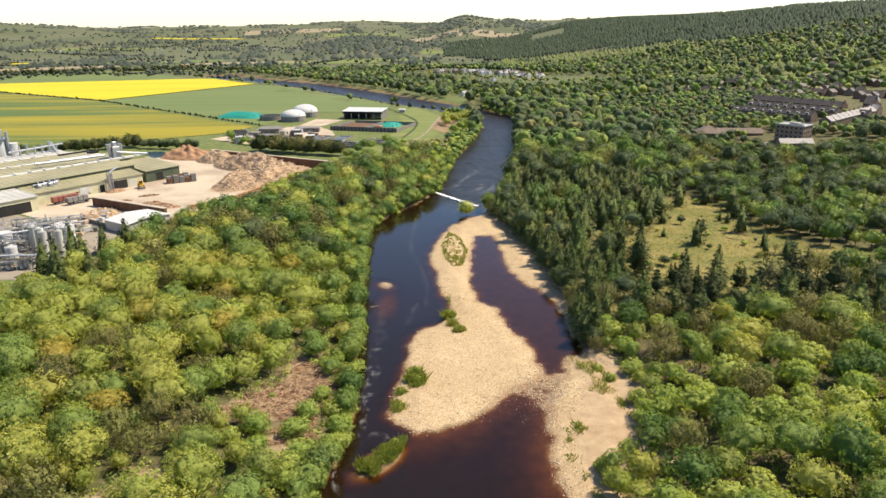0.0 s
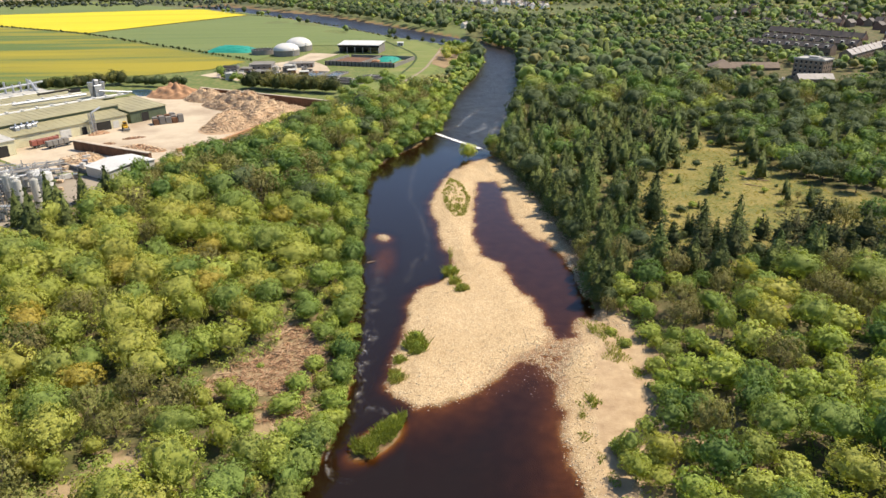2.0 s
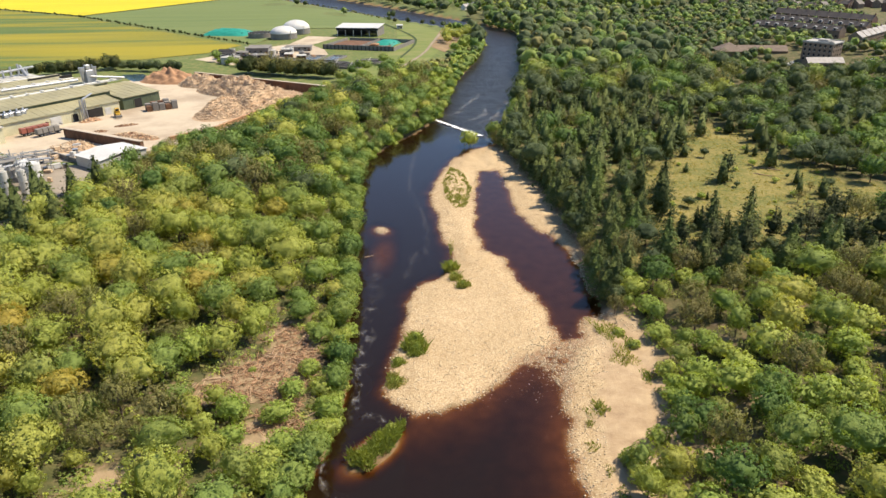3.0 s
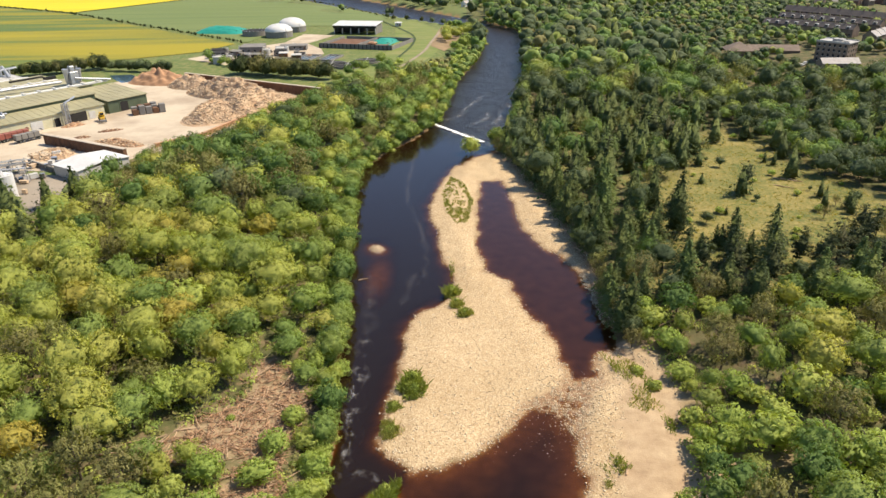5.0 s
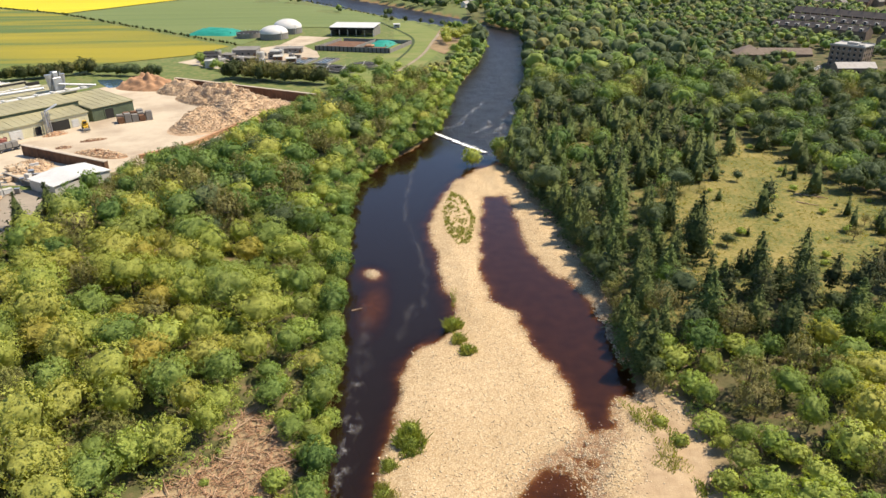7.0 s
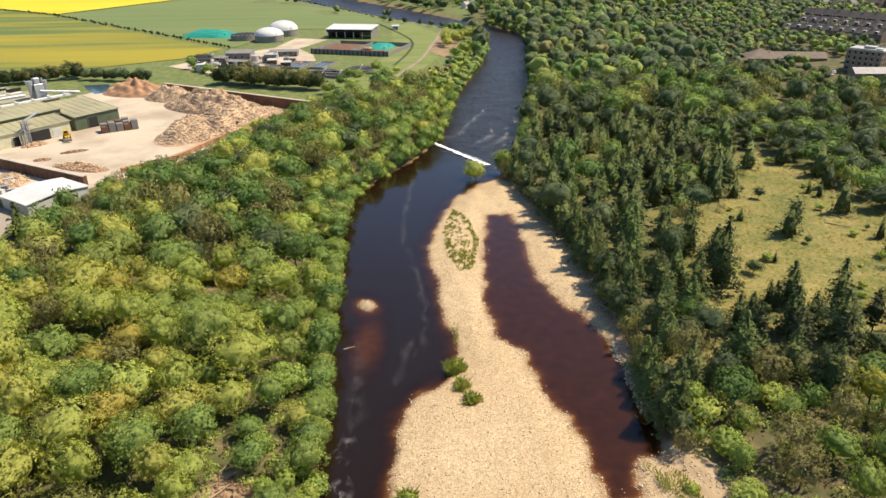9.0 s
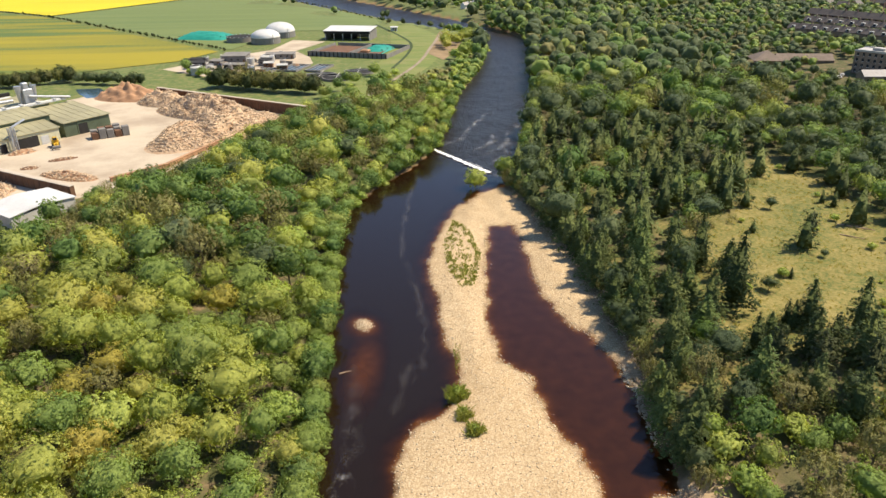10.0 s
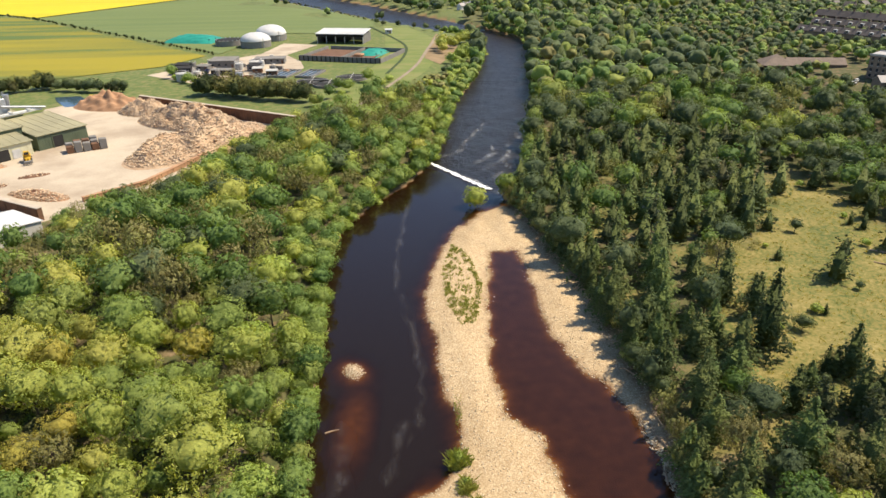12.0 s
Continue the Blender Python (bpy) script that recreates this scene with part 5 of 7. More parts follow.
def bay_wall(name, label, a, b, height, thick, material, top_m):
    a, b = Vector((*a, 0)), Vector((*b, 0))
    L = (b - a).length
    e = thing(name, a.x, a.y, Y, math.degrees(math.atan2(b.y - a.y, b.x - a.x)), label, "wall")
    part("face", boxes((0, L, -thick / 2, thick / 2, 0, height), bevel=0.05), material, e)
    part("coping", boxes((-0.1, L + 0.1, -thick / 2 - 0.15, thick / 2 + 0.15, height, height + 0.3), bevel=0.08), top_m, e)
    part("sleepers", boxes(*[(x, x + 0.25, -thick / 2 - 0.12, -thick / 2 - 0.003, 0, height) for x in np.arange(1, L, 3.0)], *[(x, x + 0.25, thick / 2 + 0.003, thick / 2 + 0.12, 0, height) for x in np.arange(1, L, 3.0)]), material, e)
    return e


PALETOP = surface("pale_coping", (0.5, 0.42, 0.32), 0.2, 0.3, 3, 0.9)
bay_wall("yard_wall", "tall brown sleeper wall round the timber yard", (-146, 425), (-63.5, 379.5), 4.6, 1.2, TIMBER, PALETOP)
bay_wall("bay_wall", "dark brown storage bay wall with a pale top", (-160, 303), (-119, 281), 3.8, 1.6, TIMBER, PALETOP)
bay_wall("yard_kerb_wall", "low orange-brown wall along the wood edge", (-114, 296), (-100, 311), 1.3, 1.0, SAWDUST, SAWDUST)
bay_wall("yard_kerb_wall", "low orange-brown wall along the wood edge", (-100, 311), (-91, 337), 1.4, 1.0, SAWDUST, SAWDUST)
bay_wall("yard_kerb_wall", "low orange-brown wall along the wood edge", (-91, 337), (-73, 368), 1.6, 1.0, SAWDUST, SAWDUST)
bay_wall("low_fence_wall", "low dark panel wall in front of the store", (-153, 277), (-127, 259), 1.4, 0.3, GREY, GREY)

# white fabric store
tent = thing("fabric_store", -125.0, 267.7, Y, -33, "white flat-topped fabric store shed", "shed")
# walls in a greyer sheet than the roof, standing for their shade
part("wall", boxes((-7.4, 7.4, -9.5, -9.2, 0, 3.6), (-7.4, 7.4, 9.2, 9.5, 0, 3.6), (-7.4, -7.1, -9.2, 9.2, 0, 3.6), (7.1, 7.4, -9.2, 9.2, 0, 3.6)), ROOF_PALE, tent, "fabric wall toned grey for its shaded side")
for y0, z0, y1, z1 in ((-10, 3.62, 0, 4.6), (0.004, 4.6, 10, 3.62)):
    part("roof", prism(-7.8, 7.8, y0, y1, 0, z0, z1), WHITE, tent)


def vehicle_wheels(e, xs, y, r, w=0.35):
    for x in xs:
        for s in (-1, 1):
            wl = part("wheel", tubes(((x, s * (y - w / 2), r), (x, s * (y + w / 2), r), r, r), sides=14), RUBBER, e)
            part("rim", tubes(((x, s * (y + w / 2), r), (x, s * (y + w / 2 + 0.03), r), r * 0.5, r * 0.5), sides=10), STEEL, wl)


def trailer(x, y, rz, L, material, label):
    e = thing("trailer", x, y, Y + 0.08, rz, label, "trailer")
    part("bed", boxes((-L / 2, L / 2, -1.25, 1.25, 0.9, 1.2), bevel=0.04), RUBBER, e)
    for k in range(int(L / 2.4)):
        part("stake_bay", boxes((-L / 2 + k * 2.4, -L / 2 + k * 2.4 + 2.2, -1.25, 1.25, 1.2, 3.3), bevel=0.1), material, e)
    part("headboard", boxes((L / 2 - 0.2, L / 2, -1.25, 1.25, 3.3, 3.7)), material, e)
    vehicle_wheels(e, (-L / 2 + 1.5, -L / 2 + 2.8, L / 2 - 2), 1.05, 0.5)
    return e


trailer(-176.5, 309.5, RZ, 12, RED, "red stake-sided log trailer parked before the factory")
trailer(-169.5, 308.0, RZ, 11, GREY, "dark grey empty skip trailer parked in the yard")


def wheel_loader(x, y, rz):
    e = thing("wheel_loader", x, y, Y + 0.08, rz, "yellow wheel loader with raised bucket arm", "loader")
    part("rear_body", boxes((-3.2, -0.4, -1.2, 1.2, 1.0, 2.6), bevel=0.15), YELLOW, e)
    part("front_frame", boxes((-0.3, 1.8, -0.9, 0.9, 0.9, 1.8), bevel=0.1), YELLOW, e)
    cab = part("cab", boxes((-1.2, 0.3, -0.85, 0.85, 2.6, 3.9), bevel=0.1), YELLOW, e)
    part("window", boxes((-1.1, 0.2, -0.88, -0.853, 2.9, 3.7), (-1.1, 0.2, 0.853, 0.88, 2.9, 3.7), (0.303, 0.33, -0.7, 0.7, 2.8, 3.7)), GLASS, cab)
    part("arm", tubes(((1.0, -0.5, 1.8), (3.6, -0.5, 1.2), 0.2, 0.15), ((1.0, 0.5, 1.8), (3.6, 0.5, 1.2), 0.2, 0.15)), YELLOW, e)
    part("bucket", boxes((3.5, 4.6, -1.5, 1.5, 0.4, 1.5), bevel=0.2), GREY, e)
    vehicle_wheels(e, (-2.2, 1.0), 1.1, 0.75, 0.6)
    return e


wheel_loader(-153.5, 338, -60)
log_heap("scrap_heap", "small heap of mixed scrap before the factory door", -163, 331, 40, 5, 2.5, 1.2, SAWDUST, 60, 8, 1.4)
log_heap("scrap_heap", "low heap of pale rubble beside the bay wall", -154, 288, 10, 5, 3, 1.0, CONCRETE, 90, 9, 1.2)
log_heap("scrap_heap", "low dark heap of wet bark on the yard", -143, 322, 30, 5, 2, 0.5, TIMBER, 40, 10, 0.8)
log_heap("scrap_heap", "low dark heap of wet bark on the yard", -150, 312, 10, 3, 2, 0.5, TIMBER, 30, 11, 0.8)
wheel_loader(-172, 432, 40)


# ---- tank farm ----
def tank(x, y, r, h, label, dome=0.6, material=WHITE):
    e = thing("storage_tank", x, y, Y, 0, label, "tank", "tanks of the works")
    part("shell", tubes(((0, 0, 0), (0, 0, h), r, r), sides=28), material, e, smooth=False)
    bm = bmesh.new()
    bmesh.ops.create_cone(bm, cap_ends=True, segments=28, radius1=r, radius2=r * 0.15, depth=dome, matrix=Matrix.Translation((0, 0, h + dome / 2 + 0.002)))
    part("top", bm, material, e)
    rail = []
    for k in range(14):
        a0, a1 = k * 6.283 / 14, (k + 1) * 6.283 / 14
        p0, p1 = (math.cos(a0) * r * 0.97, math.sin(a0) * r * 0.97), (math.cos(a1) * r * 0.97, math.sin(a1) * r * 0.97)
        rail += [((*p0, h + 1.1), (*p1, h + 1.1), 0.06, 0.06), ((*p0, h), (*p0, h + 1.1), 0.05, 0.05)]
    tagged(part("railing", tubes(*rail, sides=4), STEEL, e), kind="stuff")
    part("ladder", boxes((-0.3, -0.22, -r - 0.25, -r - 0.17, 0, h + 1), (0.22, 0.3, -r - 0.25, -r - 0.17, 0, h + 1), *[(-0.22, 0.22, -r - 0.23, -r - 0.19, z, z + 0.05) for z in np.arange(0.5, h, 0.6)]), STEEL, e)
    return e


for x, y, r, h, lab in ((-158, 233, 4.2, 7.5, "broad white storage tank with railed top"), (-154, 244, 3.4, 7.5, "white storage tank with railed top"), (-146, 247, 3.0, 6.5, "white storage tank with railed top"), (-139, 240, 4.0, 8.0, "broad white storage tank with railed top"),
                        (-141, 227, 1.9, 10.5, "tall pale grey silo"), (-138, 223.5, 1.9, 10.5, "tall pale grey silo"), (-145, 230, 1.9, 10.5, "tall pale grey silo"), (-135, 228, 1.7, 9.5, "tall pale grey silo"), (-148, 221, 2.6, 6, "white storage tank with railed top"), (-164, 222, 4.0, 7, "broad white storage tank with railed top"), (-172, 240, 4.0, 8, "broad white storage tank with railed top")):
    tank(x, y, r * 0.74, h, lab, material=WHITE if h < 9 else ROOF_PALE)
for x0, y0, x1, y1, z in ((-175, 214, -135, 216, 4.5), (-168, 246, -140, 254, 5.5), (-160, 222, -142, 236, 8.5), (-178, 228, -146, 238, 7.0)):
    d = Vector((x1 - x0, y1 - y0, 0))
    L = d.length
    e = thing("pipe_rack", x0, y0, Y, math.degrees(math.atan2(d.y, d.x)), "steel pipe rack with several pale pipes", "pipe rack", "pipe racks of the works")
    for k in range(int(L / 6) + 1):
        part("post", boxes((k * 6 - 0.12, k * 6 + 0.12, -0.9, -0.7, 0, z), (k * 6 - 0.12, k * 6 + 0.12, 0.7, 0.9, 0, z), (k * 6 - 0.12, k * 6 + 0.12, -0.7, 0.7, z - 0.25, z)), STEEL, e)
    for k in range(4):
        part("pipe", tubes(((-0.5, -0.7 + 0.45 * k, z + 0.2), (L, -0.7 + 0.45 * k, z + 0.2), 0.16, 0.16), sides=8), WHITE if k % 2 else STEEL, e)


def process_frame(x, y, rz, w, d, h, seed):
    """A steel frame with platforms, rails, vessels and crossing pipes."""
    r = np.random.default_rng(seed)
    e = thing("process_frame", x, y, Y, rz, "pale steel process frame crowded with pipes and vessels", "plant frame", "process frames of the works")
    for px in np.linspace(-w / 2, w / 2, max(2, int(w / 4) + 1)):
        for py in (-d / 2, d / 2):
            part("post", boxes((px - 0.13, px + 0.13, py - 0.13, py + 0.13, 0, h)), STEEL, e)
    for z in np.arange(3.0, h, 3.0):
        deck = part("platform", boxes((-w / 2, w / 2, -d / 2 + 0.15, d / 2 - 0.15, z, z + 0.15)), GREY, e)
        part("rail", boxes((-w / 2, w / 2, -d / 2 - 0.03, -d / 2 + 0.03, z + 1.0, z + 1.08), (-w / 2, w / 2, d / 2 - 0.03, d / 2 + 0.03, z + 1.0, z + 1.08)), YELLOW if seed % 2 else STEEL, deck)
    for k in range(int(w)):
        vx, vy = r.uniform(-w / 2 + 0.6, w / 2 - 0.6), r.uniform(-d / 2 + 0.6, d / 2 - 0.6)
        z0 = 3.0 * r.integers(0, max(1, int(h / 3)))
        part("vessel", tubes(((vx, vy, z0 + 0.2), (vx, vy, z0 + r.uniform(1.4, 3.2)), 0.55, 0.5), sides=10), (WHITE, ROOF_PALE, STEEL)[k % 3], e)
    for k in range(int(w * 0.8)):
        z = r.uniform(1.5, h + 0.8)
        y0 = r.uniform(-d / 2 - 0.5, d / 2 + 0.5)
        x0, x1 = sorted(r.uniform(-w / 2 - 2, w / 2 + 2, 2))
        part("pipe", tubes(((x0, y0, z), (x1 + 1, y0, z), 0.14, 0.14), ((x0, y0, z), (x0, y0 + r.normal(0, 1), max(0.2, z - r.uniform(1, 4))), 0.14, 0.14), sides=6), (WHITE, STEEL, ROOF_PALE)[k % 3], e)
    return e


for i, (x, y, rz, w, d_, h) in enumerate(((-150, 255, 25, 16, 4, 7.5), (-160, 250, 25, 14, 5, 8.5), (-148, 238, 40, 10, 4, 10.5), (-163, 240, 60, 12, 5, 7.0), (-152, 226, 20, 12, 4, 8.0), (-143, 216, 10, 10, 4, 5.0), (-166, 222, 30, 14, 5, 7.0))):
    process_frame(x, y, rz, w, d_, h, 40 + i)
rc = np.random.default_rng(66)
for k in range(26):
    x, y = (rc.uniform(-166, -134), rc.uniform(206, 262)) if k < 14 else (rc.uniform(-156, -140), rc.uniform(268, 292))
    w, d_, h = rc.uniform(0.8, 3.0), rc.uniform(0.8, 2.0), rc.uniform(0.6, 2.2)
    e = thing("works_crate", x, y, Y + 0.07, rc.uniform(0, 90), ("pale wooden crate standing on the hardstanding", "grey steel skip box standing on the hardstanding", "white plastic container cube on the hardstanding")[k % 3], "crate", "crates of the works")
    part("body", boxes((-w / 2, w / 2, -d_ / 2, d_ / 2, 0.1, h), bevel=0.06), (LOGWOOD, GREY, WHITE)[k % 3], e)
    part("skid", boxes((-w / 2, w / 2, -d_ / 2, -d_ / 2 + 0.15, 0, 0.098), (-w / 2, w / 2, d_ / 2 - 0.15, d_ / 2, 0, 0.098)), TIMBER, e)
    part("lid", boxes((-w / 2 - 0.04, w / 2 + 0.04, -d_ / 2 - 0.04, d_ / 2 + 0.04, h + 0.003, h + 0.08)), (LOGWOOD, STEEL, ROOF_PALE)[k % 3], e)
log_heap("scrap_heap", "heap of pale rubble and broken pallets", -147, 283, 20, 6, 3, 1.3, WOODCHIP, 120, 12, 1.2)
log_heap("scrap_heap", "heap of pale rubble and broken pallets", -141, 277, -20, 4, 2.5, 1.1, CONCRETE, 80, 13, 1.0)
e = thing("silo_tower", -258, 394, Y, 20, "tall white silo tower with steel platforms", "silo")
part("shell", tubes(((0, 0, 0), (0, 0, 17), 4.5, 4.5), ((7, 2, 0), (7, 2, 14), 3, 3), sides=24), WHITE, e)
part("platform", boxes((-5, 5, -5, 5, 17, 17.4), (-3, 3, -3, 3, 17.4, 22), (5, 6, -2, 2, 10, 21)), STEEL, e)
part("stack", tubes(((-6, -4, 0), (-6, -4, 26), 0.9, 0.7), sides=12), SHADE, e)


# ---- sewage and gas works ----
def digester(x, y, r, wall, rise, label):
    e = thing("gas_dome_tank", x, y, Y, 0, label, "tank", "digesters of the works")
    part("shell", tubes(((0, 0, 0), (0, 0, wall), r, r), sides=36), GREY, e)
    part("rim", tubes(((0, 0, wall), (0, 0, wall + 0.35), r + 0.15, r + 0.15), sides=36), ROOF_PALE, e)
    bm = bmesh.new()
    bmesh.ops.create_uvsphere(bm, u_segments=36, v_segments=16, radius=1.0, matrix=Matrix.Translation((0, 0, wall + 0.3)) @ Matrix.Diagonal((r * 0.99, r * 0.99, rise, 1)))
    bmesh.ops.delete(bm, geom=[v for v in bm.verts if v.co.z < wall + 0.25], context="VERTS")
    part("dome", bm, WHITE, e, "white fabric dome", smooth=True)
    part("mast", tubes(((r * 0.7, -r * 0.8, 0), (r * 0.7, -r * 0.8, wall + 3), 0.25, 0.25)), STEEL, e)
    return e


digester(-133, 599, 10.4, 4.2, 5.0, "white-domed gas digester tank beside the barn")
digester(-129, 629, 11.2, 4.2, 6.2, "larger white-domed gas digester tank")
e = thing("open_tank", -154, 607, Y, 0, "open grey round slurry tank", "tank")
part("shell", tubes(((0, 0, 0), (0, 0, 3.8), 9.5, 9.5), sides=36), GREY, e)
part("slurry", tubes(((0, 0, 3.82), (0, 0, 3.84), 9.1, 9.1), sides=36), SHADE, e)
part("rim", boxes(*[(9.3 * math.cos(a) - 0.3, 9.3 * math.cos(a) + 0.3, 9.3 * math.sin(a) - 0.3, 9.3 * math.sin(a) + 0.3, 3.85, 4.3) for a in np.arange(0, 6.28, 0.35)]), STEEL, e)

GREENTARP = surface("green_tarpaulin", (0.02, 0.26, 0.19), 0.2, 0.3, 3, 0.5, relief=0.05)


def tarp_mound(x, y, rz, a, b, h, label, seed):
    P, qd = sheet(np.linspace(-1, 1, 24), np.linspace(-1, 1, 24), None)
    z = h * np.clip(1 - np.abs(P[:, 0]) ** 3, 0, 1) * np.clip(1 - np.abs(P[:, 1]) ** 2.5, 0, 1) * (1 + 0.1 * wave(P * a, a * 0.4, seed)) + 0.05
    e = thing("tarpaulin_heap", x, y, Y, rz, label, "silage heap")
    new("sheet", mesh_np("sheet", np.column_stack([P[:, 0] * a, P[:, 1] * b, z]), qd, material=GREENTARP, smooth=True)).parent = e
    part("tyres", tubes(*[((a * 0.8 * math.cos(k), b * 0.8 * math.sin(k * 1.7), h * 0.5), (a * 0.8 * math.cos(k), b * 0.8 * math.sin(k * 1.7), h * 0.5 + 0.3), 0.5, 0.5) for k in range(9)], sides=8), RUBBER, e)


tarp_mound(-186, 630, -12, 21, 14, 4.2, "green tarpaulin over a long silage heap", 1)
tarp_mound(-48, 557, -18, 8, 14, 3.0, "green tarpaulin heap inside the silage clamp", 2)

barn = thing("open_barn", -75, 604, Y, -12, "open-fronted steel barn with a white roof", "barn")
part("back_wall", boxes((-17, 17, 17.6, 18, 0, 6.2)), GREY, barn)
part("side_wall", boxes((-17, -16.6, 0, 17.6, 0, 6.2)), GREY, barn)
part("side_wall", boxes((16.6, 17, 0, 17.6, 0, 6.2)), GREY, barn)
part("roof", prism(-18, 18, -1, 17, 0, 6.4, 8.0), WHITE, barn)
# dark strip put under the eave for the shade there
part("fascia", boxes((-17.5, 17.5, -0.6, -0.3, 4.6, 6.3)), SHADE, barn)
for k in range(6):
    part("post", boxes((-16.9 + k * 6.7, -16.4 + k * 6.7, -0.25, 0.25, 0, 6.3)), STEEL, barn)
# added dark block that deepens the shade inside the barn
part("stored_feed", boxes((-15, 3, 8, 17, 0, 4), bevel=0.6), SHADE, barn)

clamp = thing("silage_clamp", -92, 540, Y, -18, "walled silage clamp with grey concrete panels", "clamp")
part("front_wall", boxes((0, 55, -0.4, 0, 0, 3.2)), GREY, clamp)
part("back_wall", boxes((2, 55, 40, 40.4, 0, 2.6)), GREY, clamp)
for x in (0, 27, 54.6):
    part("side_wall", boxes((x, x + 0.4, 0, 40, 0, 2.6)), GREY, clamp)
for k in range(19):
    part("buttress", boxes((k * 3 + 0.4, k * 3 + 0.8, -0.9, -0.4, 0, 3.0)), SHADE, clamp)
part("silage", boxes((1, 26, 1, 36, 0.1, 1.2), (28, 44, 1, 38, 0.1, 0.9), bevel=0.3), TIMBER, clamp)
part("spoil", boxes((30, 36, 14, 20, 0.9, 2.4), bevel=0.9), SAWDUST, clamp)


def low_house(name, x, y, rz, w, d, h, wall_m, roof_m, label, cat="building"):
    e = thing(name, x, y, Y, rz, label, cat)
    part("wall", boxes((-w / 2, w / 2, -d / 2, d / 2, 0, h), bevel=0.05), wall_m, e)
    part("roof", prism(-w / 2 - 0.4, w / 2 + 0.4, -d / 2 - 0.4, d / 2 + 0.4, 0, h + 0.004, h + 0.5), roof_m, e)
    for k in range(max(1, int(w / 4))):
        wx = -w / 2 + 2 + k * 4
        wd = part("window", boxes((wx - 0.6, wx + 0.6, -d / 2 - 0.06, -d / 2 - 0.003, 1.2, 2.3)), GLASS, e)
        part("sill", boxes((wx - 0.7, wx + 0.7, -d / 2 - 0.16, -d / 2 - 0.003, 1.08, 1.2)), WHITE, wd)
    part("door", boxes((w / 2 - 1.8, w / 2 - 0.8, -d / 2 - 0.06, -d / 2 - 0.003, 0, 2.1)), TIMBER, e)
    return e


low_house("works_building", -134, 524, 0, 15, 12, 4.0, GREY, GREY, "grey flat-roofed works building")
low_house("works_building", -108, 532, 0, 18, 6, 2.9, GREY, GREY, "long low grey works building")
low_house("works_building", -152, 502, 8, 10, 6, 3.4, SHADE, SHADE, "dark low works shed")
low_house("works_building", -128, 498, -10, 12, 4, 2.6, SHADE, GREY, "long low grey works building")
low_house("works_building", -112, 508, -10, 7, 5, 3.2, GREY, SHADE, "small dark-roofed pump house building")
low_house("works_kiosk", -44, 650, 0, 5, 3, 2.6, WHITE, WHITE, "small white kiosk on the grass")
for x, y, r, h in ((-145, 482, 3.6, 4.2), (-122, 512, 2.4, 3.6), (-116, 520, 2.0, 3.0)):
    tank(x, y, r, h, "small pale round works tank", 0.5, ROOF_PALE)


rk = np.random.default_rng(88)
for k in range(34):
    x, y = rk.uniform(-166, -92), rk.uniform(482, 532)
    kind = k % 4
    if kind == 0:
        tank(x, y, rk.uniform(1.0, 2.4), rk.uniform(2.0, 4.0), "small round steel works tank", 0.4, (GREY, ROOF_PALE, STEEL)[k % 3])
    elif kind == 1:
        low_house("works_building", x, y, rk.uniform(-20, 10), rk.uniform(4.5, 9), rk.uniform(3, 5), rk.uniform(2.2, 3.4), (GREY, SHADE, TIMBER)[k % 3], (GREY, SHADE, ROOF_PALE)[k % 3], "small low works shed with sloping roof")
    elif kind == 2:
        log_heap("spoil_heap", "low dark heap of spoil on the works apron", x, y, rk.uniform(0, 90), rk.uniform(2, 5), rk.uniform(1.5, 3), rk.uniform(0.8, 1.6), (TIMBER, SAWDUST, GREY)[k % 3], 30, 700 + k, 0.8)
    else:
        e = thing("skip_container", x, y, Y + 0.09, rk.uniform(0, 180), "dark steel skip container on the works apron", "skip", "skips of the works")
        part("body", boxes((-2.6, 2.6, -1.1, -1.0, 0.2, 1.8), (-2.6, 2.6, 1.0, 1.1, 0.2, 1.8), (-2.6, -2.5, -1.0, 1.0, 0.2, 1.8), (2.5, 2.6, -1.0, 1.0, 0.2, 1.8), (-2.5, 2.5, -1.0, 1.0, 0.2, 0.35)), (GREY, BLUE, RED)[k % 3], e)
        part("runner", boxes((-2.5, 2.5, -0.8, -0.6, 0, 0.198), (-2.5, 2.5, 0.6, 0.8, 0, 0.198)), STEEL, e)


def bed(x, y, rz, w, d):
    e = thing("filter_bed", x, y, Y, rz, "sunken filter bed with concrete rim and dark water", "filter bed", "filter beds")
    part("rim", boxes((-w / 2, w / 2, -d / 2, -d / 2 + 0.5, 0, 1.1), (-w / 2, w / 2, d / 2 - 0.5, d / 2, 0, 1.1), (-w / 2, -w / 2 + 0.5, -d / 2 + 0.5, d / 2 - 0.5, 0, 1.1), (w / 2 - 0.5, w / 2, -d / 2 + 0.5, d / 2 - 0.5, 0, 1.1)), GREY, e)
    part("water", boxes((-w / 2 + 0.5, w / 2 - 0.5, -d / 2 + 0.5, d / 2 - 0.5, 0.1, 0.6)), DARKWATER, e)
    part("walkway", boxes(*[(-w / 2 + 0.5 + k * w / 4, -w / 2 + 0.9 + k * w / 4, -d / 2 + 0.5, d / 2 - 0.5, 0.9, 1.1) for k in range(1, 4)]), GREY, e)


for x, y, w, d in ((-92, 495, 12, 20), (-77, 493, 10, 20), (-106, 489, 10, 12)):
    bed(x, y, -15, w, d)


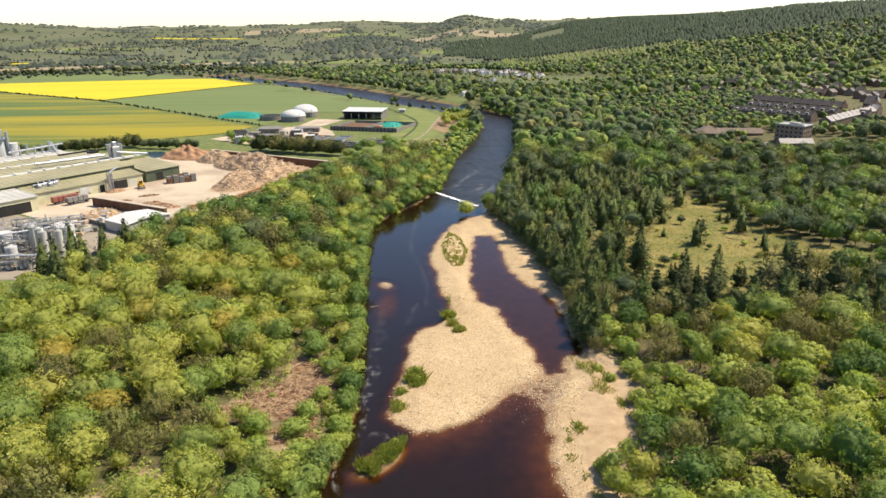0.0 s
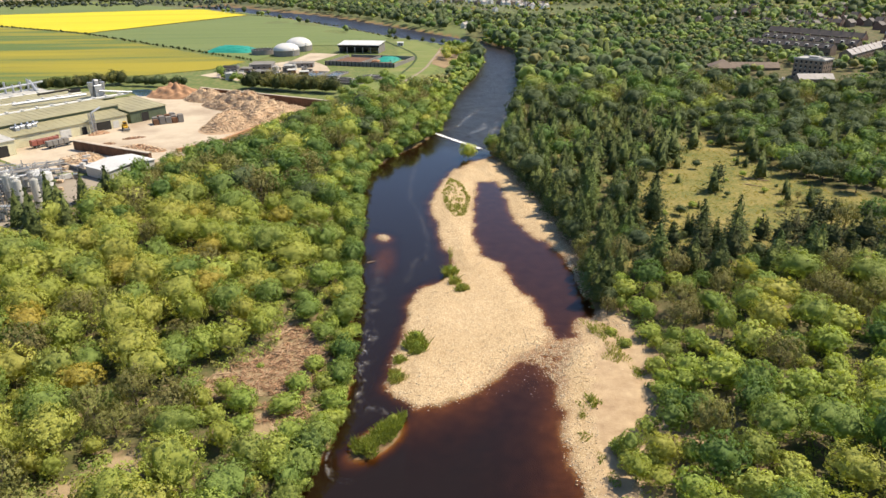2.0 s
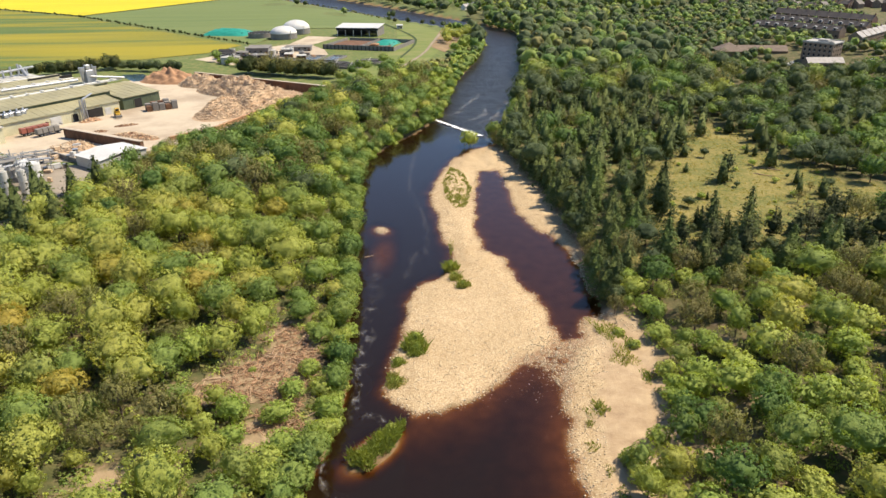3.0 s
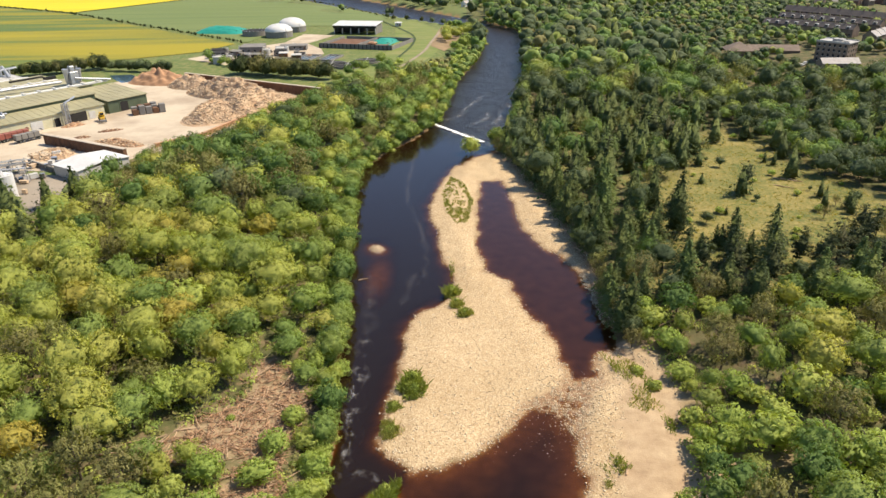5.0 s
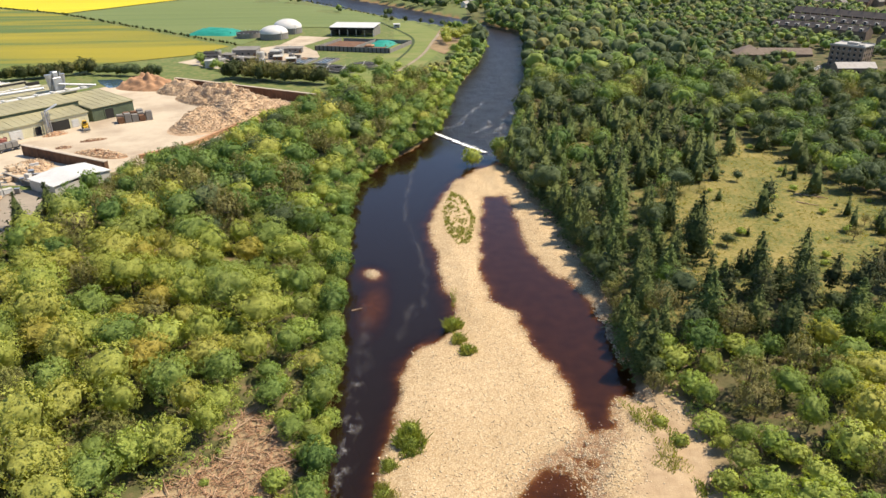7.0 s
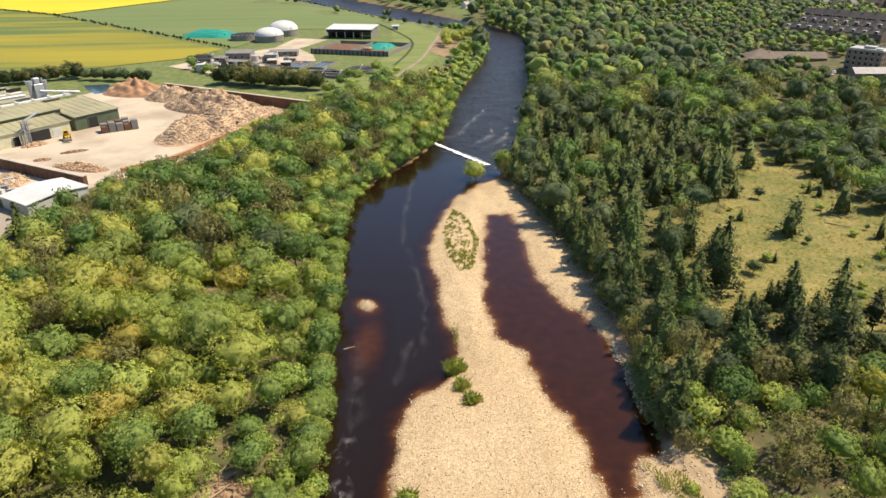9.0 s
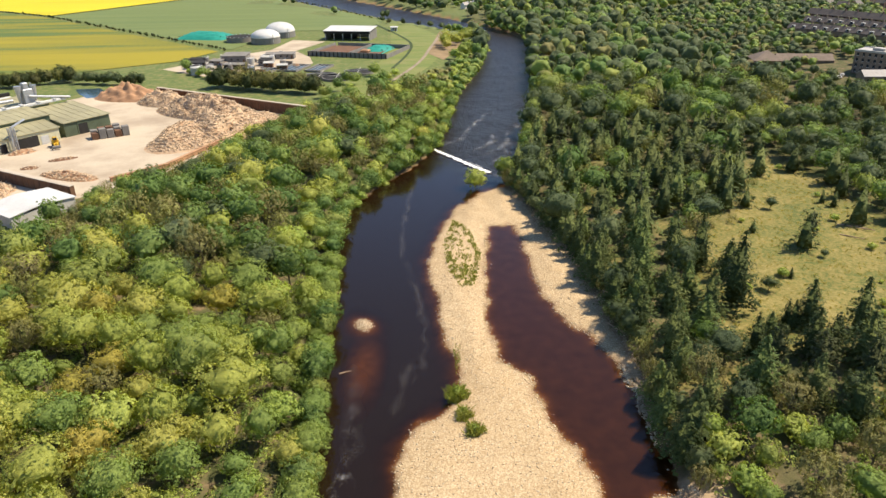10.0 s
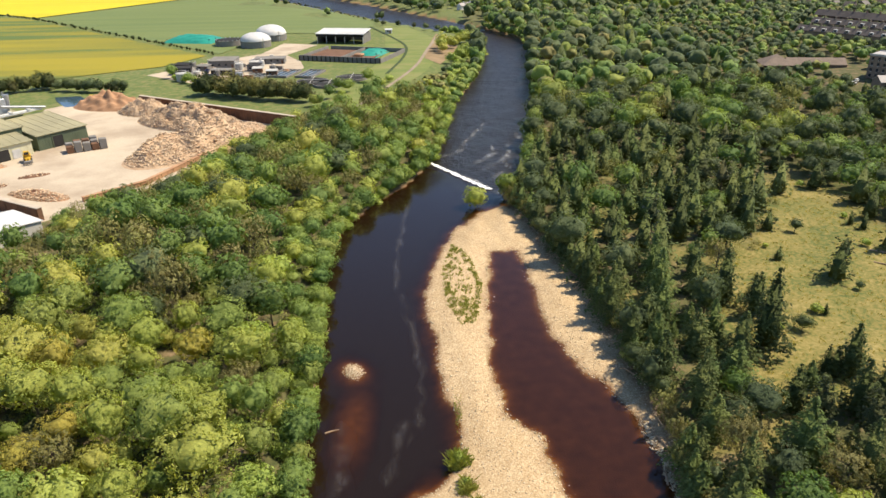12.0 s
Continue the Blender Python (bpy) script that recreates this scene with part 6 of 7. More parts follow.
def round_bed(x, y, r):
    e = thing("round_filter_bed", x, y, Y, 0, "round stone filter bed with dark surface", "filter bed", "filter beds")
    part("wall", tubes(((0, 0, 0), (0, 0, 1.2), r, r), sides=30), GREY, e)
    part("media", tubes(((0, 0, 1.21), (0, 0, 1.26), r - 0.5, r - 0.5), sides=30), SHADE, e)
    part("sparge_arm", tubes(((-r, 0, 1.7), (r, 0, 1.7), 0.15, 0.15), ((0, -r, 1.7), (0, r, 1.7), 0.15, 0.15), ((0, 0, 1.2), (0, 0, 2.2), 0.4, 0.4)), ROOF_PALE, e)


for x, y in ((-62, 463), (-52, 478), (-72, 470)):
    round_bed(x, y, 8.5)


def car(x, y, z, rz, material, label):
    e = thing("car", x, y, z, rz, label, "car", "parked cars")
    part("body", boxes((-2.1, 2.1, -0.85, 0.85, 0.35, 0.95), bevel=0.15), material, e)
    c = part("cabin", boxes((-1.3, 0.9, -0.75, 0.75, 0.95, 1.5), bevel=0.2), material, e)
    part("window", boxes((-1.1, 0.7, -0.78, -0.753, 1.05, 1.35), (-1.1, 0.7, 0.753, 0.78, 1.05, 1.35)), GLASS, c)
    vehicle_wheels(e, (-1.3, 1.3), 0.75, 0.32, 0.2)
    return e


for x, y, a, m_, c_ in ((-151, 515, 10, WHITE, "white"), (-147, 516, 10, SHADE, "dark"), (-120, 540, 40, WHITE, "white"), (-112, 552, 70, ROOF_PALE, "pale grey")):
    car(x, y, Y + 0.09, a, m_, c_ + " car parked on the works apron")


# ---- hedges and far woods as stuff ----
def stand(name, spots, level, label, category="hedge"):
    P = np.array([[s[1], s[2]] for s in spots])
    z = land(P)[0]
    for kind in sorted({s[0] for s in spots}):
        items = [(kind, s[1], s[2], zz, s[3]) for s, zz in zip(spots, z) if s[0] == kind]
        merged(name, items, level, KINDS[kind]["mat"], label, category)


stand("hedgerow", [h for h in HEDGE_SPOTS if h[3] < 0.55], 2, "low clipped hedge along a field edge")
stand("tree_line", [h for h in HEDGE_SPOTS if h[3] >= 0.55], 1, "leafy hedgerow and tree line between fields")

P = jitter(-170, 170, -200, 84, 8.2, 81)
sr = signed(P, CORRIDOR)
P = P[(sr > 4) & ~((P[:, 0] > 0) & (sr < 9))]
stand("south_wood", [(("broad", "deep", "shade", "fresh")[k % 4], x, y, 0.8 + 0.4 * ((k * 7) % 5) / 5) for k, (x, y) in enumerate(P)], 2, "leafy woodland along both banks downstream", "woodland")

# conifer plantation on the eastern hill, and woods on the far ridges
def cone_wood(name, P, lo, hi, material, label, seed, slim=0.3, sides=5):
    r = np.random.default_rng(seed)
    z = land(P)[0]
    n = len(P)
    a = np.arange(sides) * 6.283 / sides
    ring = np.stack([np.cos(a), np.sin(a)], 1)
    h = r.uniform(lo, hi, n)
    w = h * slim * r.uniform(0.8, 1.25, n)
    V = np.zeros((n, sides + 1, 3))
    V[:, :sides, :2] = P[:, None, :] + ring[None] * w[:, None, None] * r.uniform(0.75, 1.2, (n, sides, 1))
    V[:, :sides, 2] = (z + h * 0.12)[:, None] + r.uniform(0, 0.15, (n, sides)) * h[:, None]
    V[:, sides, :2] = P + r.normal(0, 0.4, (n, 2))
    V[:, sides, 2] = z + h
    base = (np.arange(n) * (sides + 1))[:, None]
    T = np.concatenate([np.stack([base[:, 0] + i, base[:, 0] + (i + 1) % sides, base[:, 0] + sides], 1) for i in range(sides)])
    me = mesh_np(name, V.reshape(-1, 3), None, T, np.repeat(r.uniform(0, 1, n), sides + 1), material)
    tagged(new(name, me), label, "woodland", kind="stuff")


P = jitter(-200, 1500, 1000, 3300, 10, 61)
r_, az_ = np.hypot(P[:, 0], P[:, 1]), np.degrees(np.arctan2(P[:, 0], P[:, 1]))
edge = np.interp(az_, [-1, 4, 9, 13, 17, 21, 25, 31, 40], [1900, 1580, 1560, 1500, 1420, 1330, 1240, 1150, 1050])
cap = np.interp(az_, [-1, 4, 9, 13, 17, 21, 25, 31, 40], [2300, 2500, 2700, 2600, 2300, 2100, 2000, 1850, 1700])
keep = (az_ > -0.5) & (az_ < 35) & (r_ > edge + 90 * wave(P, 260, 62)) & (r_ < cap) & ~((np.abs(az_ - 7.5) < 1.3) & (np.abs(r_ - 2300) < 160))
cone_wood("hill_plantation", P[keep], 8, 12.5, LEAF_SPRUCE, "dark conifer plantation over the valley hillside", 5, 0.42)

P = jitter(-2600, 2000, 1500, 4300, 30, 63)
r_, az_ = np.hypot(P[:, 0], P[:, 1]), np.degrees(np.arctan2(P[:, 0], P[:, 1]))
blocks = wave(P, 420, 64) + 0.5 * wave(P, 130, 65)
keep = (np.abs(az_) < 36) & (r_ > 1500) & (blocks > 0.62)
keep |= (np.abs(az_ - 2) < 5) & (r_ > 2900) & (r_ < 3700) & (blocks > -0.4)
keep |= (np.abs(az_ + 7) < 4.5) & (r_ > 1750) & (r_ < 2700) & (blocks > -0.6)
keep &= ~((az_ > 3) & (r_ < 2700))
# ridge trees carry haze in their leaf colour
cone_wood("ridge_woods", P[keep], 7, 13, LEAF_FAR_HAZE, "dark woods scattered over the distant ridges", 6, 0.95, 6)

# light green larch slope below the plantation
P = jitter(100, 1100, 900, 1700, 12, 66)
r_, az_ = np.hypot(P[:, 0], P[:, 1]), np.degrees(np.arctan2(P[:, 0], P[:, 1]))
edge = np.interp(az_, [4, 9, 13, 17, 21, 25, 31], [1560, 1540, 1480, 1400, 1310, 1220, 1130])
keep = (az_ > 4) & (az_ < 30) & (r_ < edge) & (r_ > edge - 330)
cone_wood("larch_slope", P[keep], 6, 10, LEAF_LARCH, "light green young larch on the lower hill", 7, 0.42)

# field patterns on the far plain and hills
TAN = crop("stubble", [(0.3, (0.24, 0.19, 0.11)), (0.6, (0.30, 0.25, 0.15))], 20, 20)
rf = np.random.default_rng(12)
for k, (az, r, w, d, mtl, what) in enumerate((
        (-29, 1700, 260, 120, TAN, "stubble"), (-22, 1850, 300, 110, WHEAT, "green crop"), (-16, 1700, 260, 100, TAN, "stubble"), (-10, 1650, 240, 140, GRASS, "pasture"), (-5, 1720, 220, 160, GRASS, "pasture"),
        (-1.5, 2050, 200, 160, GRASS, "pasture"), (-26, 2600, 420, 160, GRASS, "pasture"), (-19, 3000, 330, 70, RAPE, "oilseed"), (-12, 3300, 420, 200, TAN, "stubble"), (-7, 3000, 300, 160, GRASS, "pasture"),
        (0, 2700, 320, 150, TAN, "stubble"), (3.5, 2600, 260, 120, TAN, "stubble"), (-32, 2000, 120, 60, RAPE, "oilseed"), (28, 930, 120, 60, GRASS, "pasture"), (31, 1010, 140, 60, GRASS, "pasture"), (26.5, 1050, 90, 40, GRASS, "pasture"),
        (19, 815, 40, 26, GRASS, "pasture"), (-3.2, 1480, 170, 90, GRASS, "pasture"), (-14, 1400, 220, 80, WHEAT, "green crop"), (-24, 1480, 280, 90, GRASS, "pasture"))):
    a = radians(az)
    cx, cy = r * math.sin(a), r * math.cos(a)
    ux, uy = math.cos(a), -math.sin(a)
    sk = rf.uniform(-0.3, 0.3, 4)
    poly = [(cx + ux * w * sx + uy * -d * (sy + s * 0.4), cy + uy * w * sx + ux * d * (sy + s * 0.4)) for (sx, sy), s in zip(((-0.5, -0.5), (0.5, -0.5), (0.5, 0.5), (-0.5, 0.5)), sk)]
    polygon_sheet("far_field", poly, mtl, 0.9, 60, "distant " + what + " field bounded by hedges", "field")

spots = []
for k in range(46):
    a, r = radians(rf.uniform(-33, -1)), rf.uniform(1250, 3000)
    x, y = r * math.sin(a), r * math.cos(a)
    t = rf.uniform(-0.5, 0.5) + (1.57 if rf.uniform() < 0.25 else 0)
    L = rf.uniform(80, 300)
    for s in np.arange(-L / 2, L / 2, 12):
        spots.append(("far", x + math.cos(t) * s, y + math.sin(t) * s, rf.uniform(0.6, 1.3)))
for k in range(1100):
    a, r = radians(rf.uniform(-34, 6)), rf.uniform(1300, 3400)
    spots.append(("far", r * math.sin(a), r * math.cos(a), rf.uniform(0.6, 1.2)))
spots = [s for s in spots if not (-640 < s[1] < -250 and 760 < s[2] < 1200)]
stand("far_hedgerow", spots, 3, "dark haze-toned hedgerows and trees across the far plain")
line = [("hedge", x, 1250 + 0.48 * (x + 800) + rf.normal(0, 7), rf.uniform(1.0, 1.7)) for x in np.arange(-860, -480, 2.2) if not -640 < x < -628]
line += [("hedge", x, 1330 + 0.2 * (x + 480) + rf.normal(0, 6), rf.uniform(0.9, 1.5)) for x in np.arange(-470, -330, 3.0)]
stand("plantation_belt", line, 3, "dark tree belt along the far side of the fields")


# ---- town ----
SLATE = surface("slate_roof", (0.10, 0.082, 0.068), 0.25, 0.4, 5, 0.6, relief=0.03)
SLATE_PALE = surface("worn_slate", (0.34, 0.31, 0.28), 0.25, 0.4, 5, 0.6, relief=0.03)
STONE = surface("brown_stone_wall", (0.24, 0.18, 0.13), 0.25, 0.5, 5, 0.9)
BRICK = surface("red_brick_wall", (0.2, 0.12, 0.09), 0.25, 0.5, 5, 0.9)
RENDER = surface("white_rendered_wall", (0.7, 0.68, 0.63), 0.12, 0.4, 5, 0.8)


def gable_roof(w, d, h, rise, over=0.4, thick=0.2):
    bm = bmesh.new()
    for s in (-1, 1):
        a = [bm.verts.new(c) for c in ((-w / 2, s * (d / 2 + over), h - over * rise / (d / 2)), (w / 2, s * (d / 2 + over), h - over * rise / (d / 2)), (w / 2, 0, h + rise), (-w / 2, 0, h + rise))]
        b = [bm.verts.new((v.co.x, v.co.y, v.co.z + thick)) for v in a]
        bm.faces.new(b if s > 0 else b)
        bm.faces.new(a[::-1])
        for i in range(4):
            bm.faces.new([a[i], a[(i + 1) % 4], b[(i + 1) % 4], b[i]])
    bmesh.ops.recalc_face_normals(bm, faces=bm.faces)
    return bm


def gable_walls(w, d, h, rise):
    bm = bmesh.new()
    box(bm, -w / 2, w / 2, -d / 2, d / 2, 0, h)
    for x in (-w / 2 + 0.002, w / 2 - 0.002):
        bm.faces.new([bm.verts.new(c) for c in ((x, -d / 2, h), (x, d / 2, h), (x, 0, h + rise))])
    return bm


def house(w, d, h, rise, wall_m, roof_m, label, group, dormer=False, windows=2):
    """A house with its roof, chimney, windows and door, built at the origin."""
    e = thing("house", 0, 0, 0, 0, label, "house", group)
    part("wall", gable_walls(w, d, h, rise), wall_m, e)
    roof = part("roof", gable_roof(w + 0.05, d, h, rise), roof_m, e)
    c = part("chimney", boxes((w / 2 - 0.9, w / 2 - 0.1, -0.4, 0.4, h + rise - 0.6, h + rise + 1.4)), wall_m, roof)
    for s in (-1, 1):
        for fl in range(max(1, int(h / 2.7))):
            for k in range(windows):
                x = -w / 2 + (k + 0.5) * w / windows
                z = 0.9 + fl * 2.7
                y0, y1 = sorted((s * (d / 2 + 0.003), s * (d / 2 + 0.07)))
                wd = part("window", boxes((x - 0.5, x + 0.5, y0, y1, z, z + 1.3)), GLASS, e)
                part("sill", boxes((x - 0.6, x + 0.6, y0, y1 + 0.05, z - 0.12, z)), WHITE, wd)
    part("door", boxes((-0.45, 0.45, -d / 2 - 0.07, -d / 2 - 0.003, 0, 2.05)), TIMBER, e)
    if dormer:
        dm = part("dormer", boxes((-1.1, 1.1, -d / 2 + 0.5, -d / 2 + 2.2, h + 0.2, h + 1.7)), WHITE, e, "white dormer")
        part("dormer_window", boxes((-0.8, 0.8, -d / 2 + 0.44, -d / 2 + 0.497, h + 0.6, h + 1.5)), GLASS, dm)
    return e


def far_house(w, d, h, rise, wall_m, roof_m, label, group):
    e = thing("house", 0, 0, 0, 0, label, "house", group)
    part("wall", gable_walls(w, d, h, rise), wall_m, e)
    roof = part("roof", gable_roof(w, d, h, rise), roof_m, e)
    part("chimney", boxes((w / 2 - 0.9, w / 2 - 0.1, -0.4, 0.4, h + rise - 0.5, h + rise + 1.2)), wall_m, roof)
    return e


def put(ob, x, y, rz, z=None):
    zz = ground_z(x, y) if z is None else z
    return copy_thing(ob, pose(x, y, zz - 0.1, 0, 0, rz))


def terrace(a, b, n, proto, level):
    a, b = Vector(a), Vector(b)
    rz = math.degrees(math.atan2(b.y - a.y, b.x - a.x))
    for i in range(n):
        p = a.lerp(b, (i + 0.5) / n)
        put(proto, p.x, p.y, rz, level(p))


T1 = house(7.4, 7.6, 4.9, 2.7, STONE, SLATE, "stone terraced house with dark slate roof", "terraced houses", True)
T2 = house(7.4, 7.6, 4.9, 2.7, STONE, SLATE_PALE, "stone terraced house with pale worn slate roof", "terraced houses")
T3 = house(8.5, 8, 5.4, 3.2, BRICK, SLATE, "red brick house with dark slate roof", "town houses")
T4 = house(8.5, 8, 5.4, 3.2, RENDER, SLATE, "white rendered house with dark slate roof", "town houses")
for a, b, n, pr in (((219, 547), (254, 495), 9, T1), ((240, 572), (280, 512), 10, T1), ((249, 470), (308, 521), 10, T2), ((258, 605), (300, 542), 9, T3)):
    lv = max(ground_z(*a), ground_z(*b))
    terrace(a, b, n, pr, lambda p: ground_z(p.x, p.y))
rt2 = np.random.default_rng(21)
F1 = far_house(8, 7, 4.2, 2.6, BRICK, SLATE, "red brick house with dark roof in the town", "far town houses")
F2 = far_house(8, 7, 4.2, 2.6, STONE, SLATE, "brown stone house with dark roof in the town", "far town houses")
F3 = far_house(6.5, 6, 3.8, 2.3, RENDER, SLATE_PALE, "white house with grey roof in the far village", "far town houses")
for cx, cy, w, d, n, kinds in ((330, 690, 90, 60, 16, (F1, F2, F2)), (300, 800, 90, 70, 18, (F2, F2, F1, T3)), (400, 760, 90, 90, 18, (F1, F1, F2)), (390, 650, 60, 60, 10, (F1, F2)), (245, 715, 40, 30, 6, (F2,)), (480, 900, 100, 60, 12, (F1, F2)),
                               (20, 1215, 80, 40, 16, (F3, F3, F2)), (75, 1160, 70, 60, 20, (F3, F3, F2)), (120, 1075, 50, 60, 14, (F3, F2, F3)), (20, 985, 50, 24, 8, (F2, F3)), (20, 805, 20, 10, 3, (F3,)), (-700, 2300, 500, 120, 26, (F2, F3)), (-1150, 2200, 400, 100, 16, (F2, F3))):
    for k in range(n):
        x, y = cx + rt2.uniform(-w, w) / 2, cy + rt2.uniform(-d, d) / 2
        put(kinds[k % len(kinds)], x, y, (30, -56, 34, -60)[k % 4] + rt2.normal(0, 5))
for proto, at in ((T1, (292, 500)), (T2, (316, 530)), (T3, (330, 560)), (T4, (345, 585)), (F1, (370, 720)), (F2, (350, 740)), (F3, (60, 1010))):
    proto.matrix_basis = pose(*at, ground_z(*at) - 0.1, 0, 0, -56)

# brown apartment block with a pale flat roof, and its low wing
FLATROOF = surface("weathered_flat_roof", (0.42, 0.4, 0.36), 0.25, 0.3, 3, 0.7)
gz = ground_z(211, 432) - 0.2
blk = thing("apartment_block", 211, 432, gz, -48, "brown stone four-storey block with a pale flat roof", "building")
part("wall", boxes((-11, 11, -8, 8, 0, 12.6)), STONE, blk)
part("roof", boxes((-11.4, 11.4, -8.4, 8.4, 12.602, 13.1)), FLATROOF, blk, "pale flat roof")
part("parapet", boxes((-11.4, 11.4, -8.4, -8, 13.1, 13.7), (-11.4, 11.4, 8, 8.4, 13.1, 13.7), (-3, 4, -2, 3, 13.1, 14.5), (6, 9, -6, -3, 13.1, 14.2)), FLATROOF, blk)
blk.scale = (0.76, 0.8, 0.84)
for s, L in ((-1, 11), (1, 11)):
    for fl in range(4):
        for k in range(6):
            x, z = -9 + k * 3.6, 1.0 + fl * 3.1
            y0, y1 = sorted((s * 8.003, s * 8.08))
            w_ = part("window", boxes((x - 0.7, x + 0.7, y0, y1, z, z + 1.6)), GLASS, blk)
            part("sill", boxes((x - 0.8, x + 0.8, y0, y1 + 0.05, z - 0.15, z)), WHITE, w_)
for s in (-1, 1):
    for fl in range(4):
        for k in range(4):
            y, z = -6 + k * 4, 1.0 + fl * 3.1
            x0, x1 = sorted((s * 11.003, s * 11.08))
            part("window", boxes((x0, x1, y - 0.7, y + 0.7, z, z + 1.6)), GLASS, blk)
wg = thing("low_wing", 203, 412, ground_z(203, 412) - 0.2, -3, "low stone wing with a pale pitched roof", "building")
part("wall", gable_walls(19, 8, 4.2, 2.2), STONE, wg)
part("roof", gable_roof(19.4, 8, 4.2, 2.2), SLATE_PALE, wg)
for k in range(5):
    part("window", boxes((-7.8 + k * 3.8, -6.4 + k * 3.8, -4.07, -4.003, 1.2, 2.8)), GLASS, wg)
bg = thing("bungalow_hall", 181, 466, ground_z(181, 466) - 0.2, -8, "low hall with brown hipped and pitched roofs", "building")
ROOFBROWN = surface("brown_tile_roof", (0.2, 0.15, 0.11), 0.2, 0.4, 5, 0.8, relief=0.03)
part("wall", boxes((-5, 24, -5, 5, 0, 2.8), (-14, -5.004, -7, 7, 0, 2.8)), STONE, bg)
part("long_roof", gable_roof(29, 10, 2.8, 2.6), ROOFBROWN, bg).location.x = 9.5
bm = bmesh.new()
bmesh.ops.create_cone(bm, cap_ends=True, segments=4, radius1=11.5, radius2=0.3, depth=4.4, matrix=Matrix.Translation((-9.5, 0, 5.0)) @ Matrix.Rotation(radians(45), 4, "Z"))
part("hipped_roof", bm, ROOFBROWN, bg)
for i, (x, y) in enumerate(((190, 425), (194, 429), (224, 410), (228, 414), (232, 418), (236, 424), (229, 402))):
    car(x, y, ground_z(x, y) + 0.02, 20 + 31 * i, (WHITE, ROOF_PALE, SHADE, BLUE)[i % 4], ("white", "pale", "dark", "navy blue")[i % 4] + " car parked beside the brown block")


# ---- river: weir, foam, plants and stones ----
def foam_material():
    m, nt, p = mat("white_foam", 0.7)
    n = noise_out(nt, coords(nt), 2.2, 5)
    p.inputs["Base Color"].default_value = (0.8, 0.8, 0.78, 1)
    t = nt.nodes.new("ShaderNodeBsdfTransparent")
    mx = nt.nodes.new("ShaderNodeMixShader")
    nt.links.new(ramp(nt, n, [(0.47, (0, 0, 0)), (0.66, (0.9, 0.9, 0.9))]), mx.inputs[0])
    nt.links.new(t.outputs[0], mx.inputs[1])
    nt.links.new(p.outputs[0], mx.inputs[2])
    nt.links.new(mx.outputs[0], nt.nodes["Material Output"].inputs["Surface"])
    return m


FOAM = foam_material()
FOAM_SOLID = surface("dense_foam", (0.82, 0.82, 0.8), 0.1, 1.2, 6, 0.7, relief=0.1)
WETSTONE = surface("wet_stone", (0.10, 0.08, 0.06), 0.3, 0.8, 5, 0.35)
a, b = Vector((-7.5, 342, 0)), Vector((13.5, 311, 0))
L = (b - a).length
weir = thing("weir", a.x, a.y, 0, math.degrees(math.atan2(b.y - a.y, b.x - a.x)), "low stone weir with white water breaking over it", "weir")
part("sill_stones", boxes(*[(k * 1.2, k * 1.2 + 1.1, -0.5 + 0.2 * math.sin(k * 2.1), 0.5 + 0.2 * math.sin(k * 1.3), -1.2, 0.10 + 0.06 * math.sin(k * 3.3)) for k in range(int(L / 1.2))], bevel=0.12), WETSTONE, weir)
rw = np.random.default_rng(17)


def foam_band(name, pts, width, ragged, material, parent, z=0.05):
    """A ragged streak of foam along a line."""
    bm = bmesh.new()
    last = None
    P = [Vector((x, y, z)) for x, y in pts]
    for i in range(len(P) - 1):
        n = max(2, int((P[i + 1] - P[i]).length / 0.5))
        for k in range(n):
            c = P[i].lerp(P[i + 1], k / n)
            d = (P[i + 1] - P[i]).normalized()
            s = Vector((-d.y, d.x, 0))
            w0, w1 = width * (0.5 + rw.uniform(0, ragged)), width * (0.5 + rw.uniform(0, ragged))
            row = [bm.verts.new(c + s * w0), bm.verts.new(c + Vector((0, 0, 0.04 + rw.uniform(0, 0.08)))), bm.verts.new(c - s * w1)]
            if last:
                bm.faces.new([last[0], last[1], row[1], row[0]])
                bm.faces.new([last[1], last[2], row[2], row[1]])
            last = row
    return part(name, bm, material, parent)


foam_band("white_water", [(0.5, -0.3), (L * 0.4, -0.5), (L * 0.75, -0.4), (L, -0.2)], 0.7, 1.5, FOAM_SOLID, weir, 0.16)
foam_band("white_water", [(L * 0.55, 0.3), (L * 0.72, 0.6), (L * 0.92, 0.2)], 0.8, 1.6, FOAM, weir, 0.12)
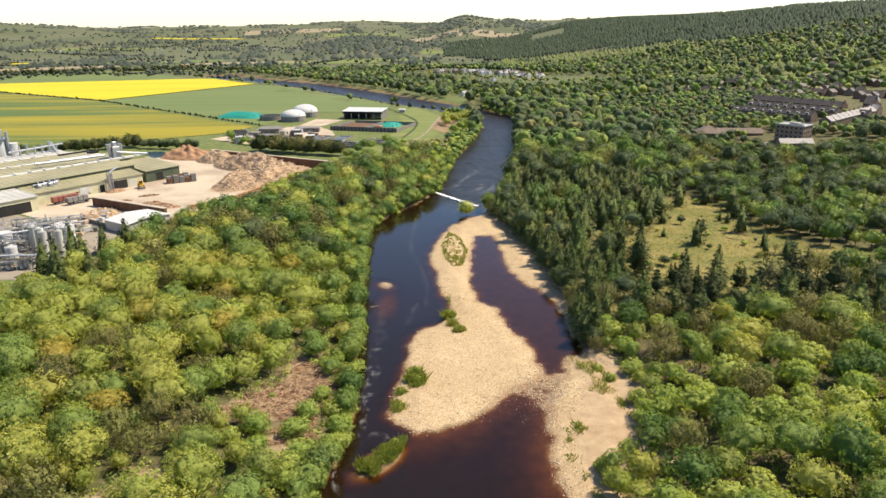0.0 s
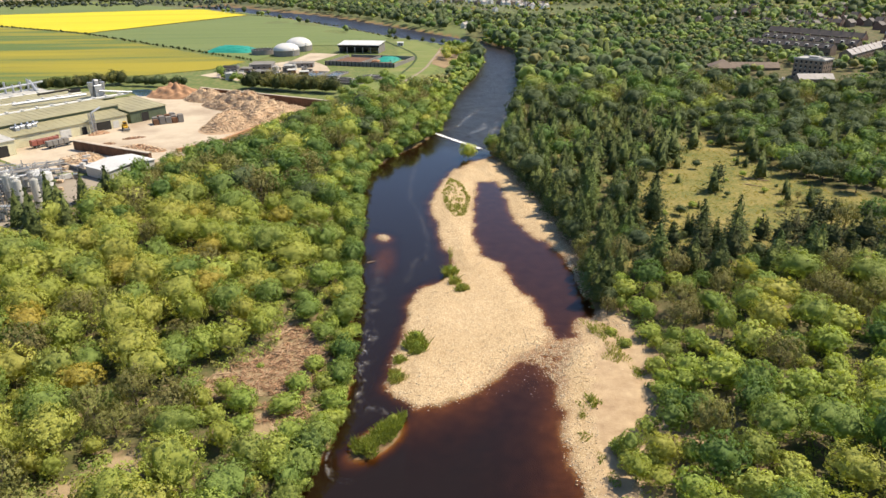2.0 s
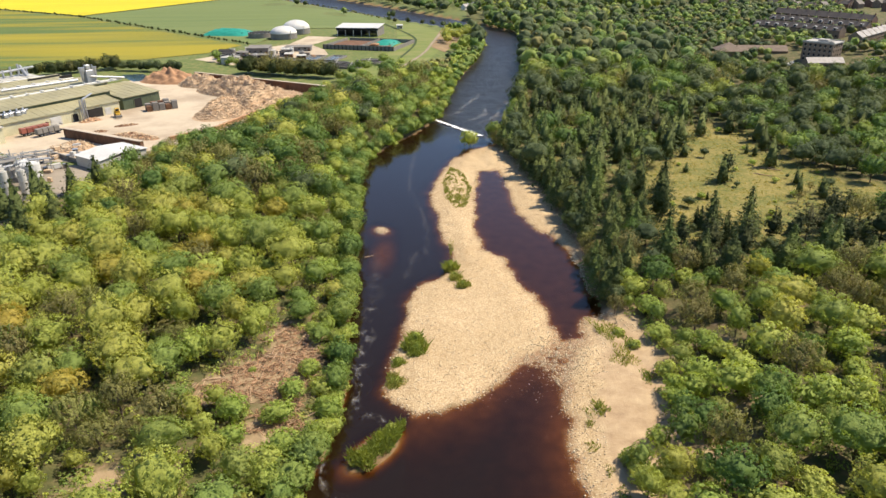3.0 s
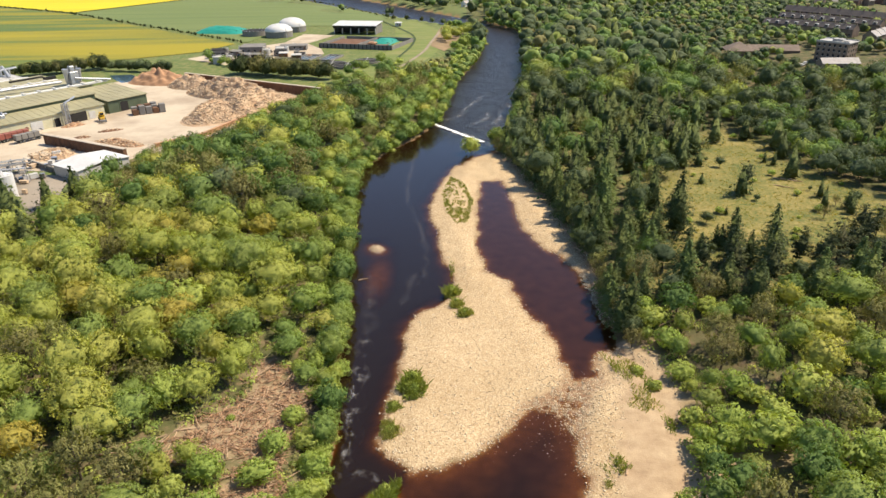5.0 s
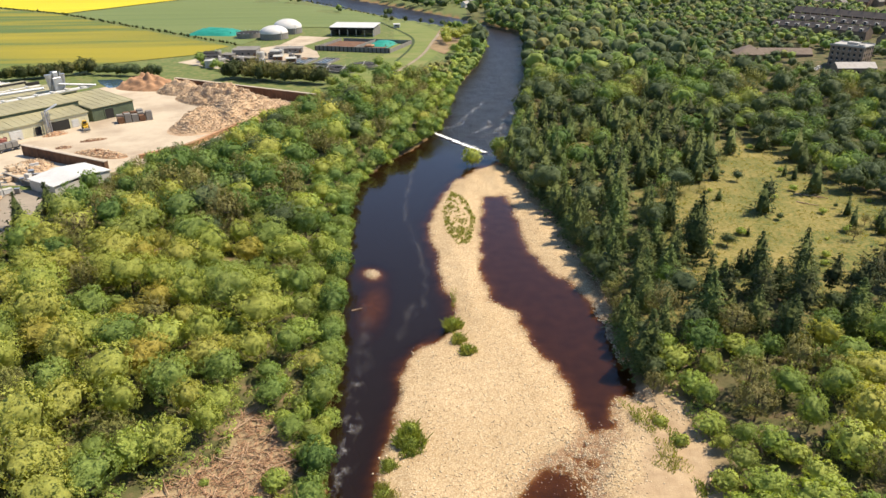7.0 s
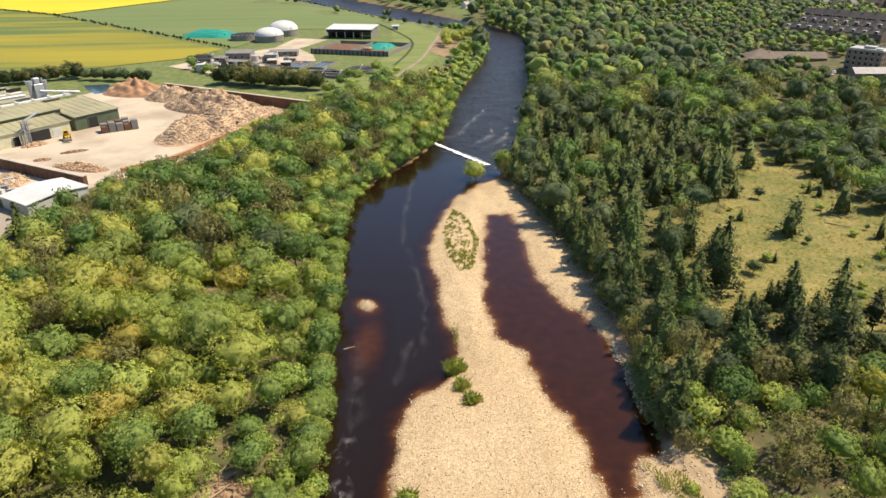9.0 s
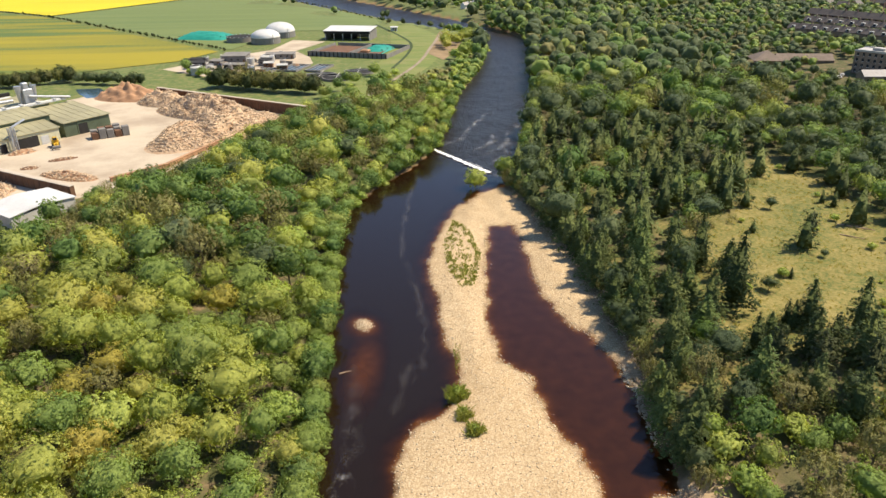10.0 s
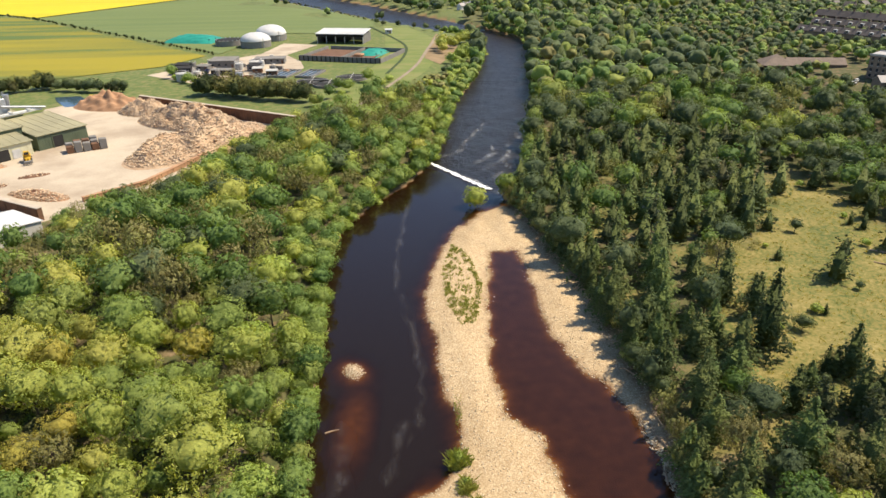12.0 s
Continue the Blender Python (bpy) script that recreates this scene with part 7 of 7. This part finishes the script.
# broken riffle water and drifting foam in the western channel
def fleck_material(name, scale, cut, strength, colour):
    """Thin foam: filaments of white that thin out to clear water at the band's edges."""
    m, nt, p = mat(name, 0.6)
    mp = node(nt, "Mapping", Scale=(1.0, 0.55, 1.0))
    nt.links.new(coords(nt), mp.inputs["Vector"])
    broad = noise_out(nt, mp.outputs[0], scale * 0.16, 3)
    fine = noise_out(nt, mp.outputs[0], scale, 6, 0.75)
    ridge = maths(nt, "SUBTRACT", 1.0, maths(nt, "MULTIPLY", maths(nt, "ABSOLUTE", maths(nt, "SUBTRACT", fine, 0.5)), 16.0), True)
    amount = maths(nt, "MULTIPLY", maths(nt, "POWER", ridge, 2.0), ramp(nt, broad, [(cut, (0, 0, 0)), (cut + 0.2, (1, 1, 1))]))
    amount = maths(nt, "MULTIPLY", amount, maths(nt, "MULTIPLY", attr(nt, "core"), strength), True)
    p.inputs["Base Color"].default_value = (*colour, 1)
    t = nt.nodes.new("ShaderNodeBsdfTransparent")
    mx = nt.nodes.new("ShaderNodeMixShader")
    nt.links.new(amount, mx.inputs[0])
    nt.links.new(t.outputs[0], mx.inputs[1])
    nt.links.new(p.outputs[0], mx.inputs[2])
    nt.links.new(mx.outputs[0], nt.nodes["Material Output"].inputs["Surface"])
    return m


DRIFT = fleck_material("drifting_foam", 1.9, 0.4, 0.18, (0.5, 0.48, 0.46))
BREAK = fleck_material("breaking_riffle", 3.2, 0.5, 0.9, (0.72, 0.7, 0.68))
SWIRL = fleck_material("swirling_foam", 1.0, 0.42, 0.5, (0.78, 0.78, 0.77))


def foam_ribbon(name, line, width, material, label, z):
    """A band of thin foam on the water along a smooth line, solid in its middle."""
    P = np.asarray(line, float)
    t = np.linspace(0, len(P) - 1, len(P) * 8)
    i = np.arange(len(P))
    x, y = np.interp(t, i, P[:, 0]), np.interp(t, i, P[:, 1])
    k = np.ones(9) / 9
    x, y = (np.convolve(np.pad(v, 4, "edge"), k, "valid") for v in (x, y))
    x = x + 0.5 * wave(np.stack([x, y], 1), 11, 23)
    d = np.stack([np.gradient(x), np.gradient(y)], 1)
    d /= np.linalg.norm(d, axis=1)[:, None] + 1e-9
    w = width * (0.75 + 0.3 * wave(np.stack([x, y], 1), 14, 19)) * np.minimum(1, np.minimum(np.arange(len(t)), np.arange(len(t))[::-1]) / 6 + 0.15)
    cols = np.array([-1, -0.45, 0, 0.45, 1])
    V = np.stack([x[:, None] - d[:, 1:] * w[:, None] * cols, y[:, None] + d[:, :1] * w[:, None] * cols, np.full((len(t), 5), z)], -1)
    ends = np.minimum(1, np.minimum(np.arange(len(t)), np.arange(len(t))[::-1]) / 5)
    core = np.array([0, 0.4, 1, 0.4, 0])[None] * ends[:, None]
    idx = np.arange(len(t) * 5).reshape(-1, 5)
    q4 = np.stack([idx[:-1, :-1], idx[:-1, 1:], idx[1:, 1:], idx[1:, :-1]], -1).reshape(-1, 4)
    me = mesh_np(name, V.reshape(-1, 3), q4, material=material, smooth=True)
    layer(me, "core", core.ravel())
    tagged(new(name, me), label, "foam", kind="stuff")


foam_ribbon("drift_foam", [(-8.5, 184), (-7.0, 195), (-6.4, 205), (-8.2, 218), (-10.6, 231), (-14, 246), (-15, 262), (-14.5, 285), (-12, 312)], 1.5, DRIFT, "pale thread of foam drifting down the river", 0.035)
foam_ribbon("drift_foam", [(-12, 174), (-10.5, 186), (-9, 196)], 1.8, DRIFT, "pale flecks of foam drifting down the river", 0.045)
foam_ribbon("riffle_foam", [(-17.2, 117), (-17.0, 124), (-17.6, 133), (-18.4, 144), (-19.0, 156), (-18.4, 168)], 2.4, BREAK, "broken white riffle water in the channel", 0.04)
foam_ribbon("riffle_foam", [(-17.5, 160), (-18.5, 172), (-19.5, 184), (-20.5, 194)], 2.6, DRIFT, "thin riffle flecks below the cobble islet", 0.05)
foam_ribbon("riffle_foam", [(-20.5, 110), (-21, 105), (-19, 101.5), (-15, 101)], 1.2, BREAK, "broken white riffle water round the reed islet", 0.055)
foam_ribbon("riffle_foam", [(-17.5, 121), (-14.5, 121.5), (-11, 119)], 1.0, BREAK, "broken white riffle water at the head of the islet", 0.06)
for k, (line, w) in enumerate((([(-6, 343), (-1, 349), (6, 358), (10, 361)], 2.2), ([(13, 318), (19, 322), (25, 328), (27, 336), (24, 344)], 2.4), ([(14, 316), (17, 327), (22, 336), (19, 346)], 2.2), ([(6, 336), (13, 345), (18, 354), (15, 364)], 2.6), ([(10, 330), (16, 338), (24, 352), (22, 372)], 2.6), ([(20, 330), (27, 345), (30, 366), (26, 386)], 2.2), ([(2, 352), (8, 372), (14, 392), (20, 402)], 2.4), ([(13.5, 311), (16, 308), (17.5, 303)], 1.0))):
    foam_ribbon("swirl_foam", line, w, SWIRL, "swirling white foam below the weir", 0.035 + 0.004 * k)


# stones of the gravel bar
def stones(name, n, lo, hi, chooser, label, material, seed, wade=-0.22):
    r = np.random.default_rng(seed)
    octa = np.array([[1, 0, 0], [0, 1, 0], [-1, 0, 0], [0, -1, 0], [0, 0, 0.7], [0, 0, -0.5]], float)
    tri = np.array([[0, 1, 4], [1, 2, 4], [2, 3, 4], [3, 0, 4], [1, 0, 5], [2, 1, 5], [3, 2, 5], [0, 3, 5]])
    P = chooser(r, n)
    h, sr_, sg_ = land(P)
    okk = (h > wade) & (h < 1.6) & (r.uniform(0, 1, len(P)) < np.clip(1 + h / 0.3, 0.06, 1))
    P, h = P[okk], np.maximum(h[okk], -0.06)
    m_ = len(P)
    s = lo + (hi - lo) * r.uniform(0, 1, m_) ** 2.2
    a = r.uniform(0, 6.28, m_)
    base = octa[None] * s[:, None, None] * r.uniform(0.6, 1.3, (m_, 1, 3)) * r.uniform(0.85, 1.15, (m_, 6, 1))
    ca, sa = np.cos(a)[:, None], np.sin(a)[:, None]
    V = np.stack([base[:, :, 0] * ca - base[:, :, 1] * sa + P[:, :1], base[:, :, 0] * sa + base[:, :, 1] * ca + P[:, 1:], base[:, :, 2] * 0.8 + h[:, None] + s[:, None] * 0.1], -1)
    T = (tri[None] + (np.arange(m_) * 6)[:, None, None]).reshape(-1, 3)
    me = mesh_np(name, V.reshape(-1, 3), None, T, np.repeat(r.uniform(0, 1, m_), 6), material)
    tagged(new(name, me), label, "stones", kind="stuff")


def stone_material():
    m, nt, p = mat("river_cobble", 0.85)
    isl = nt.nodes.new("ShaderNodeNewGeometry").outputs["Random Per Island"]
    nt.links.new(ramp(nt, isl, [(0.0, (0.34, 0.25, 0.15)), (0.3, (0.47, 0.36, 0.22)), (0.75, (0.56, 0.445, 0.29)), (1.0, (0.64, 0.54, 0.38))]), p.inputs["Base Color"])
    return m


COBBLE = stone_material()


def on_bar(r, n):
    P = np.column_stack([r.uniform(-14, 42, n * 2), 92 + 200 * r.uniform(0, 1, n * 2) ** 1.3])
    P = P[(P[:, 1] > 160) | (P[:, 0] < np.interp(P[:, 1], [90, 110, 125, 140, 160], [24, 26, 28, 32, 35]))]
    d = np.minimum(signed(P, GRAVEL), signed(P, GRAVEL_EAST))
    zone = ((P[:, 0] - 20.5) / 8) ** 2 + ((P[:, 1] - 137) / 12) ** 2 < 1
    return P[(d < 1.2) & ~(zone & (np.arange(len(P)) % 4 > 0))][:n]


def on_edge(r, n):
    P = np.column_stack([r.uniform(-15, 42, n * 6), 92 + 200 * r.uniform(0, 1, n * 6) ** 1.3])
    d = np.minimum(signed(P, GRAVEL), signed(P, GRAVEL_EAST))
    saddle = (P[:, 0] > 10) & (P[:, 0] < 27) & (P[:, 1] > 126) & (P[:, 1] < 150)
    return P[(np.abs(d - 0.4) < 1.3) & ~saddle][:n]


stones("bar_cobbles", 15000, 0.07, 0.22, on_bar, "pale sandy cobbles covering the gravel bar", COBBLE, 31)
stones("shore_cobbles", 6000, 0.08, 0.28, on_edge, "pale cobbles along the water's edge", COBBLE, 32, -0.4)
def on_saddle(r, n):
    u, v = r.normal(-0.5, 4.2, n), r.normal(-1.0, 8.5, n)
    return np.column_stack([20 + u * 0.86 + v * 0.5, 136 - u * 0.5 + v * 0.86])


stones("saddle_cobbles", 5200, 0.1, 0.24, on_saddle, "wet and dry cobbles standing in shallow water", COBBLE, 35, -0.55)
stones("islet_cobbles", 700, 0.1, 0.3, lambda r, n: np.column_stack([-20.3 + r.normal(0, 1.3, n), 208 + r.normal(0, 2.0, n)]), "pale cobbles heaped on a small river islet", COBBLE, 33)
stones("toe_stones", 500, 0.2, 0.5, lambda r, n: np.column_stack([33.2 + r.normal(0, 0.5, n), r.uniform(160, 192, n)]), "white boulders along the undercut bank", COBBLE, 34)


def blades(r, n, a, b, h0, h1, density=None):
    """Reed clump: upright leaf blades over an ellipse."""
    t, q_ = r.uniform(0, 6.28, n), np.sqrt(r.uniform(0, 1, n))
    x, y = np.cos(t) * q_ * a, np.sin(t) * q_ * b
    edge = 1 + 0.28 * np.sin(3 * t + 1.3 * a) + 0.18 * np.sin(5 * t + b)
    x, y = x * edge, y * edge
    h = r.uniform(h0 * 0.6, h1, n) * (1 - 0.45 * q_ ** 3)
    lean = r.normal(0, 0.3, (n, 2)) * h[:, None]
    w = r.uniform(0.03, 0.09, n)
    d = r.uniform(0, 6.28, n)
    dx, dy = np.cos(d) * w, np.sin(d) * w
    z0 = np.zeros(n) - 0.1
    V = np.stack([np.stack([x - dx, y - dy, z0], 1), np.stack([x + dx, y + dy, z0], 1), np.stack([x + dx * 0.9 + lean[:, 0] * 0.6, y + dy * 0.9 + lean[:, 1] * 0.6, h * 0.65], 1), np.stack([x + lean[:, 0] * 1.3, y + lean[:, 1] * 1.3, h], 1)], 1)
    return V.reshape(-1, 3), np.arange(n * 4).reshape(n, 4)


def reeds(name, label, x, y, rz, a, b, h0, h1, n, seed, material=LEAF_REED):
    r = np.random.default_rng(seed)
    v, qd = blades(r, n, a, b, h0, h1)
    e = thing(name, x, y, ground_z(x, y), rz, label, "plants", "riverside plants")
    tagged(new("foliage", mesh_np("foliage", v, qd, material=material)), kind="stuff").parent = e
    return e


for i, (x, y, rz, a, b, h0, h1, n) in enumerate(((-11.0, 114.0, -38, 1.9, 4.4, 1.0, 2.2, 1500), (-14.2, 109.6, -38, 2.2, 3.2, 1.0, 2.0, 1200), (-7.5, 144.5, 0, 2.2, 3.2, 1.2, 2.6, 1100), (-7.0, 141.5, 0, 1.8, 2.0, 0.8, 1.8, 500), (-10.5, 138, 0, 1.3, 1.6, 0.8, 1.5, 320), (-10.8, 131.5, 10, 1.8, 2.6, 0.8, 1.6, 600),
                                                 (0.0, 181.5, 0, 1.5, 2.0, 1.2, 2.8, 700), (1.2, 175.5, 0, 1.3, 1.9, 1.0, 2.0, 500), (3.0, 171, 0, 1.5, 1.7, 1.0, 2.0, 520), (0.2, 196, 0, 0.8, 5.0, 0.3, 0.7, 160), (27, 122, 0, 1.3, 2.2, 0.6, 1.4, 240), (24.5, 118, 0, 0.7, 1.0, 0.4, 0.9, 90), (24, 112, 0, 1.2, 1.4, 0.4, 0.8, 120), (33, 149, 20, 1.6, 5.0, 0.5, 1.2, 420), (35, 139, 0, 2.5, 4.0, 0.4, 1.2, 420), (35.5, 150, 15, 1.4, 3.6, 0.5, 1.1, 300), (37.5, 144, 0, 1.6, 3.0, 0.4, 1.0, 240), (25.5, 106, 0, 0.8, 1.6, 0.3, 0.7, 90), (24.8, 121, 10, 0.6, 1.8, 0.3, 0.6, 70), (38, 132, 0, 1.2, 2.4, 0.5, 1.2, 200))):
    reeds("reed_clump", "green reeds and willow shoots on the gravel", x, y, rz, a, b, h0, h1, n, 200 + i)
# the planted strip on the bar's crest: tufts in rows round a bare middle
rs = np.random.default_rng(77)
STRIP = [(-0.2, 267), (3.6, 262), (7, 244), (5, 227), (2, 223.5), (-1, 232), (-3, 249)]
spots_ = np.column_stack([rs.uniform(-4, 8, 1500), rs.uniform(222, 268, 1500)])
d_ = signed(spots_, STRIP)
take = (d_ < 0) & ((d_ > -1.6) | (spots_[:, 1] < 237) | (rs.uniform(0, 1, 1500) < 0.3))
V, Q, nv = [], [], 0
for x, y in spots_[take][:330]:
    v, qd = blades(rs, 16, 0.45, 0.6, 0.3, 0.9)
    V.append(v + [x, y, ground_z(x, y)]); Q.append(qd + nv); nv += len(v)
me = mesh_np("bar_tufts", np.concatenate(V), np.concatenate(Q), material=LEAF_REED)
tagged(new("bar_tufts", me), "green tufts growing in a strip along the gravel crest", "plants", kind="stuff")
# meadow tussocks
spots_ = np.column_stack([rs.uniform(55, 150, 4200), rs.uniform(183, 305, 4200)])
spots_ = spots_[signed(spots_, MEADOW) < 2][:1500]
hz = land(spots_)[0]
V, Q, nv = [], [], 0
for (x, y), z in zip(spots_, hz):
    v, qd = blades(rs, 9, 0.5, 0.5, 0.2, 0.6)
    V.append(v + [x, y, z]); Q.append(qd + nv); nv += len(v)
DRYGRASS = leaf_material("dry_tussock", [(0.0, (0.13, 0.15, 0.03)), (0.5, (0.24, 0.2, 0.055)), (1.0, (0.32, 0.26, 0.08))])
me = mesh_np("meadow_tussocks", np.concatenate(V), np.concatenate(Q), material=DRYGRASS)
tagged(new("meadow_tussocks", me), "dry straw-coloured tussocks over the clearing", "grass", kind="stuff")


# ---- driftwood ----
def log(x, y, z, rz, tilt, L, r0, label, branches=0, seed=0):
    r = np.random.default_rng(seed)
    e = thing("drift_log", x, y, z, rz, label, "log", "drift logs")
    part("stem", tubes(((-L / 2, 0, 0), (0, 0.1, tilt * L * 0.25), r0, r0 * 0.8), ((0, 0.1, tilt * L * 0.25), (L / 2, 0, tilt * L * 0.5), r0 * 0.8, r0 * 0.45), sides=7), DEADWOOD, e)
    for k in range(branches):
        t = r.uniform(-0.2, 0.45)
        a = r.uniform(-1.2, 1.2)
        part("branch", tubes(((t * L, 0, tilt * L * 0.3), (t * L + math.cos(a) * L * 0.2, math.sin(a) * L * 0.2, tilt * L * 0.3 + r.uniform(0.1, 0.6)), r0 * 0.4, r0 * 0.12), sides=5), DEADWOOD, e)
    return e


rl = np.random.default_rng(55)
n_log = 0
while n_log < 150:
    x, y = rl.uniform(-49, -23), rl.uniform(114, 153)
    if signed(np.array([[x, y]]), LOGS)[0] > 0.5:
        continue
    log(x, y, ground_z(x, y) + rl.uniform(0.1, 0.5), rl.uniform(0, 360), rl.normal(0, 0.12), rl.uniform(1.2, 5.0), rl.uniform(0.05, 0.15), "bleached drift log in a tangled flood pile", 1 if n_log % 4 == 0 else 0, n_log)
    n_log += 1
V, Q, nv = [], [], 0
ub = np.array([[sx, sy, sz] for sx in (-1, 1) for sy in (-1, 1) for sz in (-1, 1)], float)
uf = np.array([[0, 1, 3, 2], [4, 6, 7, 5], [0, 4, 5, 1], [2, 3, 7, 6], [0, 2, 6, 4], [1, 5, 7, 3]])
cand = np.column_stack([rl.uniform(-50, -22, 6000), rl.uniform(113, 154, 6000)])
cand = cand[signed(cand, LOGS) + 2.2 * wave(cand, 8, 71) < -0.5][:1500]
cz = land(cand)[0]
for (x, y), z in zip(cand, cz):
    R = np.array(Euler((rl.normal(0, 0.3), rl.normal(0, 0.3), rl.uniform(0, 6.28))).to_matrix())
    V.append((ub * [rl.uniform(0.3, 1.4), rl.uniform(0.02, 0.06), rl.uniform(0.02, 0.06)]) @ R.T + [x, y, z + rl.uniform(0.05, 0.5)])
    Q.append(uf + nv); nv += 8
me = mesh_np("flood_debris", np.concatenate(V), np.concatenate(Q), material=surface("twig_debris", (0.42, 0.25, 0.14), 0.35, 0.7, 9, 0.9))
tagged(new("flood_debris", me), "tangled mat of flood-washed sticks and twigs", "debris", kind="stuff")
for i, (x, y, rz, L, r0, b_) in enumerate(((108, 249, -35, 9, 0.22, 3), (104, 243, -40, 6, 0.18, 2), (40, 134, 60, 5, 0.25, 2), (46, 163, 30, 6, 0.2, 2), (34.5, 186, 110, 7, 0.2, 1), (35.5, 192, 100, 6, 0.2, 1), (35, 204, 125, 8, 0.22, 2), (36, 206, 115, 6, 0.16, 1), (36, 222, 140, 8, 0.2, 2), (34, 226, 130, 7, 0.2, 1), (33, 178, 80, 4, 0.2, 1), (28, 121, 70, 3, 0.15, 2), (-22, 190, 20, 2.5, 0.15, 2),
                                           (37, 216, 150, 7, 0.18, 1), (33, 233, 135, 6, 0.18, 1), (31.5, 240, 150, 7, 0.2, 2), (-56, 121, 10, 7, 0.25, 2), (-53, 124, 25, 5, 0.2, 1), (-28.5, 223, 40, 3, 0.12, 2), (-24.5, 178, 30, 3, 0.12, 1), (62, 150, 30, 5, 0.18, 2), (50, 140, 80, 4, 0.18, 1), (24, 300, 20, 5, 0.2, 2))):
    log(x, y, max(ground_z(x, y), -0.05) + r0, rz, 0.06, L, r0, "pale fallen trunk lying on the river bank", b_, 300 + i)


# willow bushes of the bar and the weir
def shrub(x, y, wide, tall, seed, label):
    v, qd, t, nr = broad_crown(seed, wide, tall, -0.9, 80, 16, 0.045 * wide + 0.06, "round")
    e = thing("willow_shrub", x, y, max(ground_z(x, y), 0), 0, label, "bush", "willow shrubs on the gravel")
    new("crown", mesh_np("crown", v, qd, t, material=LEAF_FRESH, normals=nr)).parent = e
    part("stem", tubes(((0, 0, -0.3), (0.1, 0, tall * 0.5), 0.08, 0.04), ((0, 0, -0.2), (-0.3, 0.2, tall * 0.5), 0.07, 0.03), ((0, 0, -0.2), (0.2, -0.3, tall * 0.5), 0.07, 0.03)), BARK, e)


for i, (x, y, w, h) in enumerate(((7.6, 296, 4.6, 7.6), (0.0, 181.8, 1.3, 2.8), (1.0, 176, 1.0, 1.8), (2.8, 171.3, 1.2, 1.7), (-7.6, 145.5, 1.6, 2.6), (-7.2, 142.5, 1.4, 2.2), (-10.6, 138.2, 1.0, 1.4), (-10.9, 131.5, 1.3, 1.4), (-10.5, 116.5, 1.6, 2.0), (30, 104, 2.6, 3.6), (29, 108, 2.0, 2.8), (33.5, 103, 2.8, 3.8), (36, 148, 1.4, 1.6), (38, 143, 1.6, 1.8))):
    shrub(x, y, w, h, 900 + i, "bright green willow shrub standing on river gravel")
